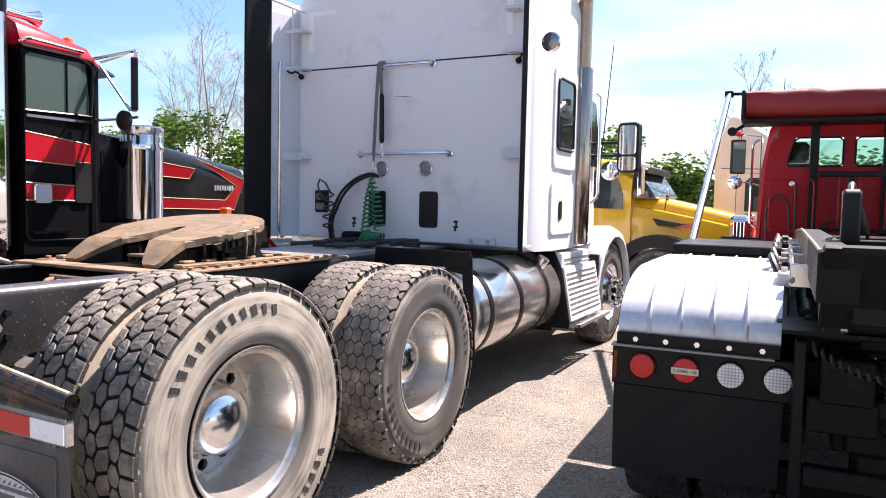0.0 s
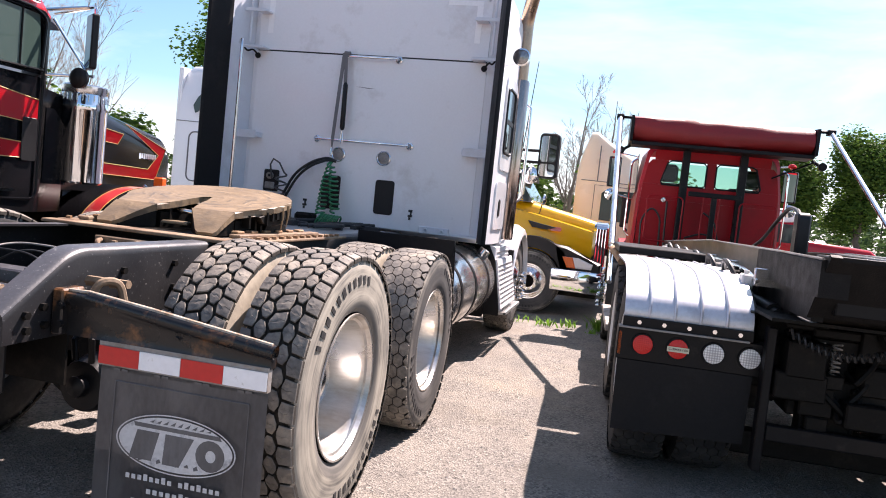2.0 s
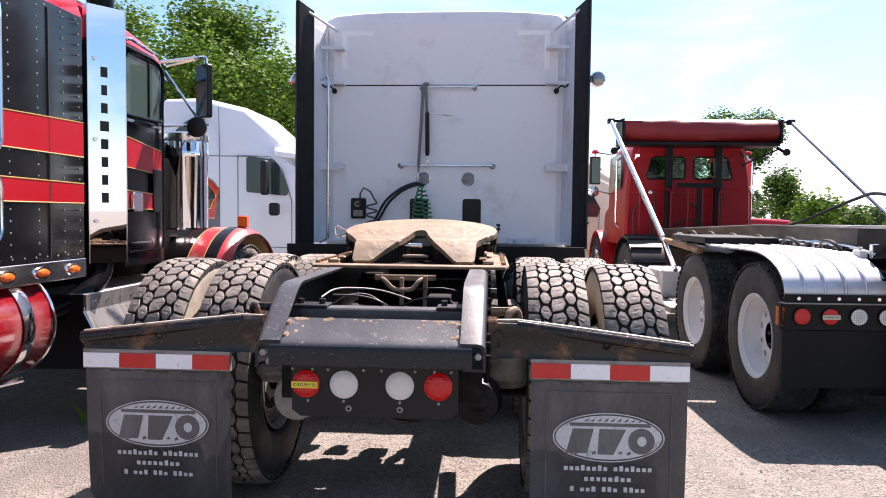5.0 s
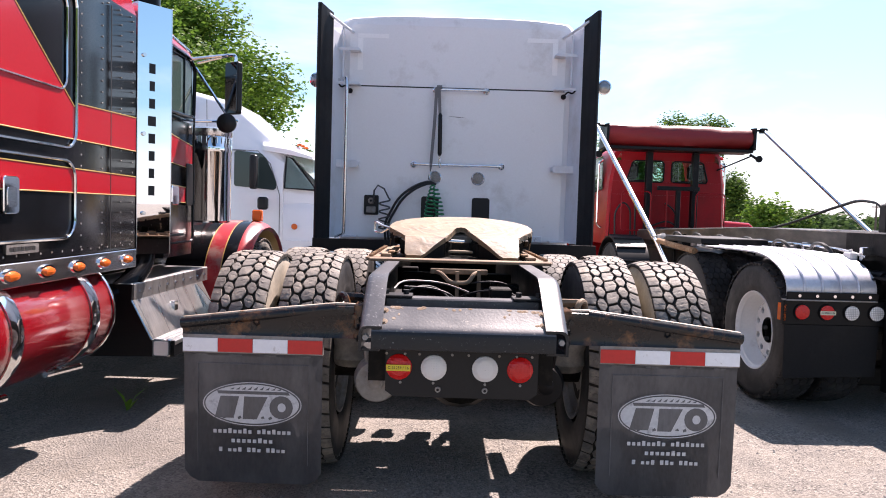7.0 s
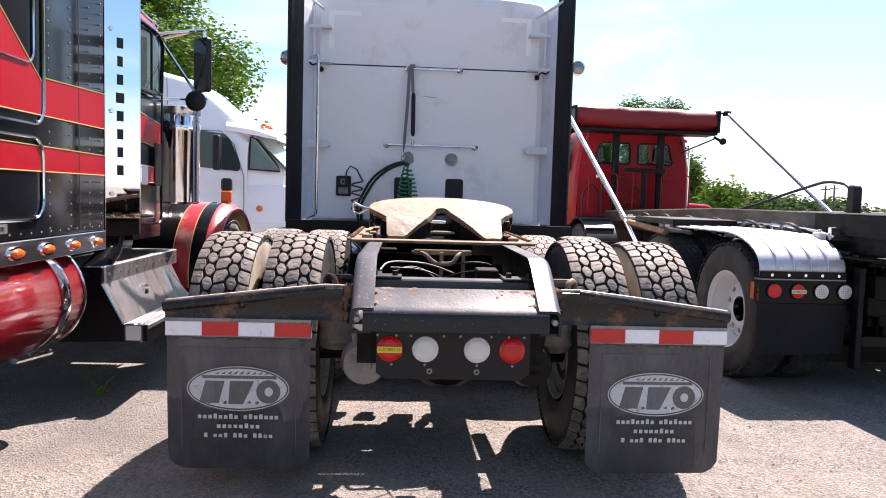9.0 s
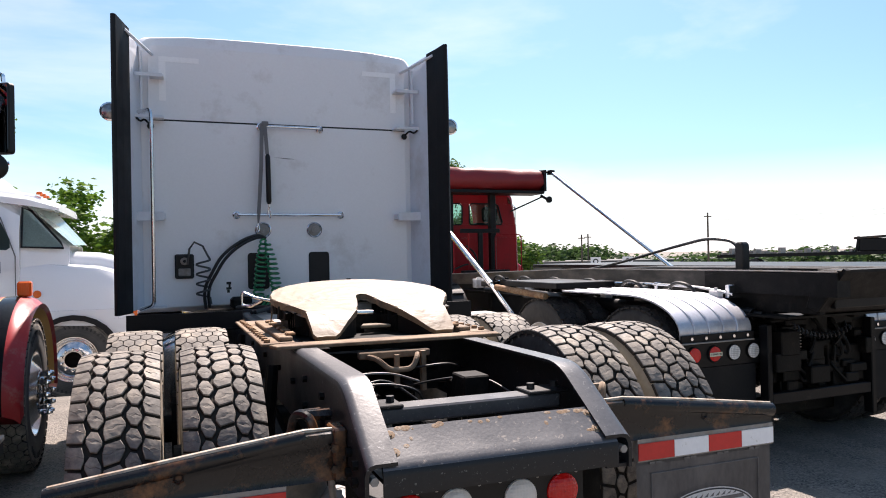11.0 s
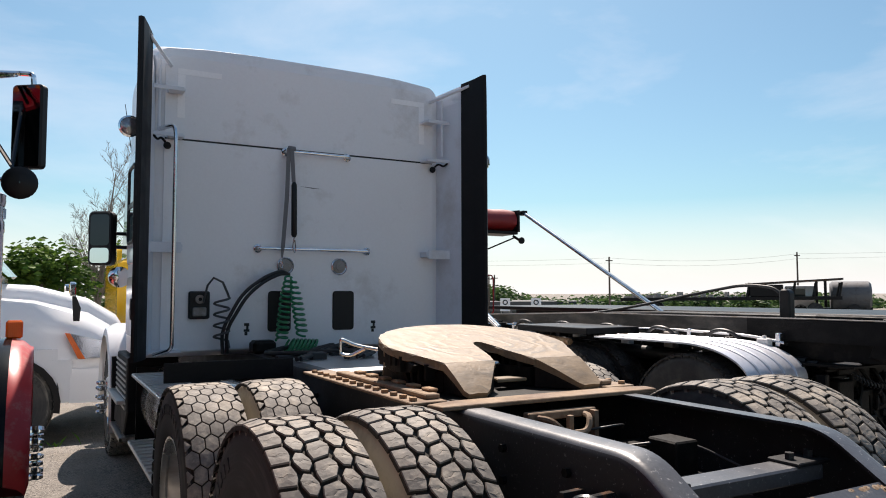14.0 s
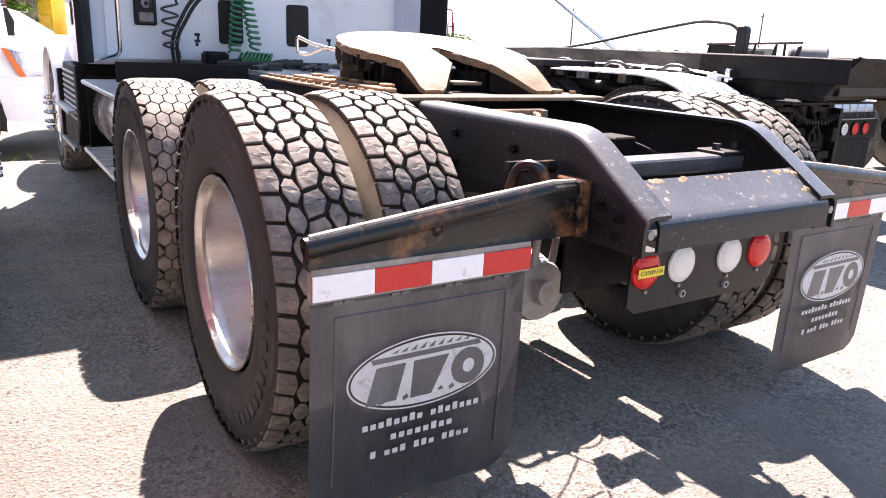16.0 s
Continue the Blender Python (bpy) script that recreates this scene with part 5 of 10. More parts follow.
# mounting deck under the fifth wheel: rusted plate, slide rails with bolts
bm = mesh()
slab(bm, [(-0.50, 0.90), (0.52, 0.90), (0.54, 0.98), (0.40, 1.02), (-0.40, 1.02), (-0.52, 0.98)], "z", 1.079, 1.095, 0.003)
deck = part("deck_plate", bm, TAN_PLATE, wt, "rusted tan steel mounting plate")
bm = mesh()
box(bm, -0.36, 0.36, 1.025, 1.32, 1.076, 1.088, 0.003)
part("greasy_plate", bm, DARK, deck, "grease-black plate under the coupling")
for s in (-1, 1):
    bm = mesh()
    box(bm, s * 0.47 - 0.075, s * 0.47 + 0.075, 1.05, 2.30, 1.079, 1.092, 0.003)
    box(bm, s * 0.43 - 0.03, s * 0.43 + 0.03, 1.10, 2.05, 1.093, 1.112, 0.004)
    dr = part("slide_rail", bm, TAN_PLATE, wt, "rusted slide rail with bolt heads")
    bm = mesh()
    for k in range(14):
        bolt(bm, (s * 0.515, 1.10 + k * 0.085, 1.092), "z", 0.015, 0.014)
    pieces("bolt", bm, RUST, dr)
    bm = mesh()
    for k in range(6):
        box(bm, s * 0.40 - 0.02, s * 0.40 + 0.02, 1.15 + k * 0.14, 1.22 + k * 0.14, 1.112, 1.125, 0.004)
    pieces("slide_stop", bm, RUST, dr)
bm = mesh()
box(bm, -0.36, 0.36, 2.25, 3.75, 1.070, 1.082)
part("deck_plate", bm, TREADPLATE, wt, "dull aluminium tread plate behind the sleeper")
bm = mesh()
for i in range(30):
    x, y = rng.uniform(-0.9, 0.9), rng.uniform(2.9, 3.7)
    a, b, c = rng.uniform(0.02, 0.10), rng.uniform(0.02, 0.10), rng.uniform(0.01, 0.05)
    z = 1.085 if abs(x) < 0.36 else 1.0
    box(bm, x - a, x + a, y - b, y + b, z - 0.02, z + c, 0.006)
for i in range(6):
    x = rng.uniform(-0.6, 0.2)
    tube(bm, bend([(x, 2.9, 1.10), (x + 0.2, 3.1, 1.12), (x - 0.1, 3.4, 1.10), (x + 0.2, 3.7, 1.12)], 0.15), 0.014, 8)
part("deck_clutter", bm, HOSE_BLACK, wt, "black hoses and fittings lying on the deck")

# guards ahead of the drive wheels
for s in (-1, 1):
    bm = mesh()
    box(bm, min(s * 0.46, s * 1.16), max(s * 0.46, s * 1.16), 2.735, 2.747, 1.02, 1.125, 0.002)
    if s > 0:
        slab(bm, [(0.98, 1.125), (1.165, 1.10), (1.20, 0.46), (1.14, 0.46), (1.10, 0.98), (0.98, 1.0)], "y", 2.748, 2.757)
    part("splash_guard", bm, RUBBER_TRIM, wt, "flat black splash guard")

# sleeper shell: rear wall, sides and roof as one cambered skin
def shell_section(y, w, zt, zb, crown=0.035, r=0.10):
    pts = [(-w, zb)]
    for k in range(7):
        a = radians(180 - 90 * k / 6)
        pts.append((-w + r + r * math.cos(a), zt - r + r * math.sin(a)))
    for k in range(1, 8):
        u = k / 8
        x = (-w + r) + (2 * w - 2 * r) * u
        pts.append((x, zt + crown * (1 - (2 * u - 1) ** 4)))
    for k in range(7):
        a = radians(90 - 90 * k / 6)
        pts.append((w - r + r * math.cos(a), zt - r + r * math.sin(a)))
    pts.append((w, zb))
    return [(x, y, z) for x, z in pts]


bm = mesh()
loft(bm, [shell_section(3.86, 1.06, 3.17, 1.10), shell_section(3.835, 1.03, 3.14, 1.10), shell_section(3.86, 1.09, 3.19, 1.09)][1:] +
     [shell_section(3.95, 1.13, 3.22, 1.06), shell_section(4.35, 1.14, 3.30, 1.05, 0.03, 0.20), shell_section(4.90, 1.135, 3.36, 1.05, 0.03, 0.30), shell_section(5.2, 1.10, 3.32, 1.05, 0.03, 0.30), shell_section(5.45, 1.07, 3.08, 1.05, 0.03, 0.2), shell_section(5.8, 1.05, 2.62, 1.05)])
sleeper = part("sleeper_body", bm, WHITE, wt, "white sleeper body with faint grime", smooth=True)
bm = mesh()
slab(bm, rounded(-1.035, 1.035, 1.105, 2.545, 0.012), "y", 3.822, 3.836, 0.002)
part("lower_back_panel", bm, WHITE, sleeper)
up = rounded(-1.035, 1.035, 2.556, 3.135, (0.07, 0.07, 0.012, 0.012))
bm = mesh()
slab(bm, up, "y", 3.824, 3.838, 0.002)
part("upper_back_panel", bm, WHITE, sleeper)
bm = mesh()
box(bm, -1.03, 1.03, 3.8235, 3.83, 2.543, 2.557)
part("panel_seam", bm, INK, sleeper)
# clear tape corners and marks
TAPE = mat("clear_tape_residue", (0.94, 0.93, 0.93), 0.25, vary=0.05, bump=0.0)
for s in (-1, 1):
    bm = mesh()
    x0, x1 = sorted((s * 0.955, s * 0.66))
    box(bm, x0, x1, 3.8215, 3.8235, 3.005, 3.045)
    x0, x1 = sorted((s * 0.955, s * 0.905))
    box(bm, x0, x1, 3.8215, 3.8235, 2.70, 3.004)
    part("tape_mark", bm, TAPE, sleeper, "faded strip of old tape")
bm = mesh()
slab(bm, [(-0.09, 2.286), (0.02, 2.281), (0.09, 2.276), (0.02, 2.274)], "y", 3.8205, 3.8225)
part("scratch", bm, STRAP, sleeper, "dark scrape across the back panel")
# grab bars
for z, x0, x1 in ((2.527, -0.21, 0.295), (1.815, -0.405, 0.46)):
    bm = mesh()
    tube(bm, bend([(x0 + 0.012, 3.82, z), (x0 + 0.012, 3.765, z), (x1 - 0.012, 3.765, z), (x1 - 0.012, 3.82, z)], 0.02), 0.0125, 10)
    for x in (x0 + 0.012, x1 - 0.012):
        lathe(bm, [(3.822, 0.034), (3.806, 0.030), (3.80, 0.02)], 14, "y", (x, 0, z))
    part("grab_bar", bm, CHROME, sleeper, "chrome grab bar", smooth=True)
# strap and tool hung on the upper bar
bm = mesh()
loft(bm, [[(-0.205 + a, 3.752, 2.548), (-0.175 + a, 3.752, 2.548), (-0.175 + a, 3.757, 2.548), (-0.205 + a, 3.757, 2.548)] for a in (0,)] +
     [[(-0.218, 3.74, 2.2), (-0.188, 3.74, 2.2), (-0.188, 3.745, 2.2), (-0.218, 3.745, 2.2)], [(-0.240, 3.75, 1.83), (-0.212, 3.75, 1.83), (-0.212, 3.755, 1.83), (-0.240, 3.755, 1.83)], [(-0.236, 3.76, 1.74), (-0.226, 3.76, 1.74), (-0.226, 3.765, 1.74), (-0.236, 3.765, 1.74)]])
loft(bm, [[(-0.185, 3.745, 2.55), (-0.155, 3.745, 2.55), (-0.155, 3.75, 2.55), (-0.185, 3.75, 2.55)], [(-0.168, 3.742, 2.3), (-0.140, 3.742, 2.3), (-0.140, 3.747, 2.3), (-0.168, 3.747, 2.3)]])
tube(bm, [(-0.19, 3.765, 2.545), (-0.14, 3.765, 2.545)], 0.022, 10)
strap = part("strap", bm, STRAP, wt, "worn grey webbing strap looped over the grab bar")
bm = mesh()
tube(bm, [(-0.152, 3.745, 2.30), (-0.150, 3.745, 2.28), (-0.146, 3.748, 1.92), (-0.146, 3.748, 1.90)], [0.012, 0.020, 0.021, 0.012], 10)
part("grip", bm, PLASTIC, strap, "black foam grip", smooth=True)
bm = mesh()
tube(bm, bend([(-0.146, 3.748, 1.90), (-0.156, 3.748, 1.82), (-0.140, 3.748, 1.78), (-0.132, 3.748, 1.82), (-0.142, 3.748, 1.88)], 0.02), 0.005, 6)
tube(bm, bend([(-0.232, 3.76, 1.75), (-0.240, 3.755, 1.70), (-0.230, 3.755, 1.67), (-0.222, 3.755, 1.70), (-0.230, 3.76, 1.74)], 0.02), 0.005, 6)
pieces("hook", bm, STAINLESS, strap, "", True)
# round vents and square plates
for x in (-0.187, 0.228):
    bm = mesh()
    lathe(bm, [(3.822, 0.066), (3.812, 0.063), (3.808, 0.056), (3.812, 0.050), (3.815, 0.048)], 26, "y", (x, 0, 1.695))
    v = part("round_vent", bm, STAINLESS, sleeper, "small round chrome-rimmed vent", smooth=True)
    bm = mesh()
    lathe(bm, [(3.816, 0.049), (3.813, 0.030), (3.808, 0.026), (3.806, 0.001)], 20, "y", (x, 0, 1.695))
    part("cover", bm, GREY_STEEL, v, smooth=True)
for x0, x1 in ((-0.312, -0.142), (0.178, 0.348)):
    bm = mesh()
    slab(bm, rounded(x0, x1, 1.220, 1.512, 0.025), "y", 3.812, 3.823, 0.004)
    part("rubber_plate", bm, PLASTIC, sleeper, "rounded black plastic plate")
# sockets and the coiled electric cord
bm = mesh()
box(bm, -0.86, -0.72, 3.79, 3.822, 1.32, 1.51, 0.01)
sock = part("socket_panel", bm, PLASTIC, sleeper, "black panel with trailer sockets")
bm = mesh()
box(bm, -0.835, -0.745, 3.772, 3.79, 1.34, 1.40, 0.006)
lathe(bm, [(3.79, 0.03), (3.76, 0.03), (3.76, 0.012)], 14, "y", (-0.79, 0, 1.455))
part("socket", bm, GREY_STEEL, sock, smooth=True)
bm = mesh()
pts = [(-0.77, 3.77, 1.43), (-0.755, 3.70, 1.55), (-0.72, 3.68, 1.60), (-0.66, 3.68, 1.57), (-0.62, 3.70, 1.49)]
for k in range(41):
    a = k / 40
    pts.append((-0.655 + 0.052 * math.sin(a * math.tau * 4 + 1.2), 3.72 + 0.03 * math.cos(a * math.tau * 4 + 1.2), 1.47 - 0.30 * a))
tube(bm, pts + [(-0.60, 3.72, 1.12)], 0.008, 6)
part("coiled_cable", bm, mat("grey_cable", (0.06, 0.06, 0.06), 0.5), wt, "thin grey coiled cable", smooth=True)
# black hoses and the green coil that hang from the hook
for dx in (0.0, 0.030):
    bm = mesh()
    tube(bm, bend([(-0.64 + dx, 3.74, 1.085), (-0.655 + dx, 3.72, 1.24), (-0.52 + dx, 3.70, 1.50 - dx * 0.6), (-0.36, 3.70, 1.615 - dx * 0.9), (-0.24, 3.73, 1.655 - dx * 0.6), (-0.175, 3.76, 1.63)], 0.16, 7), 0.0125, 8)
    part("black_hose", bm, HOSE_BLACK, wt, "black rubber air hose looped up to a hook", smooth=True)
# two green coils side by side, which end in a pile on the deck
for p0, p1, turns, ph in (((-0.205, 3.70, 1.615), (-0.250, 3.68, 1.165), 12.5, 0.0), ((-0.175, 3.67, 1.600), (-0.105, 3.66, 1.200), 10.5, 1.9), ((-0.23, 3.60, 1.135), (-0.03, 3.58, 1.125), 7.5, 0.6)):
    p0, p1 = Vector(p0), Vector(p1)
    low = abs(p1.z - p0.z) < 0.1
    pts = []
    n = int(turns * 16)
    for k in range(n + 1):
        a = k / n
        t = a * math.tau * turns + ph
        r = 0.046 if low else 0.015 + 0.024 * min(1, a * 3)
        c = p0.lerp(p1, a)
        pts.append(c + (Vector((0.5 * r * math.cos(t), r * math.sin(t), r * math.cos(t) * 0.9)) if low else Vector((r * math.cos(t), 0.8 * r * math.sin(t), 0.010 * math.sin(t)))))
    bm = mesh()
    tube(bm, pts, 0.0085, 6)
    part("green_coil_hose", bm, HOSE_GREEN, wt, "coiled green air hose hanging behind the sleeper", smooth=True)
bm = mesh()
box(bm, -0.46, -0.30, 3.62, 3.76, 1.08, 1.17, 0.02)
part("hose_bracket", bm, DARK, wt)
# small stencil marks low on the wall
bm = mesh()
for x in (-0.46, 0.51):
    for k, (dx, dz, w, h) in enumerate(((0, 0.03, 0.018, 0.010), (0.005, 0.012, 0.008, 0.016), (0, -0.012, 0.020, 0.009), (-0.004, -0.034, 0.010, 0.012))):
        box(bm, x + dx - w, x + dx + w, 3.8195, 3.8225, 1.245 + dz - h, 1.245 + dz + h)
pieces("stencil_mark", bm, INK, sleeper, "small black stencil bar")
bm = mesh()
box(bm, 0.60, 0.86, 3.80, 3.83, 1.10, 1.16, 0.005)
for x in (0.66, 0.80):
    lathe(bm, [(3.80, 0.018), (3.78, 0.014)], 10, "y", (x, 0, 1.13))
part("gladhand_bracket", bm, WHITE_IN, sleeper)

# fairing extenders with black rubber edges
for s in (-1, 1):
    # white for the first stretch, then a flat rubber flap in the same slope
    bm = mesh()
    secs = []
    for z, y0, x0 in ((1.10, 3.87, 1.080), (2.52, 3.87, 1.085), (2.56, 3.86, 1.088), (3.02, 3.90, 1.090), (3.13, 4.0, 1.090)):
        top = 0.02 if z > 3.1 else 0.0
        secs.append([(s * x0, y0, z), (s * (x0 + 0.014), y0, z), (s * 1.176, 3.53, z + top), (s * 1.162, 3.53, z + top)])
    loft(bm, secs)
    fx = part("fairing_extender", bm, WHITE_IN, wt, "white side fairing behind the sleeper")
    bm = mesh()
    secs = []
    for z, d in ((1.085, 0.0), (2.0, 0.0), (2.7, 0.0), (3.05, 0.004), (3.16, 0.010)):
        top = 0.035 if z > 3.1 else 0.0
        secs.append([(s * 1.150, 3.560, z), (s * 1.182, 3.566, z), (s * 1.222, 3.46, z + top * 0.4), (s * 1.262, 3.350 + d, z + top), (s * 1.246, 3.332 + d, z + top), (s * 1.228, 3.345 + d, z + top), (s * 1.190, 3.44, z + top * 0.4)])
    loft(bm, secs)
    part("rubber_edge", bm, RUBBER_TRIM, fx, "wide black rubber edge flap", smooth=False)
    bm = mesh()
    for z, h in ((1.80, 0.035), (2.555, 0.012), (2.87, 0.014)):
        x0, x1 = sorted((s * 0.93, s * 1.125))
        box(bm, x0, x1, 3.70, 3.712, z - h, z + h, 0.002)
        box(bm, min(s * 0.92, s * 1.02), max(s * 0.92, s * 1.02), 3.7125, 3.822, z - h * 0.6, z + h * 0.6, 0.002)
    tube(bm, [(s * 1.0, 3.82, 3.05), (s * 1.18, 3.48, 3.13)], 0.012, 6)
    box(bm, min(s * 0.92, s * 1.15), max(s * 0.92, s * 1.15), 3.70, 3.82, 1.105, 1.12)
    pieces("stay", bm, WHITE_IN, fx, "painted stay bracket")
    bm = mesh()
    if s < 0:
        tube(bm, bend([(-1.10, 3.62, 2.565), (-1.015, 3.51, 2.575), (-1.008, 3.50, 2.50), (-1.008, 3.50, 1.14), (-1.10, 3.60, 1.105)], 0.04), 0.0135, 10)
        part("grab_rail", bm, STAINLESS, fx, "long vertical stainless grab rail", smooth=True)
        bm = mesh()
    tube(bm, [(s * 1.08, 3.75, 2.60), (s * 1.08, 3.75, 3.06)], 0.010, 8)
    part("stay_rod", bm, WHITE_IN, fx, smooth=True)
    bm = mesh()
    tube(bm, bend([(s * 1.12, 3.72, 2.55), (s * 1.09, 3.74, 2.515), (s * 1.06, 3.77, 2.545), (s * 1.018, 3.80, 2.50)], 0.03), 0.008, 8)
    part("rubber_latch", bm, RUBBER_TRIM, fx, "black rubber hold-down latch", smooth=True)
    bm = mesh()
    lathe(bm, [(3.775, 0.001), (3.778, 0.020), (3.795, 0.026), (3.81, 0.020), (3.815, 0.001)], 12, "y", (s * 1.018, 0, 2.495))
    part("latch_knob", bm, RUBBER_TRIM, fx, smooth=True)
# spot lamps on stalks
LAMP_GLASS = mat("work_lamp_glass", (0.34, 0.33, 0.33), 0.12, metal=0.7, vary=0.2, scale=60, bump=0.3)
for s in (-1, 1):
    lx, ly, lz = (1.352, 3.56, 2.555) if s > 0 else (-1.282, 3.50, 2.535)
    bm = mesh()
    lathe(bm, [(ly + 0.095, 0.02), (ly + 0.075, 0.045), (ly + 0.03, 0.063), (ly + 0.005, 0.068), (ly - 0.006, 0.068), (ly - 0.008, 0.057)], 22, "y", (lx, 0, lz))
    tube(bm, [(lx - s * 0.03, ly + 0.06, lz - 0.03), (s * 1.17, ly + 0.20, lz - 0.03)], 0.012, 8)
    sp = part("work_lamp", bm, CHROME, wt, "round chrome work lamp on a stalk", smooth=True)
    bm = mesh()
    lathe(bm, [(ly - 0.003, 0.058), (ly - 0.011, 0.040), (ly - 0.013, 0.001)], 20, "y", (lx, 0, lz))
    part("lens", bm, LAMP_GLASS, sp, smooth=True)
# sleeper side: window, baggage door, cab door and mirrors
for s in (1, -1):
    x = s * 1.142
    bm = mesh()
    slab(bm, rounded(4.27, 4.86, 1.72, 2.56, 0.08), "x", *sorted((x - s * 0.01, x + s * 0.010)), 0.004)
    slab(bm, rounded(4.24, 4.82, 1.18, 1.62, 0.06), "x", *sorted((x - s * 0.01, x + s * 0.010)), 0.004)
    sd = part("side_panel", bm, CLEAN_WHITE, wt, "raised white window and locker panels")
    bm = mesh()
    rail(bm, rounded(4.34, 4.76, 1.88, 2.45, 0.05), "x", x + s * 0.012, 0.014)
    slab(bm, [(4.35, 2.14), (4.75, 2.14), (4.75, 2.18), (4.35, 2.18)], "x", *sorted((x + s * 0.006, x + s * 0.018)))
    part("window_frame", bm, PLASTIC, sd, smooth=True)
    bm = mesh()
    slab(bm, rounded(4.35, 4.75, 1.89, 2.44, 0.045), "x", *sorted((x + s * 0.0105, x + s * 0.0135)))
    part("window_pane", bm, mat("dark_sleeper_glass", (0.015, 0.018, 0.02), 0.04, vary=0.0, bump=0.0), sd, "dark window glass")
    bm = mesh()
    slab(bm, rounded(4.42, 4.50, 1.30, 1.46, 0.03), "x", *sorted((x + s * 0.010, x + s * 0.018)), 0.004)
    part("latch", bm, PLASTIC, sd, "black recessed latch")
    # cab: door glass, air intake stack
    bm = mesh()
    slab(bm, [(5.25, 1.80), (5.85, 1.80), (5.62, 2.40), (5.25, 2.45)], "x", *sorted((s * 1.085, s * 1.10)))
    part("door_glass", bm, mat("dark_door_glass", (0.02, 0.025, 0.027), 0.04, vary=0.0, bump=0.0), wt, "dark cab door window")
    if s > 0:
        bm = mesh()
        tube(bm, bend([(s * 1.17, 5.27, 1.45), (s * 1.24, 5.27, 1.50), (s * 1.24, 5.27, 2.42), (s * 1.17, 5.27, 2.45)], 0.04), 0.016, 10)
        part("grab_rail", bm, CHROME, wt, "chrome cab grab rail", smooth=True)
    bm = mesh()
    mx = 1.44 if s > 0 else -1.285
    for z in (1.90, 2.02):
        tube(bm, [(s * 1.08, 5.58, z), (mx - s * 0.04, 5.56, z)], 0.016, 8)
    ma = pieces("mirror_arm", bm, PLASTIC, wt)[0]
    bm = mesh()
    slab(bm, rounded(mx - 0.105, mx + 0.105, 1.74, 2.21, 0.045), "y", 5.54, 5.64, 0.012)
    turn = Matrix.Translation((mx, 5.58, 0)) @ Matrix.Rotation(radians(-7 if s > 0 else -30), 4, "Z") @ Matrix.Translation((-mx, -5.58, 0))
    bmesh.ops.transform(bm, matrix=turn, verts=bm.verts)
    hd = part("mirror_head", bm, PLASTIC, ma, "black mirror housing")
    bm = mesh()
    slab(bm, rounded(mx - 0.082, mx + 0.082, 1.91, 2.18, 0.03), "y", 5.536, 5.540)
    bmesh.ops.transform(bm, matrix=turn, verts=bm.verts)
    part("mirror_glass", bm, MIRROR if s > 0 else DARK_MIRROR, hd, "upper mirror glass" if s > 0 else "upper mirror glass, darkened for what it reflects")
    bm = mesh()
    slab(bm, rounded(mx - 0.082, mx + 0.082, 1.76, 1.89, 0.03), "y", 5.536, 5.540)
    bmesh.ops.transform(bm, matrix=turn, verts=bm.verts)
    part("mirror_glass", bm, MIRROR, hd, "bright lower mirror glass")
    bm = mesh()
    lathe(bm, [(5.58, 0.02), (5.60, 0.085), (5.57, 0.092), (5.565, 0.088), (5.555, 0.05), (5.552, 0.001)], 20, "y", (1.27 if s > 0 else -1.14, 0, 1.76 if s > 0 else 1.64))
    part("hood_mirror", bm, CHROME, wt, "round chrome convex mirror", smooth=True)
    # fuel tank with bands, steps and side skirt
    bm = mesh()
    tz, tx, tr = 0.70, (0.87 if s > 0 else -0.79), (0.325 if s > 0 else 0.285)
    lathe(bm, [(2.86, 0.001), (2.86, tr - 0.05), (2.875, tr - 0.015), (2.90, tr), (4.42, tr), (4.445, tr - 0.015), (4.46, tr - 0.05), (4.46, 0.001)], 40, "y", (tx, 0, tz))
    tank = part("fuel_tank", bm, TANK_METAL, wt, "polished aluminium fuel tank with black bands", smooth=True)
    for y in (3.02, 3.55, 4.12):
        bm = mesh()
        lathe(bm, [(y - 0.028, tr + 0.001), (y - 0.028, tr + 0.006), (y + 0.028, tr + 0.006), (y + 0.028, tr + 0.001)], 40, "y", (tx, 0, tz))
        part("tank_strap", bm, STAINLESS if s < 0 else BLACK, tank)
    if s > 0:
        bm = mesh()
        cyl(bm, (tx + s * 0.20, 4.2, tz + 0.22), (tx + s * 0.25, 4.2, tz + 0.30), 0.05, 16)
        part("filler_cap", bm, CHROME, tank, smooth=True)
    bm = mesh()
    slab(bm, [(4.52, 1.02), (4.52, 0.62), (4.72, 0.42), (5.50, 0.42), (5.42, 0.62), (5.30, 1.02)], "x", *sorted((s * 0.80, s * 1.16)), 0.01)
    sbx = part("step_box", bm, WHITE if s > 0 else RUBBER_TRIM, wt, "white ribbed cab step box" if s > 0 else "black cab step box")
    bm = mesh()
    for k in range(9):
        box(bm, *sorted((s * 1.155, s * 1.166)), 4.60, 5.36 - 0.004 * k, 0.62 + k * 0.042, 0.635 + k * 0.042)
    xo = 1.29 if s > 0 else 1.19
    for k in range(14):
        box(bm, *sorted((s * 0.9, s * xo)), 4.70 + k * 0.073, 4.738 + k * 0.073, 0.375, 0.402)
    for q in (0.91, 1.02, 1.13, xo - 0.012):
        box(bm, *sorted((s * (q - 0.011), s * (q + 0.011))), 4.70, 5.69, 0.3755, 0.4025)
    box(bm, *sorted((s * 0.95, s * 1.22)), 4.65, 5.50, 0.66, 0.69, 0.004)
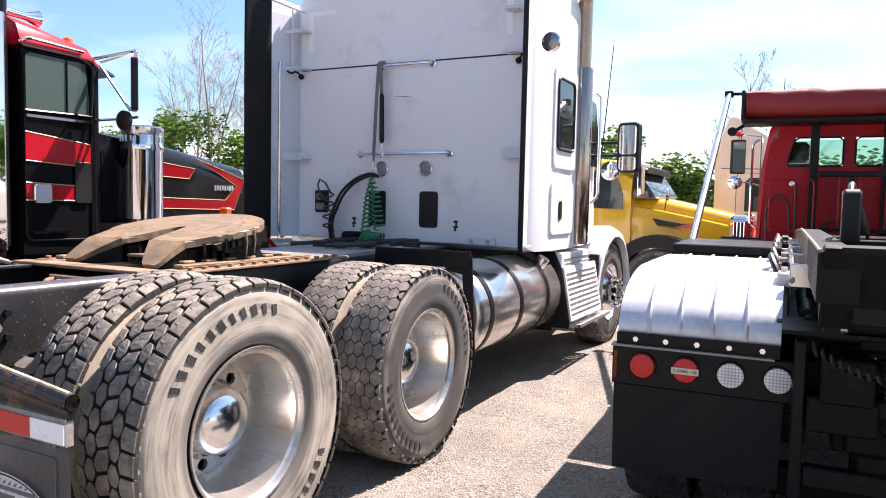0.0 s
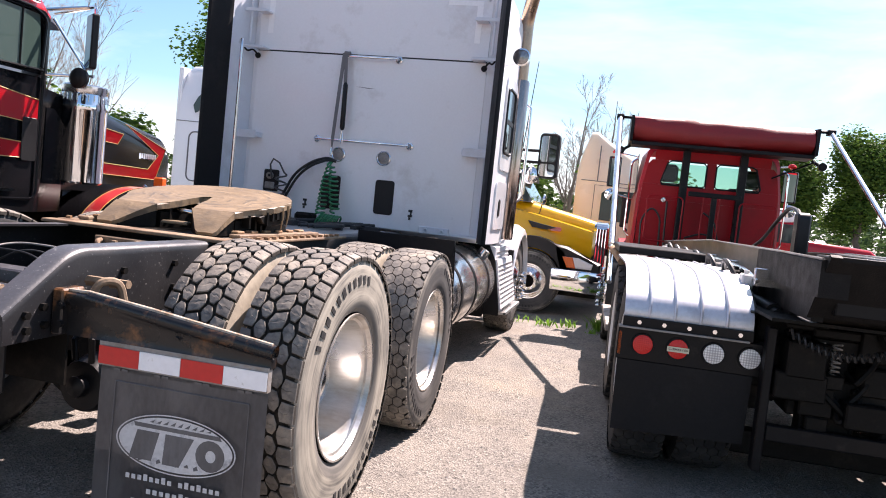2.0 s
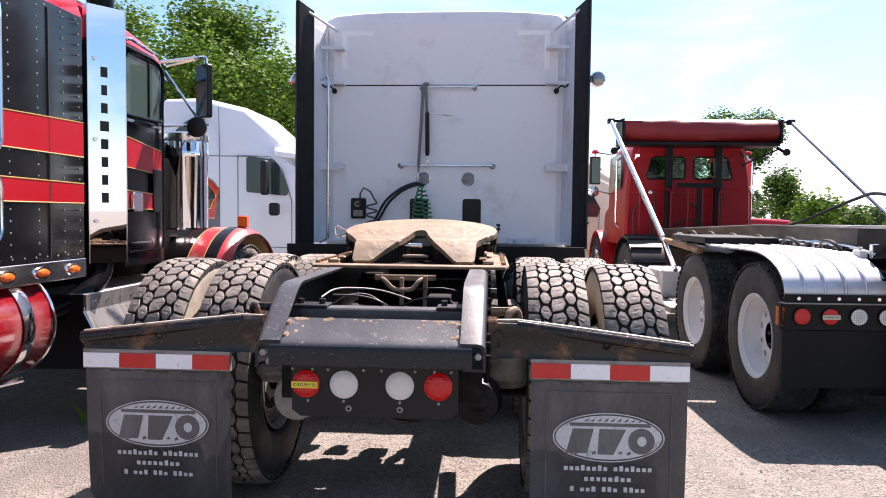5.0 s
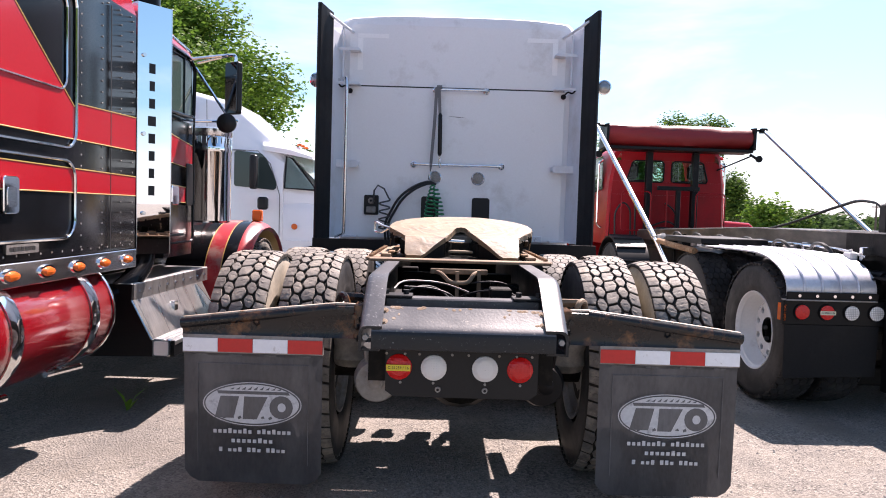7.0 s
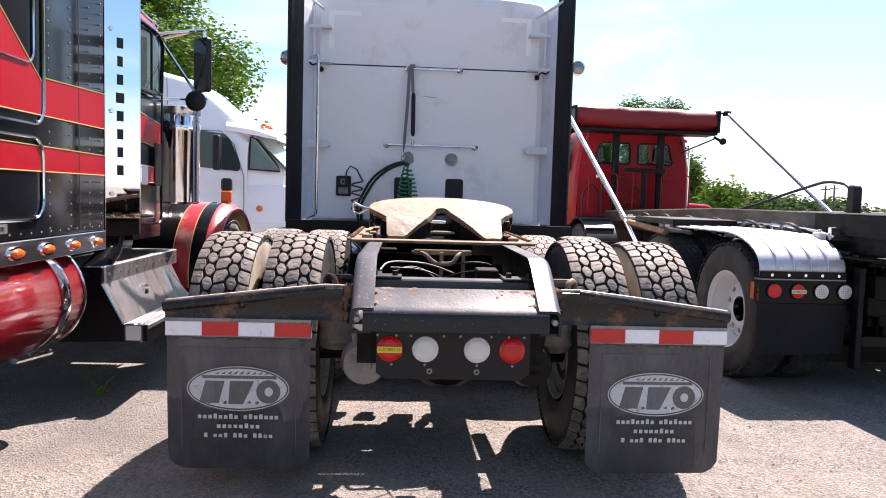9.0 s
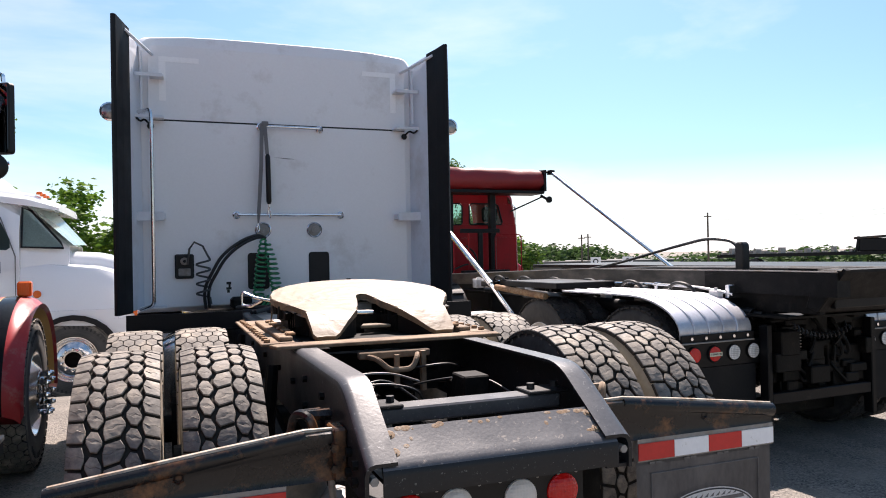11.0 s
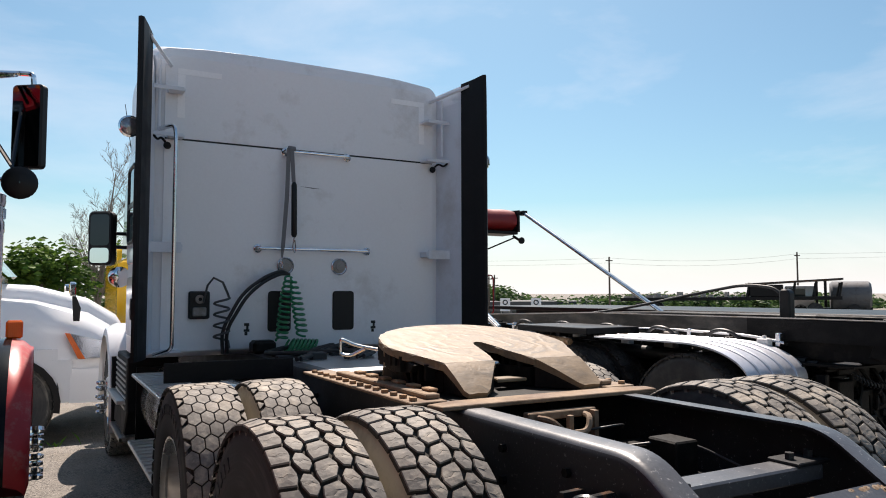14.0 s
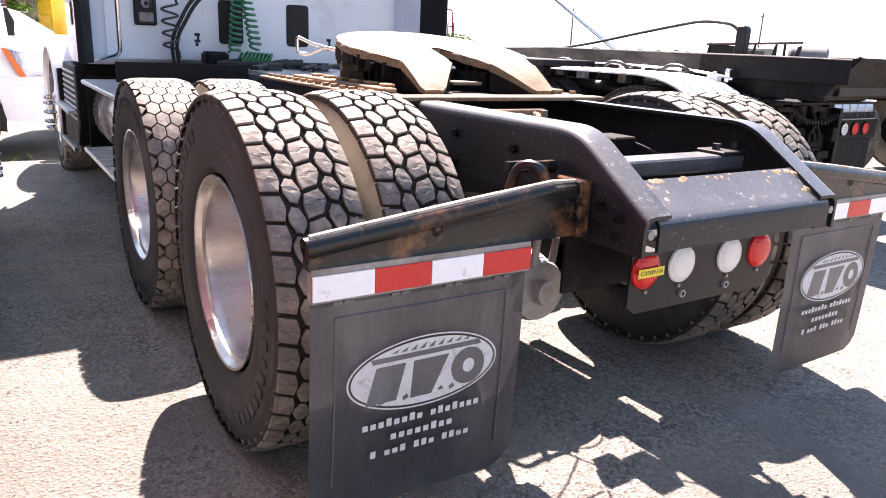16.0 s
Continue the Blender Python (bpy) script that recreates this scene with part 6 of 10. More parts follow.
    part("step_tread", bm, TREADPLATE, sbx, "ribbed aluminium step treads")
    bm = mesh()
    slab(bm, [(4.47, 0.95), (4.50, 0.95), (4.50, 0.36), (4.47, 0.60)], "x", *sorted((s * 0.85, s * 1.1)))
    part("step_bracket", bm, BLACK, sbx)
    if s > 0:
        bm = mesh()
        slab(bm, [(1.166, 0.90), (1.184, 0.90), (1.262, 0.45), (1.244, 0.45)], "y", 4.53, 5.46)
        face = part("step_face", bm, WHITE, sbx, "white slanted ribbed step face")
        bm = mesh()
        for k in range(9):
            z = 0.50 + k * 0.042
            x = 1.184 + (0.90 - z) * 0.1733
            box(bm, x - 0.004, x + 0.006, 4.56, 5.42, z, z + 0.014)
        pieces("rib", bm, TREADPLATE, face)
        bm = mesh()
        slab(bm, [(0.80, 1.03), (1.10, 1.03), (1.166, 0.90), (1.245, 0.455), (1.245, 0.39), (0.80, 0.39)], "y", 4.505, 4.527)
        part("end_plate", bm, RUBBER_TRIM, sbx, "black triangular end plate of the step")
    # front fender and wheel-arch
    bm = mesh()
    secs = []
    for k in range(13):
        a = radians(200 - 200 * k / 12)
        yy, zz = 6.22 + 0.66 * math.cos(a), 0.53 + 0.66 * math.sin(a)
        secs.append([(s * 0.82, yy, zz + 0.02), (s * 1.10, yy, zz + 0.03), (s * 1.19, yy, zz - 0.02), (s * 1.20, yy, zz - 0.08), (s * 1.17, 6.22 + 0.60 * math.cos(a), 0.53 + 0.60 * math.sin(a)), (s * 0.82, 6.22 + 0.60 * math.cos(a), 0.53 + 0.60 * math.sin(a))])
    loft(bm, secs)
    part("front_fender", bm, CLEAN_WHITE, wt, "white front wheel arch", smooth=True)
    bm = mesh()
    slab(bm, [(5.58, 0.95), (5.64, 0.95), (5.60, 0.36), (5.52, 0.36)], "x", *sorted((s * 0.88, s * 1.18)), 0.004)
    part("mud_flap", bm, RUBBER_TRIM, wt)
# exhaust stack on the kerb side, hood, bumper, antenna
bm = mesh()
tube(bm, bend([(1.145, 5.02, 1.2), (1.145, 5.02, 3.23), (1.205, 4.88, 3.43)], 0.10), 0.066, 18, caps=False)
tube(bm, [(1.157, 4.992, 3.27), (1.205, 4.88, 3.43)], 0.060, 18, caps=False)
part("exhaust_pipe", bm, mat("heat_stained_steel", (0.42, 0.30, 0.22), 0.3, metal=0.9, vary=0.2, bump=0.05), wt, "brownish exhaust stack", smooth=True)
# the brown stands for the dark surroundings the polished shield reflects
bm = mesh()
lathe(bm, [(1.08, 0.080), (1.10, 0.088), (2.615, 0.088), (2.635, 0.080)], 24, "z", (1.145, 5.02, 0))
part("heat_shield", bm, mat("browned_polished_steel", (0.42, 0.34, 0.30), 0.16, metal=1.0, vary=0.2, scale=5, bump=0.02, stretch=(1, 1, 0.3)), wt, "polished heat shield with brown reflections in its colour", smooth=True)
bm = mesh()
def hood_section(y, w, zt, zb, r):
    out = [(-w, zb)]
    for k in range(6):
        a = radians(180 - 90 * k / 5)
        out.append((-w + r + r * math.cos(a), zt - r + r * math.sin(a)))
    for k in range(6):
        a = radians(90 - 90 * k / 5)
        out.append((w - r + r * math.cos(a), zt - r + r * math.sin(a)))
    out.append((w, zb))
    return [(x, y, z) for x, z in out]
loft(bm, [hood_section(5.8, 1.0, 1.72, 0.95, 0.2), hood_section(6.3, 0.92, 1.62, 0.9, 0.22), hood_section(7.0, 0.72, 1.42, 0.75, 0.2), hood_section(7.25, 0.62, 1.30, 0.6, 0.18)])
part("hood", bm, CLEAN_WHITE, wt, "white sloping hood", smooth=True)
bm = mesh()
box(bm, -1.1, 1.1, 7.0, 7.3, 0.35, 0.68, 0.05, None, 2)
part("bumper", bm, CHROME, wt)
bm = mesh()
tube(bm, [(1.10, 5.80, 1.70), (1.195, 5.833, 3.0)], [0.007, 0.004], 6)
tube(bm, [(-0.98, 5.62, 2.2), (-1.12, 5.66, 3.2)], [0.006, 0.003], 6)
pieces("antenna", bm, PLASTIC, wt, "thin black whip antenna")
bm = mesh()
slab(bm, [(-0.85, 1.78), (0.85, 1.78), (0.78, 2.5), (-0.78, 2.5)], "y", 5.79, 5.82)
part("windshield", bm, GLASS_DARK, wt)
# left-hand side step rails seen past the drive wheels
bm = mesh()
box(bm, -1.195, -1.00, 2.85, 4.05, 0.475, 0.50, 0.005)
for k in range(11):
    box(bm, -1.19, -1.005, 2.90 + k * 0.105, 2.94 + k * 0.105, 0.5005, 0.508)
box(bm, -1.185, -0.98, 2.70, 4.00, 0.930, 0.955, 0.005)
for k in range(12):
    box(bm, -1.18, -0.985, 2.74 + k * 0.105, 2.78 + k * 0.105, 0.9555, 0.962)
pieces("deck_step", bm, TREADPLATE, wt, "aluminium tread-plate deck step")

# ---- red and black long-nose tractor beside it ----
kw = thing("semi_truck", "glossy black and red long-nose sleeper tractor with chrome trim", "semi truck", pose(-3.25, 2.0, 0))
KX, KY = -3.25, 2.0
SX = 1.20


def kp(name, bm, m, parent=None, label="", smooth=False):
    """A part of this truck, given in yard coordinates."""
    if parent is None or parent is kw:
        bmesh.ops.translate(bm, verts=bm.verts, vec=(-KX, -KY, 0))
        return part(name, bm, m, kw, label, smooth)
    bmesh.ops.translate(bm, verts=bm.verts, vec=(-KX, -KY, 0))
    return part(name, bm, m, parent, label, smooth)


SIDE = KX + SX
# sleeper box with rounded roof
def kshell(y, w, ze, crown, zb, r):
    pts = [(KX - w, zb), (KX - w, ze - 0.02)]
    for k in range(9):
        a = math.pi - math.pi * k / 8
        pts.append((KX + w * math.copysign(abs(math.cos(a)) ** 0.55, math.cos(a)), ze + crown * math.sin(a) ** 0.8))
    pts += [(KX + w, ze - 0.02), (KX + w, zb)]
    return [(x, y, z) for x, z in pts]


bm = mesh()
loft(bm, [kshell(-0.75, SX - 0.03, 2.50, 0.36, 1.08, 0), kshell(-0.70, SX, 2.53, 0.38, 1.08, 0), kshell(1.42, SX, 2.53, 0.36, 1.08, 0), kshell(1.45, SX - 0.02, 2.51, 0.35, 1.08, 0)])
for f in bm.faces:
    c = f.calc_center_median()
    f.material_index = 1 if c.z > 2.52 else 0
slp = kp("sleeper_body", bm, [KBLACK, RED], None, "riveted black sleeper with a red roof", smooth=True)


def side_paint(outline, m, name="stripe", lift=0.003, label=""):
    """A colour field on the sleeper's or cab's side with a fine gold edge."""
    b = mesh()
    slab(b, outline, "x", SIDE - 0.002, SIDE + lift)
    o = kp(name, b, m, slp, label)
    b = mesh()
    n = len(outline)
    for i in range(n):
        p, q = Vector((0, *outline[i])), Vector((0, *outline[(i + 1) % n]))
        if (q - p).length < 0.03 or abs(q.y - p.y) < 0.05:
            continue
        tube(b, [(SIDE + lift, p.y, p.z), (SIDE + lift, q.y, q.z)], 0.0035, 5)
    kp("pinstripe", b, GOLD, o)


side_paint([(-0.70, 1.69), (1.42, 1.69), (1.42, 1.90), (0.68, 1.88), (0.66, 1.86), (0.08, 2.30), (-0.20, 2.52), (-0.70, 2.52)], RED, label="red paint field with a slanting edge")
side_paint([(-0.70, 1.41), (1.42, 1.41), (1.42, 1.53), (-0.70, 1.55)], RED)
# door outlines in bright trim
for y0, y1, z0, z1 in ((-0.62, 0.675, 1.64, 2.75), (-0.62, 0.665, 1.17, 1.575)):
    bm = mesh()
    o = rounded(y0, y1, z0, min(z1, 2.47), 0.10, 5)
    rail(bm, o, "x", SIDE + 0.006, 0.0085)
    kp("door_trim", bm, CHROME, slp, "bright metal door trim", smooth=True)
bm = mesh()
rail(bm, rounded(-0.5, 0.58, 1.93, 2.42, 0.07, 5), "x", SIDE + 0.006, 0.006)
kp("window_trim", bm, CHROME, slp, smooth=True)
# rivets in rows
bm = mesh()
def rivet(y, z, x=None, r=0.006):
    x = SIDE if x is None else x
    lathe(bm, [(x, r), (x + 0.0018, r * 0.7), (x + 0.0025, 0.001)], 6, "x", (0, y, z))
for y in (0.74, 0.98, 1.22, 1.38):
    for k in range(23):
        rivet(y, 1.12 + k * 0.062)
for k in range(14):
    rivet(0.05 + k * 0.1, 1.105)
    rivet(-0.6 + k * 0.15, 2.505)
o = kp("rivets", bm, GREY_STEEL, slp, "rows of bright rivets", smooth=True)
o["kind"] = "stuff"
bm = mesh()
for y in (1.08,):
    box(bm, SIDE + 0.001, SIDE + 0.004, y - 0.004, y + 0.004, 1.09, 2.5)
kp("panel_joint", bm, INK, slp)
bm = mesh()
slab(bm, rounded(0.03, 0.15, 1.30, 1.47, 0.02), "x", SIDE + 0.002, SIDE + 0.016, 0.004)
lt = kp("door_latch", bm, CHROME, slp, "chrome paddle latch")
bm = mesh()
slab(bm, rounded(0.055, 0.125, 1.33, 1.42, 0.015), "x", SIDE + 0.016, SIDE + 0.019)
kp("paddle", bm, STAINLESS, lt)
bm = mesh()
slab(bm, rounded(0.06, 0.32, 1.115, 1.16, 0.006), "x", SIDE + 0.001, SIDE + 0.008)
bd = kp("badge", bm, STAINLESS, slp, "small grey metal badge with a plain bar")
bm = mesh()
for k in range(7):
    box(bm, SIDE + 0.008, SIDE + 0.0095, 0.085 + k * 0.030, 0.107 + k * 0.030, 1.127, 1.148)
kp("badge_bars", bm, INK, bd)
# lamp valance with amber ovals
bm = mesh()
box(bm, SIDE - 0.03, SIDE + 0.012, -0.70, 1.42, 0.962, 1.075, 0.004)
val = kp("lamp_valance", bm, STAINLESS, None, "stainless lamp panel under the sleeper")
for k in range(6):
    y = -0.22 + 0.298 * k
    bm = mesh()
    n = 20
    rows = [[(SIDE + u, y + a * math.cos(t), 1.018 + b * math.sin(t)) for t in [j * math.tau / n for j in range(n)]] for u, a, b in ((0.012, 0.070, 0.036), (0.024, 0.066, 0.033), (0.024, 0.052, 0.025))]
    loft(bm, rows, close_ends=False)
    lm = kp("marker_lamp", bm, CHROME, val, "chrome-rimmed oval marker lamp", smooth=True)
    bm = mesh()
    rows = [[(SIDE + u, y + a * math.cos(t), 1.018 + b * math.sin(t)) for t in [j * math.tau / n for j in range(n)]] for u, a, b in ((0.022, 0.052, 0.025), (0.038, 0.040, 0.018), (0.043, 0.012, 0.006))]
    loft(bm, rows)
    kp("lens", bm, AMBER_LENS, lm, "amber lens", smooth=True)
# fuel tank with bright straps
bm = mesh()
tx, tz, tr = SIDE - 0.25, 0.735, 0.300
lathe(bm, [(-1.10, 0.001), (-1.10, tr - 0.04), (-1.07, tr), (1.02, tr), (1.05, tr - 0.02), (1.075, tr - 0.07), (1.085, 0.001)], 44, "y", (tx, 0, tz))
tk = kp("fuel_tank", bm, TANK_RED, None, "glossy red fuel tank, darkened for shade, with stainless straps", smooth=True)
for y, w in ((-0.68, 0.045), (0.07, 0.045), (0.80, 0.045), (1.02, 0.012)):
    bm = mesh()
    lathe(bm, [(y - w, tr + 0.001), (y - w, tr + 0.008), (y - w * 0.2, tr + 0.012), (y + w * 0.2, tr + 0.012), (y + w, tr + 0.008), (y + w, tr + 0.001)], 44, "y", (tx, 0, tz))
    kp("tank_strap", bm, CHROME, tk, "stainless strap", smooth=True)
bm = mesh()
for y in (0.02, 0.74):
    tube(bm, [(tx + 0.08, y - 0.04, tz - tr - 0.01), (tx + 0.13, y + 0.24, tz - tr - 0.02)], 0.018, 8)
pieces("tank_bracket", bm, CHROME, tk, "", True, kp)
# exhaust stack behind a mirror-polished shield with a column of cut-outs
bm = mesh()
tube(bm, [(-2.14, 1.80, 1.05), (-2.14, 1.80, 3.9)], 0.085, 20)
kp("exhaust_pipe", bm, KBLACK, None, "black exhaust stack", smooth=True)
bm = mesh()
tube(bm, bend([(-2.14, 1.80, 1.10), (-2.14, 1.78, 0.95), (-2.16, 1.50, 0.78), (-2.4, 1.35, 0.7)], 0.15), 0.07, 16)
kp("exhaust_elbow", bm, KBLACK, None, "", smooth=True)
# the shield is one flat polished plate with folded edges, turned towards the rear
PA, PB = Vector((-2.097, 1.566, 0)), Vector((-1.954, 1.754, 0))
PU = (PB - PA).normalized()
PN = Vector((PU.y, -PU.x, 0))
PW = (PB - PA).length
def plate_slab(u0, u1, z0, z1, n0, n1):
    """A box on the plate: along it, upwards, and out of it."""
    b_ = mesh()
    box(b_, u0, u1, n0, n1, z0, z1)
    m_ = Matrix((PU, PN, Vector((0, 0, 1)))).transposed().to_4x4()
    m_.translation = PA
    bmesh.ops.transform(b_, matrix=m_, verts=b_.verts)
    return b_
sh = kp("exhaust_shield", plate_slab(0, PW, 1.03, 2.665, -0.004, 0.0), MIRROR, None, "mirror-polished exhaust shield with a column of dark cut-outs")
for u0, u1 in ((-0.006, 0.0), (PW, PW + 0.006)):
    kp("folded_edge", plate_slab(u0, u1, 1.03, 2.665, -0.06, 0.001), STAINLESS, sh)
for k in range(8):
    zc = 2.25 - k * 0.1143
    uc = PW * 0.42
    w, h = 0.024, 0.032
    w *= (0.9, 0.75, 0.85, 1.15, 0.95, 0.85, 0.8, 0.9)[k]
    bm = plate_slab(uc - w, uc + w, zc - h, zc + h, 0.0005, 0.002)
    kp("cut_out", bm, INK, sh)
for z in (1.30, 1.82, 2.33):
    p = PA + PU * (PW * 0.17) + Vector((0, 0, z))
    bm = mesh()
    cyl(bm, p - PN * 0.002, p + PN * 0.012, 0.014, 8)
    kp("shield_bolt", bm, STAINLESS, sh)
# cab
bm = mesh()
def kcab(y, w, zt, zb=0.98, crown=0.10):
    return kshell(y, w, zt, crown, zb, 0)
loft(bm, [kcab(1.47, SX - 0.22, 2.50, crown=0.30), kcab(1.93, SX - 0.22, 2.52, crown=0.28), kcab(1.95, SX - 0.02, 2.52, crown=0.28), kcab(2.52, SX - 0.03, 2.50, crown=0.16), kcab(2.60, SX - 0.05, 2.46, crown=0.10)])
for f in bm.faces:
    f.material_index = 1 if f.calc_center_median().z > 2.47 else 0
cab = kp("cab_body", bm, [KBLACK, RED], None, "black cab with a red roof", smooth=True)
bm = mesh()
loft(bm, [kcab(2.60, SX - 0.05, 1.92, crown=0.02), kcab(2.92, SX - 0.14, 1.90, crown=0.03)])
kp("cowl", bm, KBLACK, None, smooth=True)
CS = SIDE - 0.018
bm = mesh()
slab(bm, [(1.98, 2.02), (2.50, 2.05), (2.46, 2.44), (1.98, 2.45)], "x", CS - 0.01, CS + 0.004)
# opaque glass; the bright green view through it is put into the colour
kp("door_glass", bm, mat("greenish_door_glass", (0.055, 0.09, 0.078), 0.03, vary=0.0, bump=0.0, spec=0.9), cab, "door glass with the green seen through it painted in")
bm = mesh()
rail(bm, rounded(1.965, 2.53, 1.08, 2.46, 0.07, 5), "x", CS + 0.003, 0.008)
tube(bm, [(CS + 0.006, 1.97, 2.03), (CS + 0.006, 2.52, 2.04)], 0.012, 6)
tube(bm, [(CS + 0.006, 2.30, 2.04), (CS + 0.006, 2.30, 2.45)], 0.008, 6)
tube(bm, bend([(CS + 0.01, 2.50, 2.06), (CS + 0.01, 2.52, 2.42), (CS + 0.01, 2.40, 2.475), (CS + 0.01, 1.95, 2.485)], 0.05), 0.014, 8)
kp("door_frame", bm, KBLACK, cab, smooth=True)
bm = mesh()
box(bm, CS, CS + 0.010, 1.98, 2.50, 1.985, 2.005)
box(bm, CS, CS + 0.010, 2.02, 2.32, 1.13, 1.15)
pieces("bright_moulding", bm, CHROME, cab, "thin bright moulding", False, kp)
for o_ in ([(1.97, 1.67), (2.50, 1.64), (2.50, 1.82), (1.97, 1.88)], [(1.97, 1.38), (2.50, 1.38), (2.50, 1.49), (1.97, 1.51)]):
    bm = mesh()
    slab(bm, o_, "x", CS - 0.001, CS + 0.003)
    kp("stripe", bm, RED, cab, "red door stripe")
    bm = mesh()
    for zz in (0, 1):
        p, q = (o_[0], o_[1]) if zz == 0 else (o_[3], o_[2])
        tube(bm, [(CS + 0.003, *p), (CS + 0.003, *q)], 0.0035, 5)
    kp("pinstripe", bm, GOLD, cab)
bm = mesh()
slab(bm, rounded(2.02, 2.16, 1.36, 1.50, 0.02), "x", CS + 0.003, CS + 0.03, 0.006)
kp("door_handle", bm, CHROME, cab, "chrome door handle")
bm = mesh()
slab(bm, rounded(2.36, 2.50, 1.36, 1.68, 0.02), "x", CS + 0.002, CS + 0.012, 0.004)
kp("vent_window", bm, PLASTIC, cab)
# split windshield under a visor, horn and roof lamps
bm = mesh()
slab(bm, [(KX - 1.02, 1.95), (KX + 1.02, 1.95), (KX + 1.0, 2.43), (KX - 1.0, 2.43)], "y", 2.60, 2.615)
kp("windshield", bm, mat("windshield_glass", (0.02, 0.03, 0.028), 0.03, vary=0.0, bump=0.0), cab)
bm = mesh()
slab(bm, [(2.58, 2.50), (2.78, 2.42), (2.80, 2.40), (2.58, 2.46)], "x", KX - 1.1, KX + 1.1)
kp("sun_visor", bm, STAINLESS, cab, "stainless sun visor")
for k in range(3):
    bm = mesh()
    lathe(bm, [(0, 0.05), (0.05, 0.04), (0.075, 0.001)], 14, "z", (KX + 0.98 - k * 0.38, 2.46, 2.60 + 0.05 * k))
    kp("roof_lamp", bm, AMBER_LENS, cab, "amber roof lamp", smooth=True)
bm = mesh()
tube(bm, [(KX + 0.85, 1.75, 2.80), (KX + 0.85, 2.2, 2.78), (KX + 0.85, 2.30, 2.78)], [0.03, 0.03, 0.065], 14)
kp("air_horn", bm, CHROME, cab, "chrome air horn", smooth=True)
bm = mesh()
tube(bm, bend([(SIDE - 0.04, 1.95, 2.52), (SIDE + 0.0, 2.0, 2.55), (SIDE - 0.02, 2.45, 2.53)], 0.03), 0.012, 8)
kp("drip_rail", bm, CHROME, cab, "chrome rail over the door", smooth=True)
# west-coast mirror on its bracket
bm = mesh()
tube(bm, bend([(SIDE - 0.05, 2.55, 2.50), (-1.87, 2.73, 2.575), (-1.80, 2.71, 2.575), (-1.795, 2.71, 2.50)], 0.02), 0.013, 8)
tube(bm, [(SIDE - 0.02, 2.60, 2.48), (-1.87, 2.73, 2.565)], 0.009, 8)
tube(bm, [(SIDE - 0.04, 2.62, 2.45), (-1.87, 2.72, 2.10)], 0.011, 8)
tube(bm, bend([(SIDE - 0.04, 2.56, 2.02), (-1.93, 2.68, 2.04), (-1.77, 2.70, 2.05)], 0.04), 0.011, 8)
mb = kp("mirror_bracket", bm, CHROME, None, "chrome tubular mirror bracket", smooth=True)
def swing(bm, deg=-36):
    bmesh.ops.rotate(bm, verts=bm.verts, cent=(-1.812, 2.70, 0), matrix=Matrix.Rotation(radians(deg), 3, "Z"))
    return bm
bm = mesh()
slab(bm, rounded(-1.892, -1.732, 2.10, 2.515, 0.02), "y", 2.68, 2.73, 0.008)
mh = kp("mirror_head", swing(bm), PLASTIC, mb, "tall black mirror head")
bm = mesh()
slab(bm, rounded(-1.884, -1.740, 2.108, 2.507, 0.015), "y", 2.676, 2.68)
# near-black colour stands for the dark cab side this glass mirrors
kp("mirror_glass", swing(bm), mat("dark_mirror_glass", (0.05, 0.055, 0.06), 0.05, metal=1.0, vary=0.0, bump=0.0), mh)
bm = mesh()
lathe(bm, [(2.66, 0.02), (2.65, 0.075), (2.62, 0.078), (2.612, 0.072), (2.602, 0.04), (2.598, 0.001)], 24, "y", (-1.84, 0, 2.02))
kp("convex_mirror", bm, PLASTIC, mb, "round black convex mirror", smooth=True)
# air cleaner canister
bm = mesh()
ax, ay = -2.085, 3.0
lathe(bm, [(1.22, 0.001), (1.22, 0.155), (1.235, 0.172), (1.80, 0.172), (1.81, 0.176), (1.86, 0.176), (1.87, 0.172), (1.985, 0.172), (2.0, 0.165), (2.005, 0.12), (2.005, 0.001)], 44, "z", (ax, ay, 0))
ac = kp("air_cleaner", bm, CHROME, None, "tall chrome air cleaner canister", smooth=True)
bm = mesh()
lathe(bm, [(1.94, 0.174), (1.96, 0.179), (2.0, 0.179), (2.012, 0.16), (2.014, 0.001)], 44, "z", (ax, ay, 0))
for k in range(26):
    a = k * math.tau / 26
    lathe(bm, [(1.88, 0.004), (1.93, 0.004)], 5, "z", (ax + 0.176 * math.cos(a), ay + 0.176 * math.sin(a), 0))
kp("cleaner_lid", bm, STAINLESS, ac, smooth=True)
bm = mesh()
box(bm, ax - 0.35, ax - 0.10, ay - 0.12, ay + 0.16, 1.30, 1.92, 0.03)
slab(bm, [(2.62, 1.20), (2.86, 1.20), (2.86, 1.62), (2.70, 1.78), (2.62, 1.78)], "x", SIDE - 0.12, SIDE - 0.05)
kp("cleaner_bracket", bm, KBLACK, ac)
# hood: black with a red outline field
def khood(y, w, zt, zb, r=0.22):
    out = [(KX - w, zb)]
    for k in range(7):
        a = radians(180 - 90 * k / 6)
        out.append((KX - w + r + r * math.cos(a), zt - r + r * math.sin(a)))
    for k in range(7):
        a = radians(90 - 90 * k / 6)
        out.append((KX + w - r + r * math.cos(a), zt - r + r * math.sin(a)))
    out.append((KX + w, zb))
    return [(x, y, z) for x, z in out]
bm = mesh()
loft(bm, [khood(2.85, 0.96, 1.97, 1.15), khood(3.3, 0.92, 1.95, 1.15), khood(4.64, 0.82, 1.76, 1.05), khood(4.70, 0.80, 1.72, 1.05)])
hood = kp("hood", bm, KBLACK, None, "long black hood with red graphics", smooth=True)
def hx(y):
    return KX + 0.92 + (y - 3.3) * (-0.10 / 1.34)
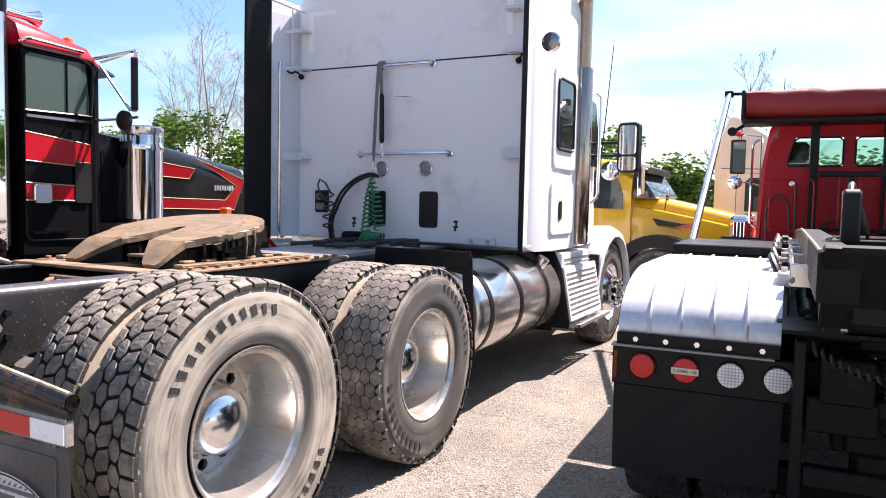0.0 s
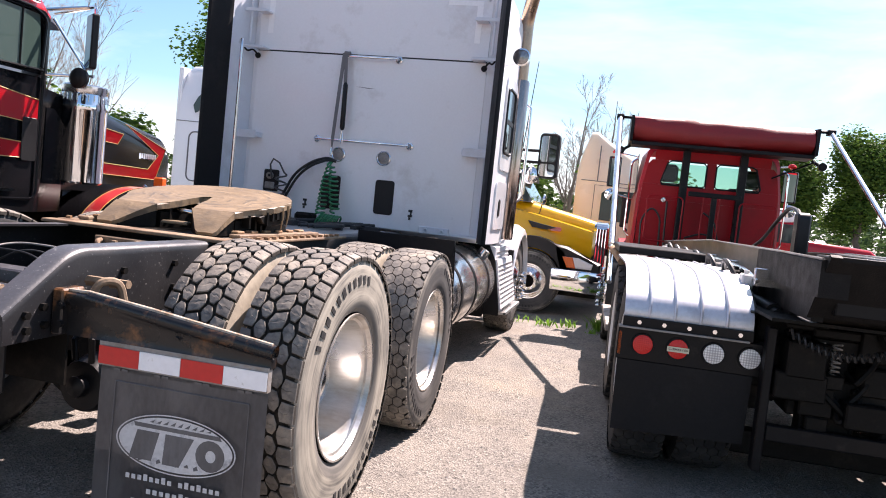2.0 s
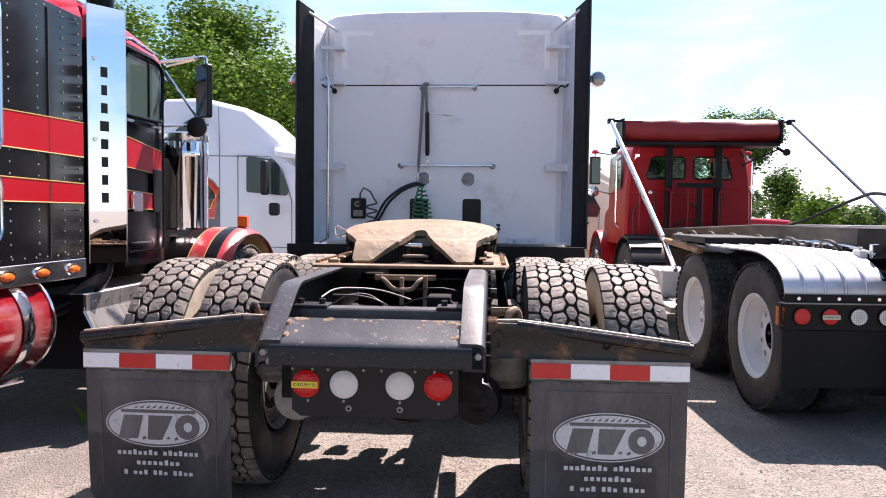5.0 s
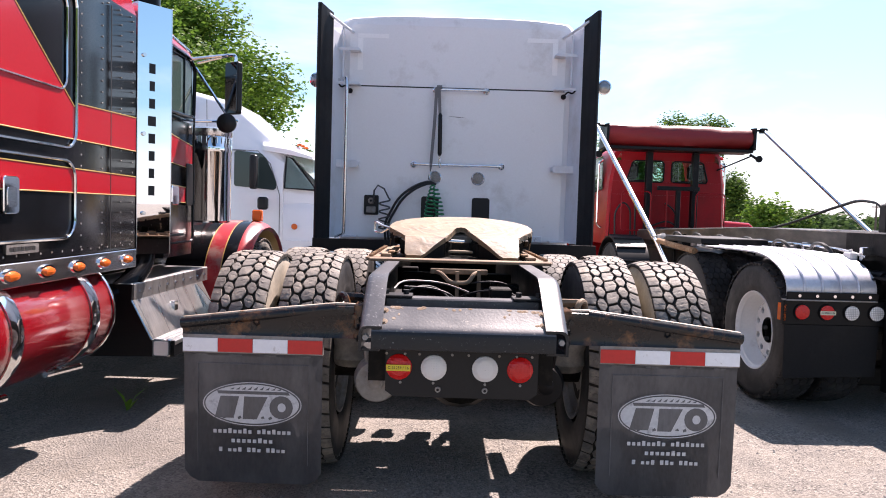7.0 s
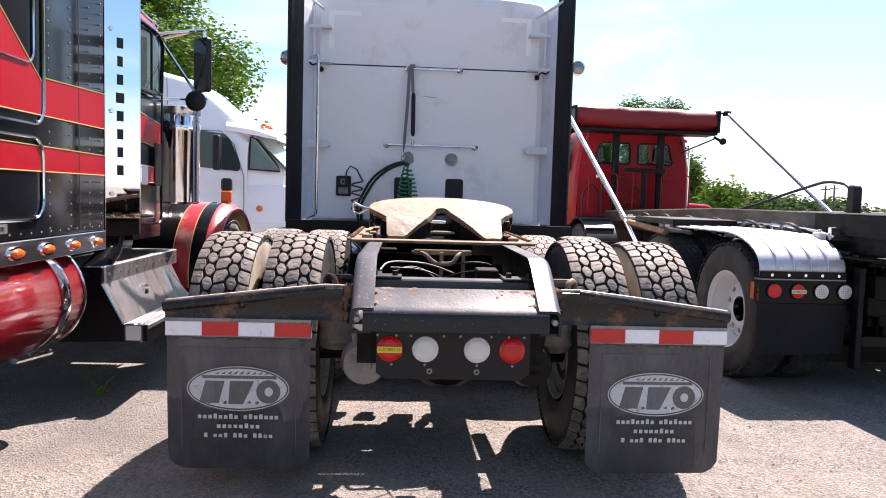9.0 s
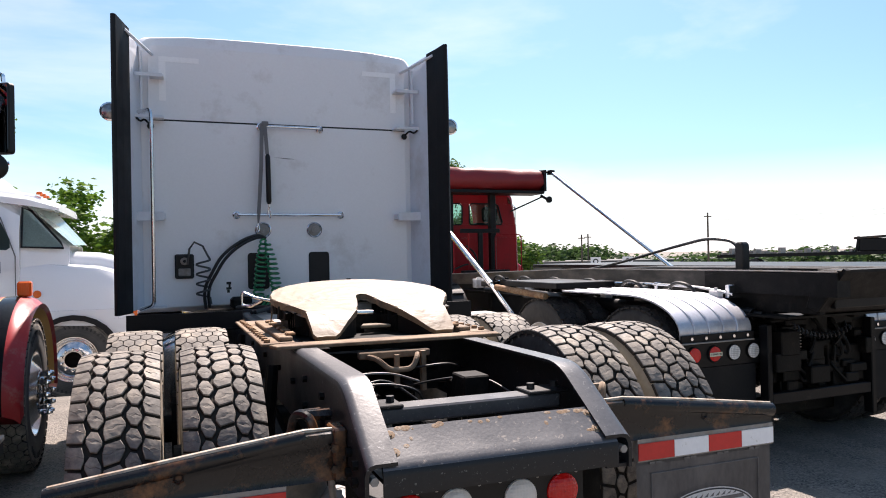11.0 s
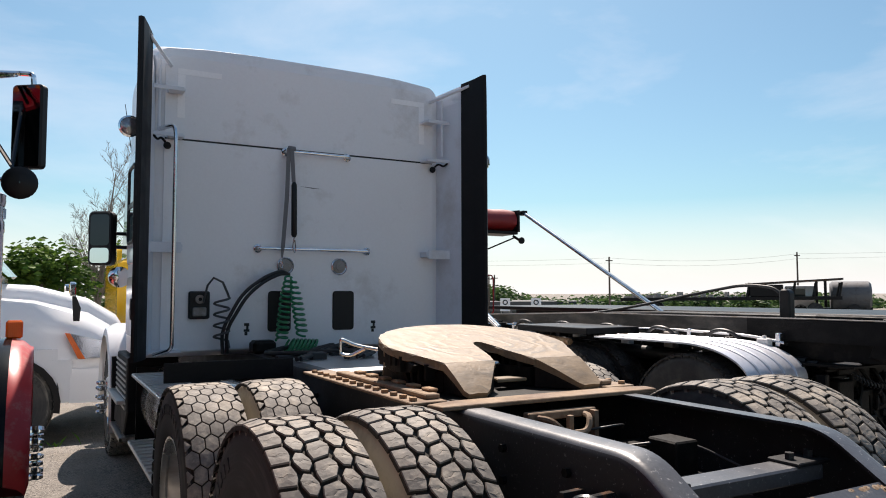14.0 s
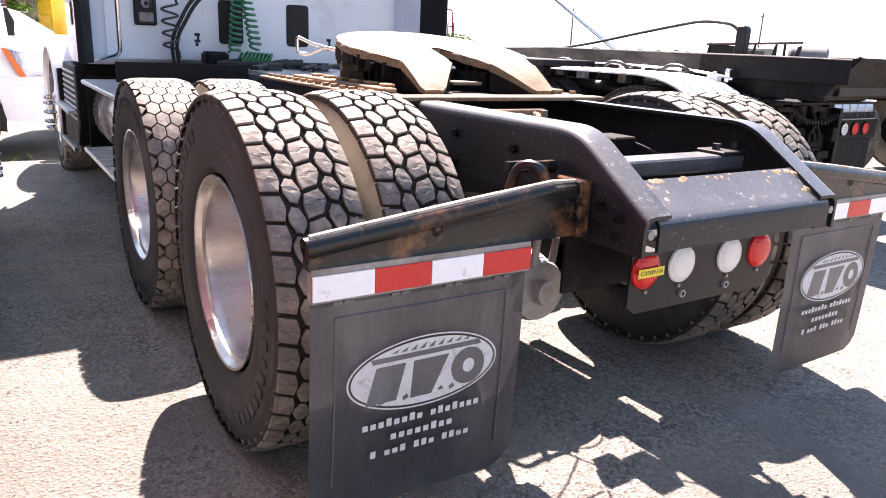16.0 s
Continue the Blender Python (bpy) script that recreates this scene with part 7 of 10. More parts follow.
def hood_field(outline, m, lift=0.003, name="stripe"):
    b = mesh()
    v0 = [b.verts.new((hx(y) + lift, y, z)) for y, z in outline]
    b.faces.new(v0)
    r = bmesh.ops.solidify(b, geom=b.faces[:], thickness=0.003)
    return kp(name, b, m, hood)
for o_ in ([(3.2, 1.62), (3.78, 1.60), (3.86, 1.70), (3.2, 1.76)], [(3.2, 1.30), (4.25, 1.29), (4.42, 1.50), (4.42, 1.54), (3.2, 1.39)][:0] or [(3.2, 1.32), (4.30, 1.30), (4.30, 1.40), (3.2, 1.42)],
           [(4.30, 1.30), (4.44, 1.30), (4.60, 1.62), (4.50, 1.62), (4.47, 1.55), (4.30, 1.40)], [(3.88, 1.80), (4.60, 1.62), (4.50, 1.58), (4.47, 1.55)]):
    hood_field(o_, RED)
bm = mesh()
for k in range(8):
    y = 4.14 + k * 0.034
    box(bm, hx(4.3) + 0.0, hx(4.3) + 0.014, y, y + 0.026, 1.495 + 0.008 * (k % 2), 1.55)
kp("badge", bm, CHROME, hood, "small bright badge bars on the hood side")
bm = mesh()
for p in ([(3.2, 1.62), (3.78, 1.60), (3.86, 1.70), (3.2, 1.76)], [(3.2, 1.32), (4.44, 1.30), (4.60, 1.62), (3.88, 1.80), (4.47, 1.55), (4.30, 1.40), (3.2, 1.42)]):
    tube(bm, [(hx(y) + 0.005, y, z) for y, z in p], 0.003, 5, closed=True)
kp("pinstripe", bm, GOLD, hood)
bm = mesh()
box(bm, KX - 0.66, KX + 0.66, 4.70, 4.78, 0.72, 1.74, 0.03, None, 2)
kp("radiator_shell", bm, CHROME, None, smooth=True)
bm = mesh()
lathe(bm, [(1.77, 0.03), (1.80, 0.02), (1.86, 0.045), (1.90, 0.001)], 10, "z", (KX, 4.62, 0))
kp("hood_ornament", bm, CHROME, hood, smooth=True)
# front fender: a wide arch in red with black and gold bands
for s in (1, -1):
    secs, mats_ = [], []
    nseg = 30
    for k in range(nseg + 1):
        a = radians(188 - 200 * k / nseg)
        yy, zz = 3.76 + 0.80 * math.cos(a), 0.60 + 0.62 * math.sin(a)
        xi = KX + s * 0.78
        xo = KX + s * 1.485
        secs.append([(xi, yy, zz)] + [(xi + (xo - xi) * f, yy, zz + 0.012 * f) for f in (0.475, 0.487, 0.675, 0.687, 0.84)] + [(xo - s * 0.05, yy * 0.994 + 3.76 * 0.006, zz - 0.012), (xo - s * 0.015, yy * 0.985 + 3.76 * 0.015, zz - 0.045),
                     (xo, 3.76 + 0.76 * math.cos(a), 0.60 + 0.57 * math.sin(a)), (xo - s * 0.02, 3.76 + 0.72 * math.cos(a), 0.60 + 0.54 * math.sin(a)), (xi, 3.76 + 0.74 * math.cos(a), 0.60 + 0.56 * math.sin(a))])
    bm = mesh()
    loft(bm, secs)
    bm.faces.ensure_lookup_table()
    for f in bm.faces:
        c = f.calc_center_median()
        f_ = abs(c.x - KX - s * 0.78) / 0.705
        f.material_index = 1 if (f_ < 0.475 or 0.687 < f_ < 0.84) else 2 if (0.475 <= f_ < 0.487 or 0.675 < f_ <= 0.687) else 0
    fd = kp("front_fender", bm, [FENDER_RED, KBLACK, GOLD], None, "red front fender with black bands", smooth=True)
    bm = mesh()
    box(bm, KX + s * 1.38 - 0.045, KX + s * 1.38 + 0.045, 3.72, 3.80, 1.225, 1.335, 0.012)
    kp("turn_signal", bm, AMBER_LENS, fd, "amber turn signal on the fender")
    w = wheel(kw, s * 1.32, 3.74 - KY, 0.535, s, TYRE_HEX, RIM_FRONT, None, LUGS_CHROME, 0.3)
    again(HUB, pose(0.255, 0, 0), w, "hub_cap")
# cab step box: a deck, a flange with bolts, a sloped face and a lower tread, closed by a black end plate
BRUSHED = mat("brushed_stainless", (0.44, 0.42, 0.40), 0.30, metal=0.8, vary=0.3, scale=5, fine=40, bump=0.12, stretch=(1, 3, 0.3))
bm = mesh()
box(bm, -2.50, -2.085, 1.47, 2.95, 0.805, 0.845, 0.004)
stp = kp("step_deck", bm, TREADPLATE, None, "aluminium step box below the cab")
bm = mesh()
box(bm, -2.084, -2.072, 1.47, 2.92, 0.735, 0.842, 0.002)
fl_ = kp("bolted_flange", bm, BRUSHED, stp, "bolted stainless flange")
bm = mesh()
for k in range(9):
    bolt(bm, (-2.072, 1.56 + k * 0.16, 0.79), "x", 0.009, 0.008)
pieces("bolt", bm, STAINLESS, fl_, put=kp)
bm = mesh()
slab(bm, [(-2.074, 0.742), (-2.086, 0.730), (-1.962, 0.478), (-1.948, 0.484)], "y", 1.46, 2.78)
kp("step_face", bm, BRUSHED, stp, "brushed stainless sloped step face")
bm = mesh()
box(bm, -1.960, -1.800, 1.46, 2.62, 0.455, 0.488, 0.005)
for k in range(26):
    for j in range(3):
        box(bm, -1.935 + j * 0.046, -1.912 + j * 0.046, 1.485 + k * 0.043, 1.512 + k * 0.043, 0.486, 0.4935)
kp("lower_step", bm, TREADPLATE, stp, "aluminium tread with raised studs")
bm = mesh()
box(bm, -1.825, -1.806, 1.46, 2.62, 0.385, 0.455)
kp("step_apron", bm, BLACK, stp)
bm = mesh()
slab(bm, [(-2.48, 0.842), (-2.074, 0.842), (-2.080, 0.738), (-1.950, 0.488), (-1.800, 0.488), (-1.800, 0.385), (-2.48, 0.37)], "y", 1.445, 1.458)
kp("step_bracket", bm, BLACK, stp, "black triangular end plate")
bm = mesh()
tube(bm, [(-2.076, 1.446, 0.740), (-1.946, 1.446, 0.490)], 0.006, 6)
kp("bright_edge", bm, STAINLESS, stp)
bm = mesh()
slab(bm, [(-2.082, 0.735), (-2.050, 0.730), (-1.850, 0.490), (-1.955, 0.490)], "y", 2.60, 2.612)
kp("gusset", bm, STAINLESS, stp)
bm = mesh()
slab(bm, rounded(-1.927, -1.813, 0.388, 0.502, 0.015), "y", 1.405, 1.444, 0.004)
sl_ = kp("step_lamp", bm, CHROME, stp, "square lamp at the step's end")
bm = mesh()
slab(bm, rounded(-1.915, -1.825, 0.400, 0.490, 0.01), "y", 1.401, 1.405)
kp("lens", bm, CLEAR_LENS, sl_)
bm = mesh()
slab(bm, rounded(2.00, 2.07, 0.57, 0.67, 0.02), "x", -2.045, -2.006)
kp("latch", bm, CHROME, stp)
# chassis, rear wheels and tail behind the sleeper
for s in (1, -1):
    bm = mesh()
    box(bm, KX + s * 0.43 - 0.04, KX + s * 0.43 + 0.04, -4.2, 4.6, 0.78, 1.06, 0.01)
    kp("frame_rail", bm, KBLACK, None)
dual(kw, -2.3 - KY, 0.563, 1.222, seed=4)
dual(kw, -3.65 - KY, 0.563, 1.222, seed=5)
bm = mesh()
box(bm, KX - 1.1, KX + 1.1, 4.75, 4.95, 0.40, 0.74, 0.05, None, 2)
kp("bumper", bm, CHROME, None, "chrome bumper")

# ---- red roll-off truck ----
rt = thing("roll_off_truck", "red roll-off hoist truck with rolled tarp and aluminium fenders", "truck", pose(3.55, 1.93, 0, 0, 0, 2.2))


def rp(name, bm, m, parent=None, label="", smooth=False):
    if min(v.co.y for v in bm.verts) > 5.0:
        bmesh.ops.translate(bm, verts=bm.verts, vec=(0, CAB_ON, 0))
    return part(name, bm, m, parent or rt, label, smooth)


CAB_ON = 0.30
LIGHT_BOX = mat("pale_grey_box_paint", (0.62, 0.61, 0.60), 0.4, vary=0.1, bump=0.08, dirt=(0.35, 0.32, 0.28), dirt_amount=0.35, dirt_scale=6)
# near-black in place of the shade on the hoist's tail
TAIL_STEEL = mat("dull_dark_tail_steel", (0.006, 0.0055, 0.0055), 0.6, vary=0.3, scale=14, fine=140, bump=0.5, dirt=(0.012, 0.011, 0.010), dirt_amount=0.4, dirt_scale=9, spec=0.2)
# dusty black, lightened to stand for the glare along the beam's side
BEAM_PAINT = mat("dusty_black_beam_paint", (0.026, 0.024, 0.022), 0.34, vary=0.3, scale=7, fine=80, bump=0.12, dirt=(0.11, 0.096, 0.08), dirt_amount=0.42, dirt_scale=6, stretch=(1, 0.4, 1), spec=0.4)
RZ = lambda v: 1.30 - 0.024 * max(0.0, v - 2.2)
# chassis and hoist beams
for s in (1, -1):
    bm = mesh()
    box(bm, s * 0.43 - 0.04, s * 0.43 + 0.04, 0.2, 8.9, 0.70, 0.97, 0.008)
    rp("frame_rail", bm, BLACK)
    bm = mesh()
    x = s * 0.45
    secs = []
    for v, zt, zb in ((-0.66, 1.30, 1.14), (-0.52, 1.30, 1.14), (0.50, 1.305, 1.145), (2.2, 1.30, 1.14), (5.75, 1.19, 1.05)):
        secs.append([(x - 0.06, v, zb), (x - 0.06, v, zt - 0.008), (x - 0.052, v, zt), (x + 0.052, v, zt), (x + 0.06, v, zt - 0.008), (x + 0.06, v, zb)])
    loft(bm, secs[2:])
    bm2 = mesh()
    loft(bm2, secs[:3])
    rp("beam_tail", bm2, TAIL_STEEL, None, "tail end of the hoist beam, darkened for shade")
    bm2 = mesh()
    loft(bm2, [[(x - 0.025, v, zb - 0.12), (x - 0.025, v, zb), (x + 0.025, v, zb), (x + 0.025, v, zb - 0.12)] for v, zb in ((-0.50, 1.14), (2.2, 1.14), (5.75, 1.05))])
    rp("lower_beam", bm2, DARK, None, "greasy black lower beam of the hoist")
    bm2 = mesh()
    for v in (0.45, 1.25, 2.05, 2.9, 3.7):
        slab(bm2, [(v - 0.05, 1.03), (v + 0.05, 1.03), (v + 0.07, RZ(v) - 0.165), (v - 0.07, RZ(v) - 0.165)], "x", x - 0.058, x + 0.058, 0.004)
    pieces("gusset", bm2, BLACK, rt)
    hb = rp("hoist_beam", bm, BEAM_PAINT, None, "long black hoist beam with a worn bright top edge")
    bm = mesh()
    for v in (0.2, 1.0, 1.8, 2.6, 3.4, 4.2):
        box(bm, min(x, x + s * 0.13), max(x, x + s * 0.13), v - 0.02, v + 0.02, RZ(v) - 0.20, RZ(v) - 0.10, 0.004)
    tube(bm, bend([(x + s * 0.12, 0.15, RZ(0) - 0.17), (x + s * 0.12, 0.45, RZ(0) - 0.13), (x + s * 0.12, 1.2, RZ(1) - 0.115), (x + s * 0.12, 4.4, RZ(4.4) - 0.115)], 0.2), 0.012, 8)
    rp("hydraulic_pipe", bm, STAINLESS, hb, "bright hydraulic pipe along the beam", smooth=True)
    bm = mesh()
    tube(bm, [(s * 0.68, 0.9, 0.98), (s * 0.68, 3.0, 1.02)], 0.055, 14)
    tube(bm, [(s * 0.68, 3.0, 1.02), (s * 0.68, 4.0, 1.04)], 0.032, 12)
    rp("hydraulic_cylinder", bm, BLACK, None, "black hydraulic cylinder", smooth=True)
bm = mesh()
for v in (-0.5, 0.6, 1.9, 3.2, 4.5, 5.6):
    box(bm, -0.40, 0.40, v - 0.06, v + 0.06, RZ(v) - 0.24, RZ(v) - 0.05, 0.006)
pieces("crossbeam", bm, BLACK, rt)
# added plate: stops sunlight so the ground below stays in shade
bm = mesh()
box(bm, -0.60, 0.60, -0.36, 5.4, 0.985, 1.000)
rp("subframe_plate", bm, DARK, None, "added dark plate that shades the ground under the hoist")
# brackets, valves and hoses along the outer face of the beam
rq = random.Random(31)
for k in range(16):
    v = 0.35 + k * 0.27 + rq.uniform(-0.06, 0.06)
    bm = mesh()
    a, b, c = rq.uniform(0.025, 0.06), rq.uniform(0.03, 0.08), rq.uniform(0.03, 0.07)
    box(bm, -0.60 - a, -0.60 + a, v - b, v + b, 1.10 - c, 1.10 + c, 0.008)
    cyl(bm, (-0.60, v, 1.10 + c - 0.01), (-0.60, v, 1.12 + c), a * 0.5, 10)
    rp("valve_block", bm, (BLACK, DARK, BEAM_PAINT, GREY_STEEL)[k % 4 if k % 8 != 3 else 3] if k % 5 else LIGHT_BOX, None, "small valve block beside the beam")
for k in range(6):
    v = 0.45 + k * 0.62
    bm = mesh()
    tube(bm, bend([(-0.58, v, 1.04), (-0.66, v + 0.05, 1.20), (-0.66, v + 0.25, 1.21), (-0.60, v + 0.42, 1.05)], 0.09, 6), 0.015, 8)
    rp("hose", bm, HOSE_BLACK, None, "black hydraulic hose looped beside the beam", smooth=True)
# tail: an upswept end plate closes the beams
bm = mesh()
slab(bm, [(-0.50, 1.04), (-0.70, 1.30), (-0.70, 1.318), (-0.50, 1.318), (-0.40, 1.06)], "x", -0.49, 0.49, 0.006)
tp = rp("tail_plate", bm, TAIL_STEEL, None, "upswept dark steel tail plate")
for x in (-0.47, 0.47):
    bm = mesh()
    slab(bm, [(-0.49, 1.035), (-0.715, 1.315), (-0.69, 1.325), (-0.47, 1.045)], "x", x - 0.022, x + 0.022)
    rp("plate_flange", bm, TAIL_STEEL, tp)
for s in (1, -1):
    bm = mesh()
    tube(bm, [(s * 0.505, -0.66, 1.303), (s * 0.505, 0.06, 1.306), (s * 0.505, 2.2, 1.301), (s * 0.505, 5.70, 1.192)], 0.006, 6)
    rp("worn_edge", bm, GREY_STEEL, None, "bright worn upper edge of the beam")
    bm = mesh()
    slab(bm, [(0.95, 1.12), (0.30, 1.12), (-0.02, 0.98), (0.05, 0.93), (0.95, 1.04)], "x", s * 0.60 - 0.02, s * 0.60 + 0.02, 0.004)
    rp("hinge_plate", bm, BLACK, None, "black hinge plate beside the beam")
    bm = mesh()
    box(bm, s * 0.60 - 0.022, s * 0.60 + 0.022, 0.31, 0.93, 1.121, 1.126)
    rp("worn_edge", bm, GREY_STEEL)
    bm = mesh()
    tube(bm, [(s * 0.50, -0.06, 0.99), (s * 0.50, 0.02, 0.99), (s * 0.50, 0.02, 0.99), (s * 0.50, 0.9, 1.0)], [0.026, 0.026, 0.045, 0.045], 14)
    rp("cylinder_rod", bm, BLACK, None, "black hydraulic rod end", smooth=True)
bm = mesh()
tube(bm, [(-0.39, -0.32, 1.08), (0.39, -0.32, 1.08)], 0.08, 18)
rp("tail_roller", bm, DARK, None, "dark steel tail roller", smooth=True)
bm = mesh()
box(bm, -0.505, 0.505, -0.13, -0.07, 0.36, 0.44, 0.006)
for s in (1, -1):
    box(bm, s * 0.53 - 0.022, s * 0.53 + 0.022, -0.14, -0.06, 0.20, 0.928, 0.006)
pieces("under_ride_bar", bm, BLACK, rt, "black under-ride bar")
# solid dark back, added to black out the gap under the tail
bm = mesh()
box(bm, -0.55, 0.55, 0.10, 0.16, 0.52, 0.98, 0.01)
rp("rear_crossmember", bm, DARK, None, "solid dark back added under the hoist tail")
bm = mesh()
box(bm, -1.20, 1.20, 0.28, 0.36, 0.16, 0.30, 0.01)
rp("axle_guard", bm, DARK)
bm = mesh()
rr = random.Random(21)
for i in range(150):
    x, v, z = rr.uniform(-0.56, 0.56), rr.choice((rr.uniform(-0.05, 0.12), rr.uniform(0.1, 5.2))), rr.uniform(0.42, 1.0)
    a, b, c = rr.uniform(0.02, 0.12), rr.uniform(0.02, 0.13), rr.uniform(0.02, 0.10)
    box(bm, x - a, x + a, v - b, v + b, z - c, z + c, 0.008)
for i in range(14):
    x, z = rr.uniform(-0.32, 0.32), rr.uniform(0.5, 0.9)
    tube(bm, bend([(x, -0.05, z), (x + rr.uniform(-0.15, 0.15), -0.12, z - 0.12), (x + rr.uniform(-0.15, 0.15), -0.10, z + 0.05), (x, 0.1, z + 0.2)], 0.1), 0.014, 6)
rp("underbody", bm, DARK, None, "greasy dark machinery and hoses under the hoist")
bm = mesh()
n = 90
pts = []
for i in range(n):
    a = i / (n - 1)
    c = Vector((-0.50 + 0.42 * a, -0.30 - 0.12 * a, 0.94 - 0.28 * a * (1 - a) - 0.02 * a))
    t = a * math.tau * 15
    pts.append(c + Vector((0.006 * math.cos(t), 0.020 * math.cos(t), 0.020 * math.sin(t))))
tube(bm, pts, 0.006, 5)
rp("coiled_cable", bm, HOSE_BLACK, None, "black coiled cable hanging under the tail", smooth=True)
for i, x in enumerate((-0.30, -0.22)):
    bm = mesh()
    pts = [(x + 0.022 * math.cos(k * 0.9), -0.10 + 0.022 * math.sin(k * 0.9), 0.88 - 0.0032 * k) for k in range(60)]
    tube(bm, pts, 0.005, 5)
    rp("spring", bm, GREY_STEEL, None, "small grey coil spring", smooth=True)
# chain-and-rod jib lying on the beams, with its block
bm = mesh()
tube(bm, bend([(-0.02, 3.3, 1.21), (-0.14, 2.10, 1.345), (-0.26, 1.25, 1.475), (-0.335, 0.64, 1.56), (-0.36, 0.36, 1.53), (-0.36, 0.27, 1.45)], 0.35, 8), 0.013, 8)
jib = rp("bent_pipe", bm, HOSE_BLACK, None, "long bent black pipe rising over the hoist", smooth=True)
bm = mesh()
slab(bm, rounded(0.215, 0.305, 1.29, 1.52, (0.03, 0.04, 0.01, 0.01)), "x", -0.395, -0.325, 0.012)
rp("block", bm, PLASTIC, jib, "black rubber-covered end block", smooth=True)
# fenders with ribs, tail light panels and flaps
for s in (-1, 1):
    u0, u1 = sorted((s * 1.245, s * 0.60))
    bm = mesh()
    secs = []
    n = 20
    arc = []
    for k in range(n + 1):
        a = radians(-8 + 98 * k / n)
        arc.append((0.52 - 0.56 * math.cos(a), 0.90 + 0.24 * math.sin(a) if a > 0 else 0.90 + 0.24 * math.sin(a)))
    arc += [(0.80, 1.142), (1.10, 1.141), (1.40, 1.14)]
    for v, z in arc:
        secs.append([(u0, v, z), (u1, v, z), (u1, v + 0.003, z - 0.012), (u0, v + 0.003, z - 0.012)])
    loft(bm, secs)
    fd = rp("rear_fender", bm, ALU_FENDER, None, "ribbed bare aluminium rear fender", smooth=True)
    for k in range(1, 5):
        x = u0 + (u1 - u0) * k / 5
        bm = mesh()
        tube(bm, [(x, v - 0.002, z + 0.002) for v, z in arc], 0.009, 6)
        rp("rib", bm, ALU_FENDER, fd, smooth=True)
    bm = mesh()
    box(bm, u0 - 0.002, u1 + 0.002, -0.062, -0.045, 0.83, 0.885, 0.003)
    rp("fender_clamp", bm, BLACK, fd)
    bm = mesh()
    for k in range(5):
        bolt(bm, (u0 + 0.08 + k * 0.125, -0.063, 0.86), "y", 0.012, -0.008)
    rp("bolts", bm, CHROME, fd)
    bm = mesh()
    box(bm, u0 - 0.02, u1 + 0.10, -0.05, -0.01, 0.655, 0.825, 0.004)
    lp = rp("lamp_panel", bm, BLACK, None, "black panel with four round lamps")
    # pale steel strip stands for sunlight caught on the panel's upper edge
    bm = mesh()
    box(bm, u0 - 0.02, u1 - 0.02, -0.085, -0.01, 0.826, 0.834)
    rp("panel_lip", bm, GREY_STEEL, lp, "upper lip, pale for the sun on it")
    for k in range(4):
        x = -1.135 + 0.177 * k if s < 0 else 1.135 - 0.177 * k
        m_ = RED_LENS if k < 2 else PRISM_LENS
        bm = mesh()
        lathe(bm, [(-0.05, 0.060), (-0.062, 0.058), (-0.062, 0.052)], 26, "y", (x, 0, 0.745))
        gr = rp("grommet", bm, RUBBER_TRIM, lp, smooth=True)
        bm = mesh()
        lathe(bm, [(-0.054, 0.053), (-0.064, 0.050), (-0.068, 0.030), (-0.069, 0.001)], 26, "y", (x, 0, 0.745))
        ln = rp("tail_lamp", bm, m_, lp, "round red tail lamp" if k < 2 else "round clear reversing lamp", smooth=True)
        if k == 1 and s < 0:
            bm = mesh()
            box(bm, x - 0.055, x + 0.055, -0.0725, -0.0705, 0.730, 0.757)
            rp("sticker", bm, CREAM_TAPE, lp, "cream sticker with a stock number")
            text_part("number", "C-30465 / 06", 0.017, INK, lp, pose(x, -0.0735, 0.744, 90, 0, 0), width=0.095)
    bm = mesh()
    box(bm, u0 - 0.015, u0 + 0.0, -0.05, 0.04, 0.68, 0.80)
    rp("side_marker", bm, AMBER_LENS, lp)
    bm = mesh()
    slab(bm, [(u0 - 0.01, 0.655), (u1 + 0.02, 0.655), (u1 + 0.01, 0.30), (u0 - 0.005, 0.28)], "y", -0.053, -0.041)
    rp("mud_flap", bm, RUBBER_TRIM, None, "plain black rubber mud flap")
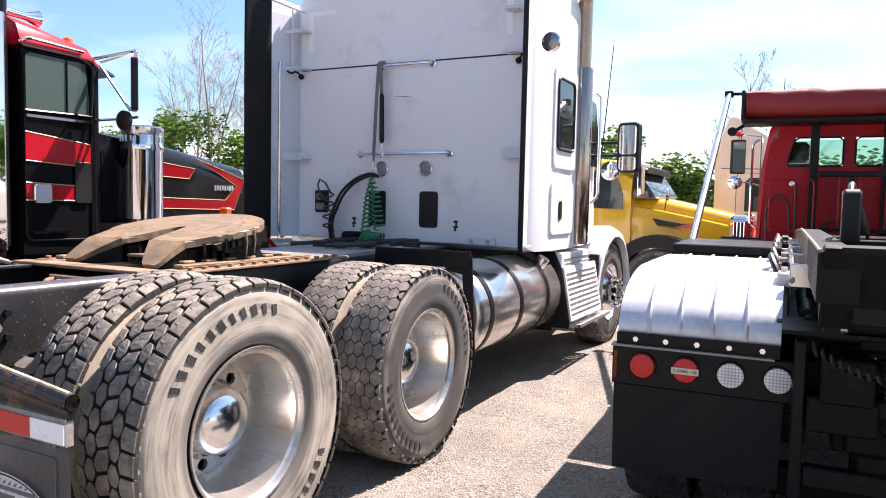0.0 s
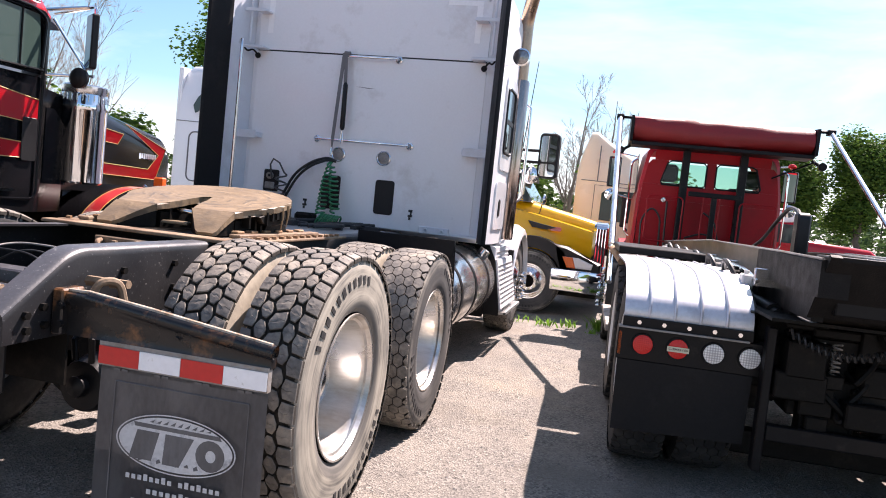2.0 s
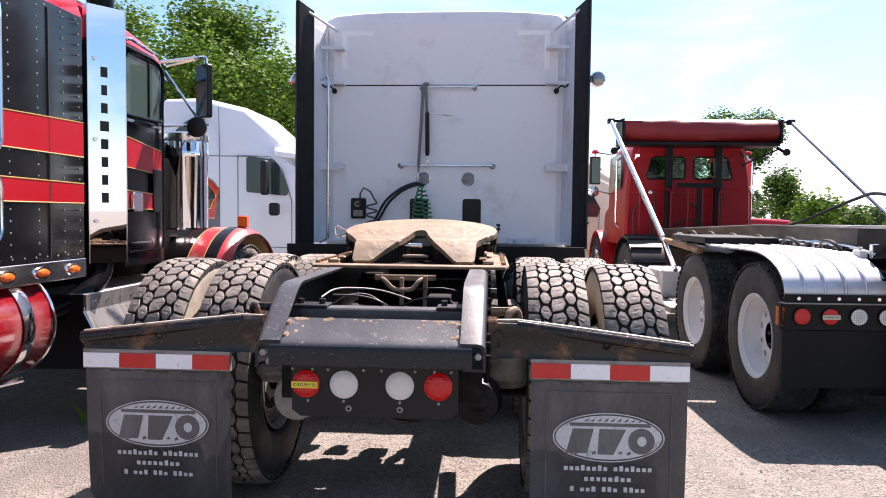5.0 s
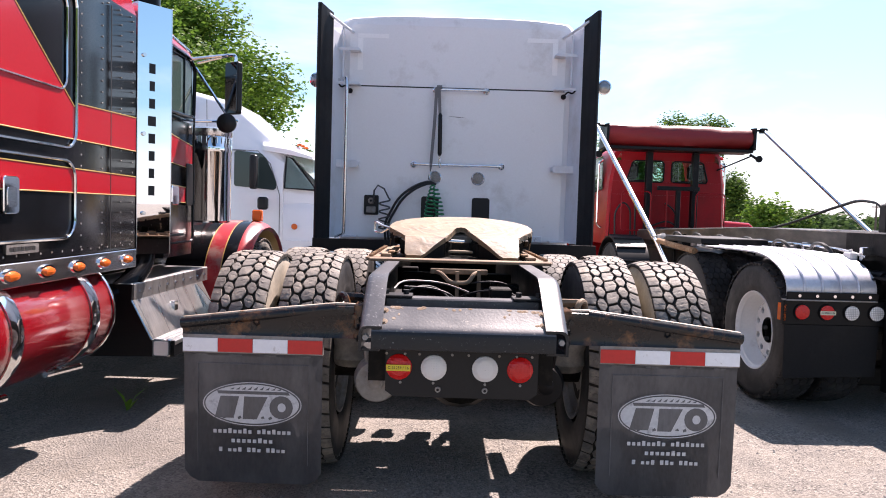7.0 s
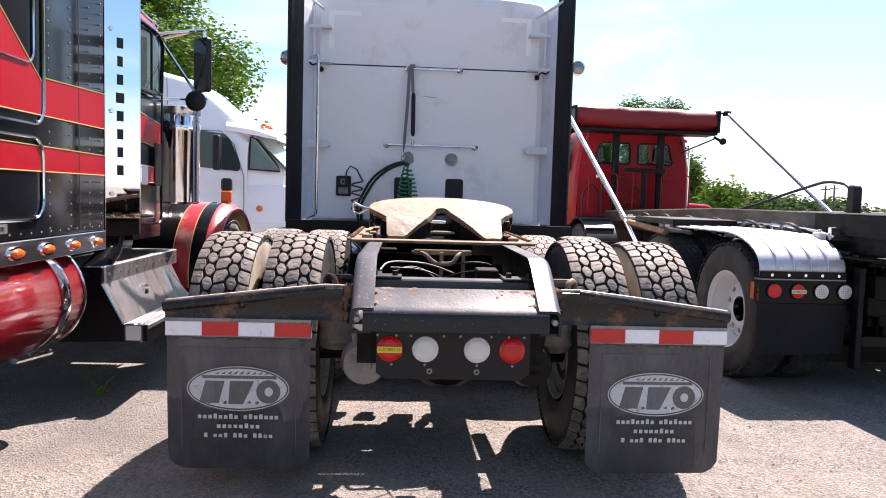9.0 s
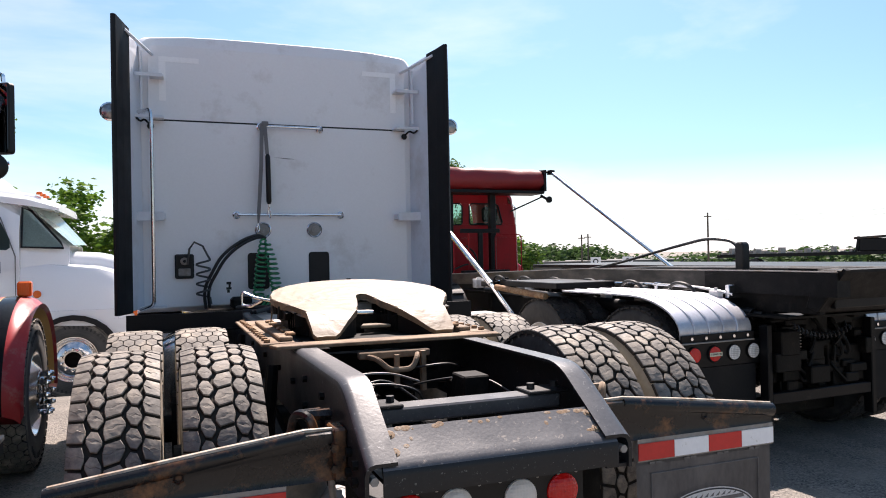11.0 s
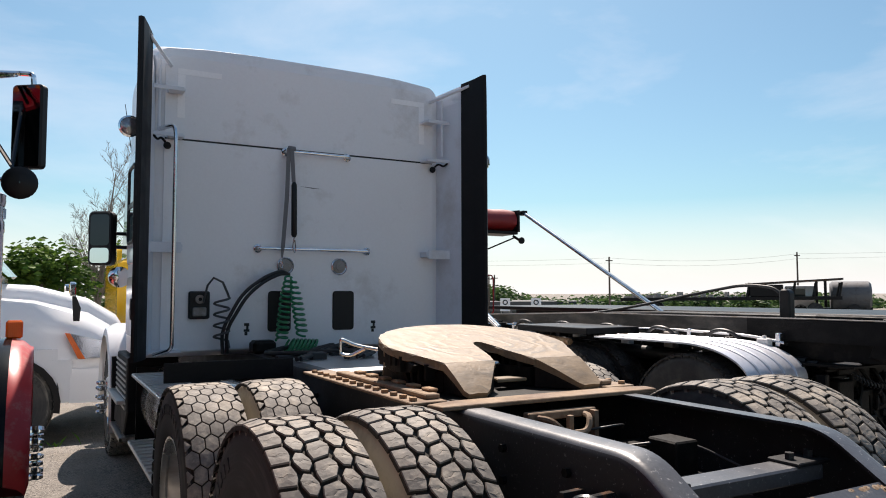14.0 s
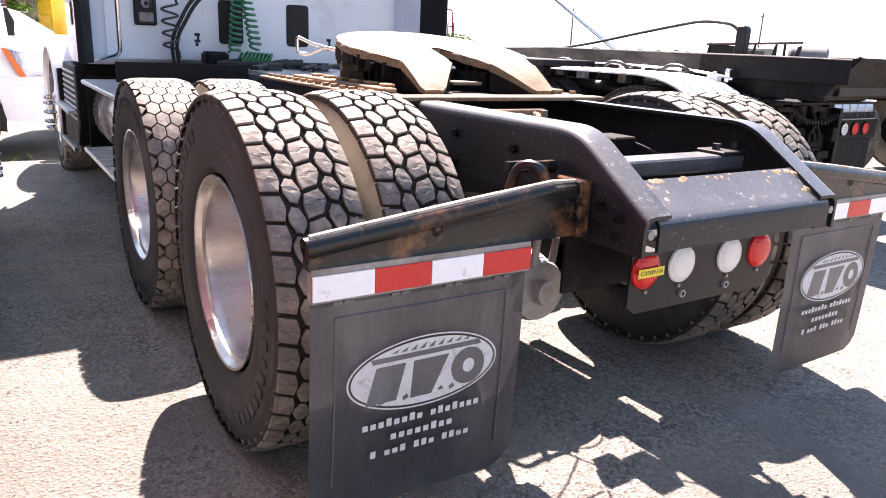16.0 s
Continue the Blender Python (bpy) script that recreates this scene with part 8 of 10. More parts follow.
# wheels: white-rimmed tandems, lift axle, steer axle
for v in (0.50, 1.85):
    for s in (1, -1):
        wheel(rt, s * 1.085, v, 0.53, s, TYRE_SHADED, RIM_WHITE, None, LUGS, 0.7 * v)
        wheel(rt, s * 0.75, v, 0.53, -s, TYRE_SHADED, RIM_BACK, None, None, 0.2, drum=False)
for v, hw in ((4.75, 1.06), (7.6 + CAB_ON, 0.85)):
    for s in (1, -1):
        wheel(rt, s * hw, v, 0.50, s, TYRE_SHADED, RIM_FRONT, None, LUGS_CHROME, 0.5)
for s in (1, -1):
    bm = mesh()
    secs = []
    for k in range(13):
        a = radians(190 - 195 * k / 12)
        y0, z0 = 4.75 + 0.62 * math.cos(a), 0.50 + 0.62 * math.sin(a)
        secs.append([(s * 0.80, y0, z0), (s * 1.21, y0, z0), (s * 1.21, y0, z0 - 0.02), (s * 0.80, y0, z0 - 0.02)])
    loft(bm, secs)
    rp("lift_axle_fender", bm, PLASTIC, None, "ribbed black plastic fender", smooth=True)
    bm = mesh()
    for k in range(7):
        a = radians(150 - 20 * k)
        tube(bm, [(s * 0.82, 4.75 + 0.625 * math.cos(a), 0.50 + 0.625 * math.sin(a)), (s * 1.2, 4.75 + 0.625 * math.cos(a), 0.50 + 0.625 * math.sin(a))], 0.012, 6)
    pieces("fender_rib", bm, PLASTIC, rt, "", True)
    bm = mesh()
    box(bm, *sorted((s * 0.80, s * 1.15)), 3.15, 3.75, 0.50, 0.80, 0.02)
    rp("tool_box", bm, LIGHT_BOX, None, "pale grey metal tool box")
    bm = mesh()
    box(bm, *sorted((s * 1.05, s * 1.24)), 2.45, 3.95, 0.42, 0.48, 0.006)
    rp("side_bar", bm, GREY_STEEL)
    bm = mesh()
    box(bm, *sorted((s * 0.62, s * 1.24)), 1.5, 2.45, 1.145, 1.20, 0.006)
    rp("fender_bracket", bm, BLACK)
# tarp arms, left and right: bright tubes from the pivot up to the roll
for s in (-1, 1):
    bm = mesh()
    tube(bm, [(s * 1.26, 2.25, 0.86), (s * 1.26, 2.75, 1.17), (s * 1.255, 2.8, 1.20)], 0.022, 10)
    tube(bm, [(s * 1.26, 2.72, 1.155), (s * 1.24, 5.25 + CAB_ON, 2.70)], 0.031 if s < 0 else 0.026, 12)
    arm = rp("tarp_arm", bm, POLISHED if s < 0 else STAINLESS, None, "bright tubular tarp arm", smooth=True)
    bm = mesh()
    tube(bm, [(s * 1.20, 1.75, 1.07), (s * 1.25, 2.62, 1.13)], 0.030, 12)
    rp("spring_tube", bm, RUST, arm, "rust-brown spring tube", smooth=True)
    bm = mesh()
    box(bm, s * 1.24 - 0.045, s * 1.24 + 0.045, 5.20, 5.30, 2.66, 2.73, 0.008)
    tube(bm, [(s * 1.24, 5.25, 2.70), (s * 1.05, 5.28, 2.70)], 0.018, 8)
    rp("arm_end", bm, BLACK, arm)
# tarp roll on its housing
bm = mesh()
secs = []
rr = random.Random(4)
for k in range(25):
    u = -1.06 + 2.12 * k / 24
    row = []
    for j in range(16):
        a = j * math.tau / 16
        r = 1 + 0.05 * math.sin(3 * a + k * 0.21) + 0.03 * math.sin(k * 1.3 + j) + 0.09 * noise.noise(Vector((u * 2.2, 3.0 * math.cos(a), 3.0 * math.sin(a))))
        row.append((u, 5.36 + 0.17 * r * math.cos(a) - 0.02, 2.565 + 0.155 * r * math.sin(a) + (0.02 if math.sin(a) > 0.5 else 0) - 0.012 * math.sin(math.pi * k / 24)))
    secs.append(row)
loft(bm, secs)
tarp = rp("tarp_roll", bm, TARP, None, "rolled dark red vinyl tarp", smooth=True)
bm = mesh()
for s in (-1, 1):
    slab(bm, [(5.15, 2.40), (5.58, 2.36), (5.58, 2.70), (5.50, 2.74), (5.15, 2.72)], "x", s * 1.085 - 0.018, s * 1.085 + 0.018, 0.006)
box(bm, -1.07, 1.07, 5.16, 5.58, 2.36, 2.405, 0.006)
rp("tarp_housing", bm, BLACK, None, "black tarp housing")
for s in (-1, 1):
    bm = mesh()
    lathe(bm, [(0.0, 0.0), (0, 0.05), (0.03, 0.05), (0.04, 0.03), (0.04, 0.001)], 14, "y", (s * 1.19, 5.22, 2.28))
    tube(bm, [(s * 1.08, 5.3, 2.35), (s * 1.18, 5.26, 2.28)], 0.02, 8)
    rp("work_lamp", bm, BLACK, None, "small round work lamp", smooth=True)
bm = mesh()
tube(bm, [(1.10, 5.25, 2.33), (0.72, 5.6, 2.12)], 0.012, 6)
rp("guide_rod", bm, BLACK)
# headache rack posts
for u in (-0.35, 0.35):
    bm = mesh()
    box(bm, u - 0.045, u + 0.045, 5.46, 5.56, 0.98, 2.40, 0.006)
    rp("rack_post", bm, BLACK, None, "black square rack post")
bm = mesh()
box(bm, -0.31, 0.31, 5.48, 5.54, 1.78, 1.84, 0.005)
box(bm, -0.03, 0.03, 5.48, 5.54, 1.12, 1.78, 0.005)
box(bm, -0.30, 0.42, 5.40, 5.55, 1.20, 1.24, 0.005)
pieces("rack_crossbar", bm, BLACK, rt)
# cab: rounded red shell with two rear windows cut through
def rcab(v, w, zt, zb, r):
    out = []
    for k in range(6):
        a = radians(180 - 90 * k / 5)
        out.append((-w + r + r * math.cos(a), zt - r + r * math.sin(a)))
    for k in range(6):
        a = radians(90 - 90 * k / 5)
        out.append((w - r + r * math.cos(a), zt - r + r * math.sin(a)))
    k = 0.92
    out = [(x * k, z) for x, z in out]
    return [(-w - 0.02, v, zb), (-w, v, 1.72), (-w * 0.985, v, 1.90)] + [(x, v, z) for x, z in out] + [(w * 0.985, v, 1.90), (w, v, 1.72), (w + 0.02, v, zb)]
bm = mesh()
secs = [rcab(5.70, 0.86, 2.38, 0.98, 0.16), rcab(5.74, 0.90, 2.44, 0.96, 0.16), rcab(6.9, 0.90, 2.46, 0.95, 0.16), rcab(7.15, 0.86, 2.40, 0.95, 0.16)]
loft(bm, secs, close_ends=False)
cabr = rp("cab_shell", bm, RED_DULL, None, "faded red day cab", smooth=True)
bm = mesh()
wins = ([(-0.60, 1.92), (-0.09, 1.92), (-0.06, 1.95), (-0.06, 2.20), (-0.10, 2.24), (-0.50, 2.24), (-0.55, 2.21), (-0.62, 1.96)], [(0.09, 1.92), (0.60, 1.92), (0.62, 1.96), (0.55, 2.21), (0.50, 2.24), (0.10, 2.24), (0.06, 2.20), (0.06, 1.95)])
# rear wall built round the two openings
def wall_quad(x0, x1, z0, z1):
    box(bm, x0, x1, 5.695, 5.715, z0, z1)
wall_quad(-0.86, 0.86, 0.98, 1.72)
slab(bm, [(-0.858, 1.721), (0.858, 1.721), (0.845, 1.92), (-0.845, 1.92)], "y", 5.695, 5.715)
wall_quad(-0.72, 0.72, 2.24, 2.375)
wall_quad(-0.06, 0.06, 1.921, 2.239)
for s in (-1, 1):
    slab(bm, [(s * 0.62, 1.921), (s * 0.845, 1.921), (s * 0.800, 2.18), (s * 0.755, 2.239), (s * 0.54, 2.239)], "y", 5.695, 5.715)
pieces("rear_wall", bm, RED_DULL, cabr, put=rp)
for w_ in wins:
    bm = mesh()
    tube(bm, [(x, 5.692, z) for x, z in w_], 0.012, 6, closed=True)
    wf = rp("window_frame", bm, RUBBER_TRIM, cabr, smooth=True)
    bm = mesh()
    bm.faces.new([bm.verts.new((x, 5.705, z)) for x, z in w_])
    pn = rp("window_pane", bm, GLASS_CLEAR, cabr, "clear greenish rear window")
    pn.visible_shadow = False
bm = mesh()
for s in (-1, 1):
    rail(bm, rounded(s * 0.56 - 0.22, s * 0.56 + 0.22, 1.18, 1.76, 0.06), "y", 5.694, 0.010)
    tube(bm, [(s * 0.1, 5.694, 1.1), (s * 0.1, 5.694, 1.8)], 0.010, 6)
pieces("pressed_panel", bm, RED_DULL, cabr, "", True)
bm = mesh()
lathe(bm, [(5.695, 0.035), (5.68, 0.03), (5.678, 0.001)], 12, "y", (-0.56, 0, 1.72))
rp("marker", bm, STAINLESS, cabr, smooth=True)
for pts in ([(-0.80, 5.62, 1.05), (-0.82, 5.60, 1.45), (-0.70, 5.58, 1.62), (-0.58, 5.60, 1.50), (-0.56, 5.62, 1.10)], [(-0.50, 5.6, 1.05), (-0.52, 5.58, 1.70)], [(0.2, 5.62, 1.1), (0.1, 5.6, 1.5), (-0.05, 5.6, 1.6)], [(-0.25, 5.6, 1.25), (0.0, 5.58, 1.35), (0.2, 5.6, 1.2)]):
    bm = mesh()
    tube(bm, bend(pts, 0.15), 0.014, 6)
    rp("hose", bm, HOSE_BLACK, None, "black air hose on the back of the cab", smooth=True)
# side and front glass, dashboard
for s in (-1, 1):
    bm = mesh()
    slab(bm, [(6.05, 1.80), (6.95, 1.72), (6.85, 2.30), (6.05, 2.32)], "x", *sorted((s * 0.905, s * 0.915)))
    rp("door_glass", bm, mat("side_glass", (0.08, 0.11, 0.10), 0.04, vary=0.0, bump=0.0), cabr)
    bm = mesh()
    tube(bm, bend([(s * 0.93, 5.95, 1.2), (s * 1.0, 5.95, 1.25), (s * 1.0, 5.95, 2.2), (s * 0.93, 5.95, 2.25)], 0.05), 0.015, 8)
    rp("grab_rail", bm, CHROME, cabr, smooth=True)
    bm = mesh()
    tube(bm, bend([(s * 0.90, 6.75, 2.35), (s * 1.20, 6.65, 2.38), (s * 1.20, 6.65, 1.78), (s * 0.90, 6.75, 1.72)], 0.05), 0.010, 8)
    mbr = rp("mirror_bracket", bm, CHROME, None, smooth=True)
    bm = mesh()
    slab(bm, rounded(s * 1.20 - 0.090, s * 1.20 + 0.090, 1.87, 2.31, 0.02), "y", 6.60, 6.66, 0.008)
    aim = Matrix.Translation((s * 1.20, 6.63, 0)) @ Matrix.Rotation(radians(-s * 24), 4, "Z") @ Matrix.Translation((-s * 1.20, -6.63, 0))
    bmesh.ops.transform(bm, matrix=aim, verts=bm.verts)
    rp("mirror_head", bm, PLASTIC, mbr, "black-framed mirror head")
    bm = mesh()
    slab(bm, rounded(s * 1.20 - 0.078, s * 1.20 + 0.078, 1.888, 2.292, 0.015), "y", 6.595, 6.60)
    bmesh.ops.transform(bm, matrix=aim, verts=bm.verts)
    rp("mirror_glass", bm, MIRROR, mbr)
    bm = mesh()
    lathe(bm, [(6.64, 0.02), (6.62, 0.085), (6.60, 0.088), (6.585, 0.05), (6.582, 0.001)], 18, "y", (s * 1.22, 0, 1.76))
    rp("convex_mirror", bm, CHROME, mbr, smooth=True)
    bm = mesh()
    lathe(bm, [(0, 0.05), (0.02, 0.06), (0.05, 0.04), (0.06, 0.001)], 12, "z", (s * 1.2, 6.63, 2.36))
    rp("lamp", bm, RED_LENS, mbr, smooth=True)
bm = mesh()
slab(bm, [(-0.72, 1.75), (0.72, 1.75), (0.68, 2.33), (-0.68, 2.33)], "y", 7.12, 7.13)
ws = rp("windshield", bm, GLASS_CLEAR, cabr)
ws.visible_shadow = False
bm = mesh()
box(bm, -0.84, 0.84, 7.0, 7.12, 0.98, 1.74)
box(bm, -0.84, 0.84, 5.72, 6.9, 0.98, 1.3)
for s in (-1, 1):
    box(bm, s * 0.46 - 0.22, s * 0.46 + 0.22, 5.85, 6.05, 1.3, 1.96, 0.05)
    box(bm, s * 0.52 - 0.13, s * 0.52 + 0.13, 5.86, 5.98, 1.97, 2.21, 0.04)
rp("cab_interior", bm, CAB_DARK, cabr, "dark seats and dashboard")
bm = mesh()
secs = [[(x, v, z) for x, z in rounded(-w, w, 0.85, zt, 0.18, 4)] for v, w, zt in ((7.13, 0.82, 1.70), (8.3, 0.70, 1.55), (8.75, 0.62, 1.45))]
loft(bm, secs)
for s in (-1, 1):
    secs = []
    for k in range(11):
        a = radians(185 - 185 * k / 10)
        y0, z0 = 7.6 + 0.64 * math.cos(a), 0.50 + 0.64 * math.sin(a)
        secs.append([(s * 0.60, y0, z0), (s * 0.99, y0, z0 - 0.02), (s * 0.99, y0, z0 - 0.07), (s * 0.60, y0, z0 - 0.05)])
    loft(bm, secs)
rp("hood", bm, RED_DULL, None, "red hood and wheel arches", smooth=True)

# ---- trucks of the back row, which face the other way ----
def arch(bm, x, z, r0, r1, y0, y1, a0=180, a1=0, n=14):
    secs = []
    for k in range(n + 1):
        a = radians(a0 + (a1 - a0) * k / n)
        secs.append([(x + r0 * math.cos(a), y0, z + r0 * math.sin(a)), (x + r0 * math.cos(a), y1, z + r0 * math.sin(a)), (x + r1 * math.cos(a), y1, z + r1 * math.sin(a)), (x + r1 * math.cos(a), y0, z + r1 * math.sin(a))])
    loft(bm, secs)


def side_body(bm, rows):
    """Skin over cross-sections along x: (x, low z, shoulder z, top z, half-width low, half-width top); y runs from 0 to 2.4."""
    secs = []
    for x, zb, zs, zt, wl, wt_ in rows:
        c = 1.2
        r = min(0.18, (zt - zs) * 0.9)
        pts = [(c - wl, zb), (c - wl, zs), (c - wl + (wl - wt_) * 0.4, zs + (zt - zs) * 0.5)]
        for k in range(5):
            a = radians(180 - 90 * k / 4)
            pts.append((c - wt_ + r + r * math.cos(a), zt - r + r * math.sin(a)))
        pts += [(2 * c - y, z) for y, z in pts[::-1]]
        secs.append([(x, y, z) for y, z in pts])
    loft(bm, secs)


def side_wheel(parent, x, z, rim=RIM_FRONT, y=0.17, lugs=LUGS_CHROME, R=1.0):
    for yy, flip in ((y, -90), (2.4 - y, 90)):
        w = new("wheel")
        w.matrix_basis = pose(x, yy, z, 0, 0, flip) @ Matrix.Scale(R, 4)
        w.parent = parent
        again(TYRE_HEX, Matrix(), w, "tyre")
        tread_of(TYRE_HEX, Matrix(), w)
        again(rim, pose(0.115, 0, 0), w, "rim")
        if lugs:
            again(lugs, pose(0.115, 0, 0), w, "lug_nut_ring")
        again(DRUM, pose(-0.1, 0, 0), w, "brake_drum")


GLASS_SIDE = mat("dark_side_glass", (0.03, 0.045, 0.045), 0.03, vary=0.0, bump=0.0)
HEAD_GLASS = mat("mirrored_headlamp_glass", (0.22, 0.24, 0.28), 0.12, metal=0.8, vary=0.35, scale=14, fine=50, bump=0.25, coat=0.6)
# opaque glass; its bright reflection is put in as pale green
GLASS_PALE = mat("greenish_windshield_glass", (0.27, 0.36, 0.33), 0.05, vary=0.25, scale=2, bump=0.0)

# white aerodynamic sleeper tractor
wc = thing("semi_truck", "clean white aerodynamic sleeper tractor", "semi truck", pose(0, 8.55, -0.14))
bm = mesh()
side_body(bm, [(-5.0, 0.85, 2.55, 3.28, 1.20, 1.06), (-4.9, 0.85, 2.55, 3.36, 1.22, 1.08), (-4.3, 0.85, 2.5, 3.38, 1.22, 1.06), (-3.6, 0.85, 2.35, 3.22, 1.22, 1.02), (-2.95, 0.85, 2.1, 2.66, 1.20, 0.98), (-2.70, 0.85, 2.0, 2.46, 1.18, 0.95)])
body = part("sleeper_and_cab", bm, CLEAN_WHITE, wc, "white sleeper and cab shell", smooth=True)
bm = mesh()
side_body(bm, [(-2.72, 0.80, 1.45, 1.80, 1.16, 0.90), (-1.8, 0.75, 1.30, 1.74, 1.18, 0.80), (-1.2, 0.70, 1.10, 1.58, 1.16, 0.70), (-0.85, 0.62, 0.95, 1.36, 1.06, 0.62), (-0.72, 0.55, 0.80, 1.15, 0.95, 0.55)])
hood_ = part("hood", bm, CLEAN_WHITE, wc, "white sloping hood", smooth=True)
bm = mesh()
side_body(bm, [(-2.72, 0.9, 1.70, 1.82, 1.10, 0.92), (-2.70, 0.9, 1.75, 2.40, 1.10, 0.92), (-2.15, 0.9, 1.70, 1.84, 1.0, 0.86)])
part("windshield_frame", bm, CLEAN_WHITE, wc, smooth=True)
bm = mesh()
vs = [bm.verts.new(p) for p in ((-2.685, 0.13, 2.38), (-2.12, 0.24, 1.82), (-2.05, 1.2, 1.84), (-2.55, 1.2, 2.45))]
bm.faces.new(vs)
vs2 = [bm.verts.new((v.co.x, 2.4 - v.co.y, v.co.z)) for v in vs]
bm.faces.new(vs2[::-1])
bmesh.ops.translate(bm, verts=bm.verts, vec=(0.035, -0.02, 0.02))
part("windshield", bm, GLASS_PALE, wc, "raked windshield with a pale green reflection painted in")
for flip in (0, 1):
    bm = mesh()
    q = [(-2.68, 0.075, 1.82), (-2.20, 0.165, 1.80), (-2.24, 0.19, 1.88), (-2.58, 0.20, 2.30), (-2.68, 0.185, 2.34)]
    vs = [bm.verts.new((x, y - 0.012 if not flip else 2.412 - y, z)) for x, y, z in q]
    bm.faces.new(vs)
    bmesh.ops.solidify(bm, geom=bm.faces[:], thickness=0.008)
    qg = part("quarter_glass", bm, GLASS_PALE, wc, "wrap-round edge of the windshield")
    bm = mesh()
    tube(bm, [(x, y - 0.018 if not flip else 2.418 - y, z) for x, y, z in q], 0.016, 6, closed=True)
    part("rubber_seal", bm, PLASTIC, qg, smooth=True)
bm = mesh()
side_body(bm, [(-3.05, 2.42, 2.50, 2.62, 1.14, 1.0), (-2.6, 2.36, 2.44, 2.54, 1.14, 0.98), (-2.25, 2.30, 2.34, 2.40, 1.08, 0.95)])
part("sun_visor", bm, CLEAN_WHITE, body, smooth=True)
for k in range(3):
    bm = mesh()
    lathe(bm, [(0, 0.045), (0.03, 0.035), (0.04, 0.001)], 10, "z", (-2.5, 0.3 + 0.3 * k, 2.53))
    part("roof_lamp", bm, AMBER_LENS, body, "amber roof lamp", smooth=True)
for o_, nm, m_ in (([(-4.70, 2.68), (-4.62, 2.82), (-4.45, 2.96), (-4.22, 3.06), (-4.14, 3.02), (-4.22, 2.86), (-4.45, 2.68), (-4.66, 2.56)], "sleeper_vent", GLASS_SIDE),
                   (rounded(-4.57, -4.31, 1.62, 2.12, 0.07), "sleeper_window", GLASS_SIDE)):
    bm = mesh()
    slab(bm, o_, "y", -0.045, -0.018)
    part(nm, bm, m_, body, "dark tinted side glass")
bm = mesh()
rail(bm, rounded(-4.75, -4.15, 1.45, 2.25, 0.10), "y", -0.022, 0.012)
tube(bm, [(-5.0, -0.022, 2.42), (-3.3, -0.022, 2.40)], 0.007, 5)
tube(bm, [(-3.92, -0.022, 0.9), (-3.92, -0.022, 2.42), (-3.95, 0.02, 3.2)], 0.007, 5)
rail(bm, [(-3.62, 0.95), (-2.74, 0.95), (-2.74, 1.70), (-2.90, 2.20), (-3.10, 2.40), (-3.62, 2.42)], "y", -0.022, 0.008)
part("door_lines", bm, STRAP, body, smooth=True)
bm = mesh()
slab(bm, [(-3.48, 1.86), (-3.46, 1.83), (-2.84, 1.78), (-2.80, 1.81), (-2.80, 1.92), (-2.96, 2.28), (-3.04, 2.36), (-3.44, 2.40), (-3.48, 2.37)], "y", -0.03, -0.016)
part("door_window", bm, GLASS_SIDE, body, "dark door window")
bm = mesh()
tube(bm, bend([(-3.05, -0.02, 1.62), (-2.98, -0.22, 1.56), (-2.92, -0.28, 1.58)], 0.05), 0.022, 8)
box(bm, -3.02, -2.86, -0.36, -0.24, 1.46, 1.66, 0.03)
mm = part("mirror_arm", bm, PLASTIC, wc, "black mirror arm")
bm = mesh()
slab(bm, rounded(-0.40, -0.22, 1.78, 2.32, 0.04), "x", -3.14, -3.04, 0.02)
part("mirror_head", bm, PLASTIC, mm, "dark mirror back", smooth=True)
bm = mesh()
lathe(bm, [(-0.02, 0.05), (-0.03, 0.045), (-0.035, 0.001)], 14, "y", (-2.50, 0.02, 1.20))
part("side_marker", bm, AMBER_LENS, hood_, smooth=True)
bm = mesh()
loft(bm, [[(x, y, z) for x, z in o] for y, o in ((-0.02, [(-1.44, 1.16), (-1.06, 1.06), (-0.95, 0.86), (-1.30, 0.84)]), (0.10, [(-1.40, 1.17), (-0.92, 1.02), (-0.84, 0.86), (-1.28, 0.85)]))])
hl = part("headlamp", bm, HEAD_GLASS, hood_, "clear headlamp with an amber edge")
bm = mesh()
slab(bm, [(-1.47, 1.165), (-1.41, 1.155), (-1.24, 0.845), (-1.32, 0.85)], "y", -0.035, 0.0)
part("turn_signal", bm, AMBER_LENS, hl, "orange turn signal")
bm = mesh()
side_body(bm, [(-1.40, 0.32, 0.6, 0.84, 1.21, 1.19), (-0.95, 0.30, 0.6, 0.84, 1.16, 1.12), (-0.62, 0.32, 0.6, 0.80, 0.95, 0.90)])
part("bumper", bm, CLEAN_WHITE, wc, "white bumper", smooth=True)
bm = mesh()
arch(bm, -2.09, 0.31, 0.60, 0.53, -0.03, 0.45, 190, -10)
part("wheel_arch", bm, PLASTIC, wc)
bm = mesh()
box(bm, -4.95, -2.75, -0.01, 0.5, 0.35, 0.86, 0.05)
part("side_fairing", bm, CLEAN_WHITE, wc, "white side fairing with steps")
bm = mesh()
box(bm, -2.62, -0.75, 0.3, 2.1, 0.30, 0.85)
part("underbody", bm, DARK, wc)
side_wheel(wc, -2.09, 0.315, RIM_FRONT, 0.17)
bm = mesh()
slab(bm, [(-1.62, 0.84), (-1.38, 0.84), (-1.38, 0.33), (-1.50, 0.33), (-1.52, 0.52), (-1.56, 0.68)], "y", -0.005, 0.3)
slab(bm, [(-2.78, 0.34), (-2.68, 0.34), (-2.64, 0.62), (-2.54, 0.84), (-2.78, 0.84)], "y", -0.005, 0.3)
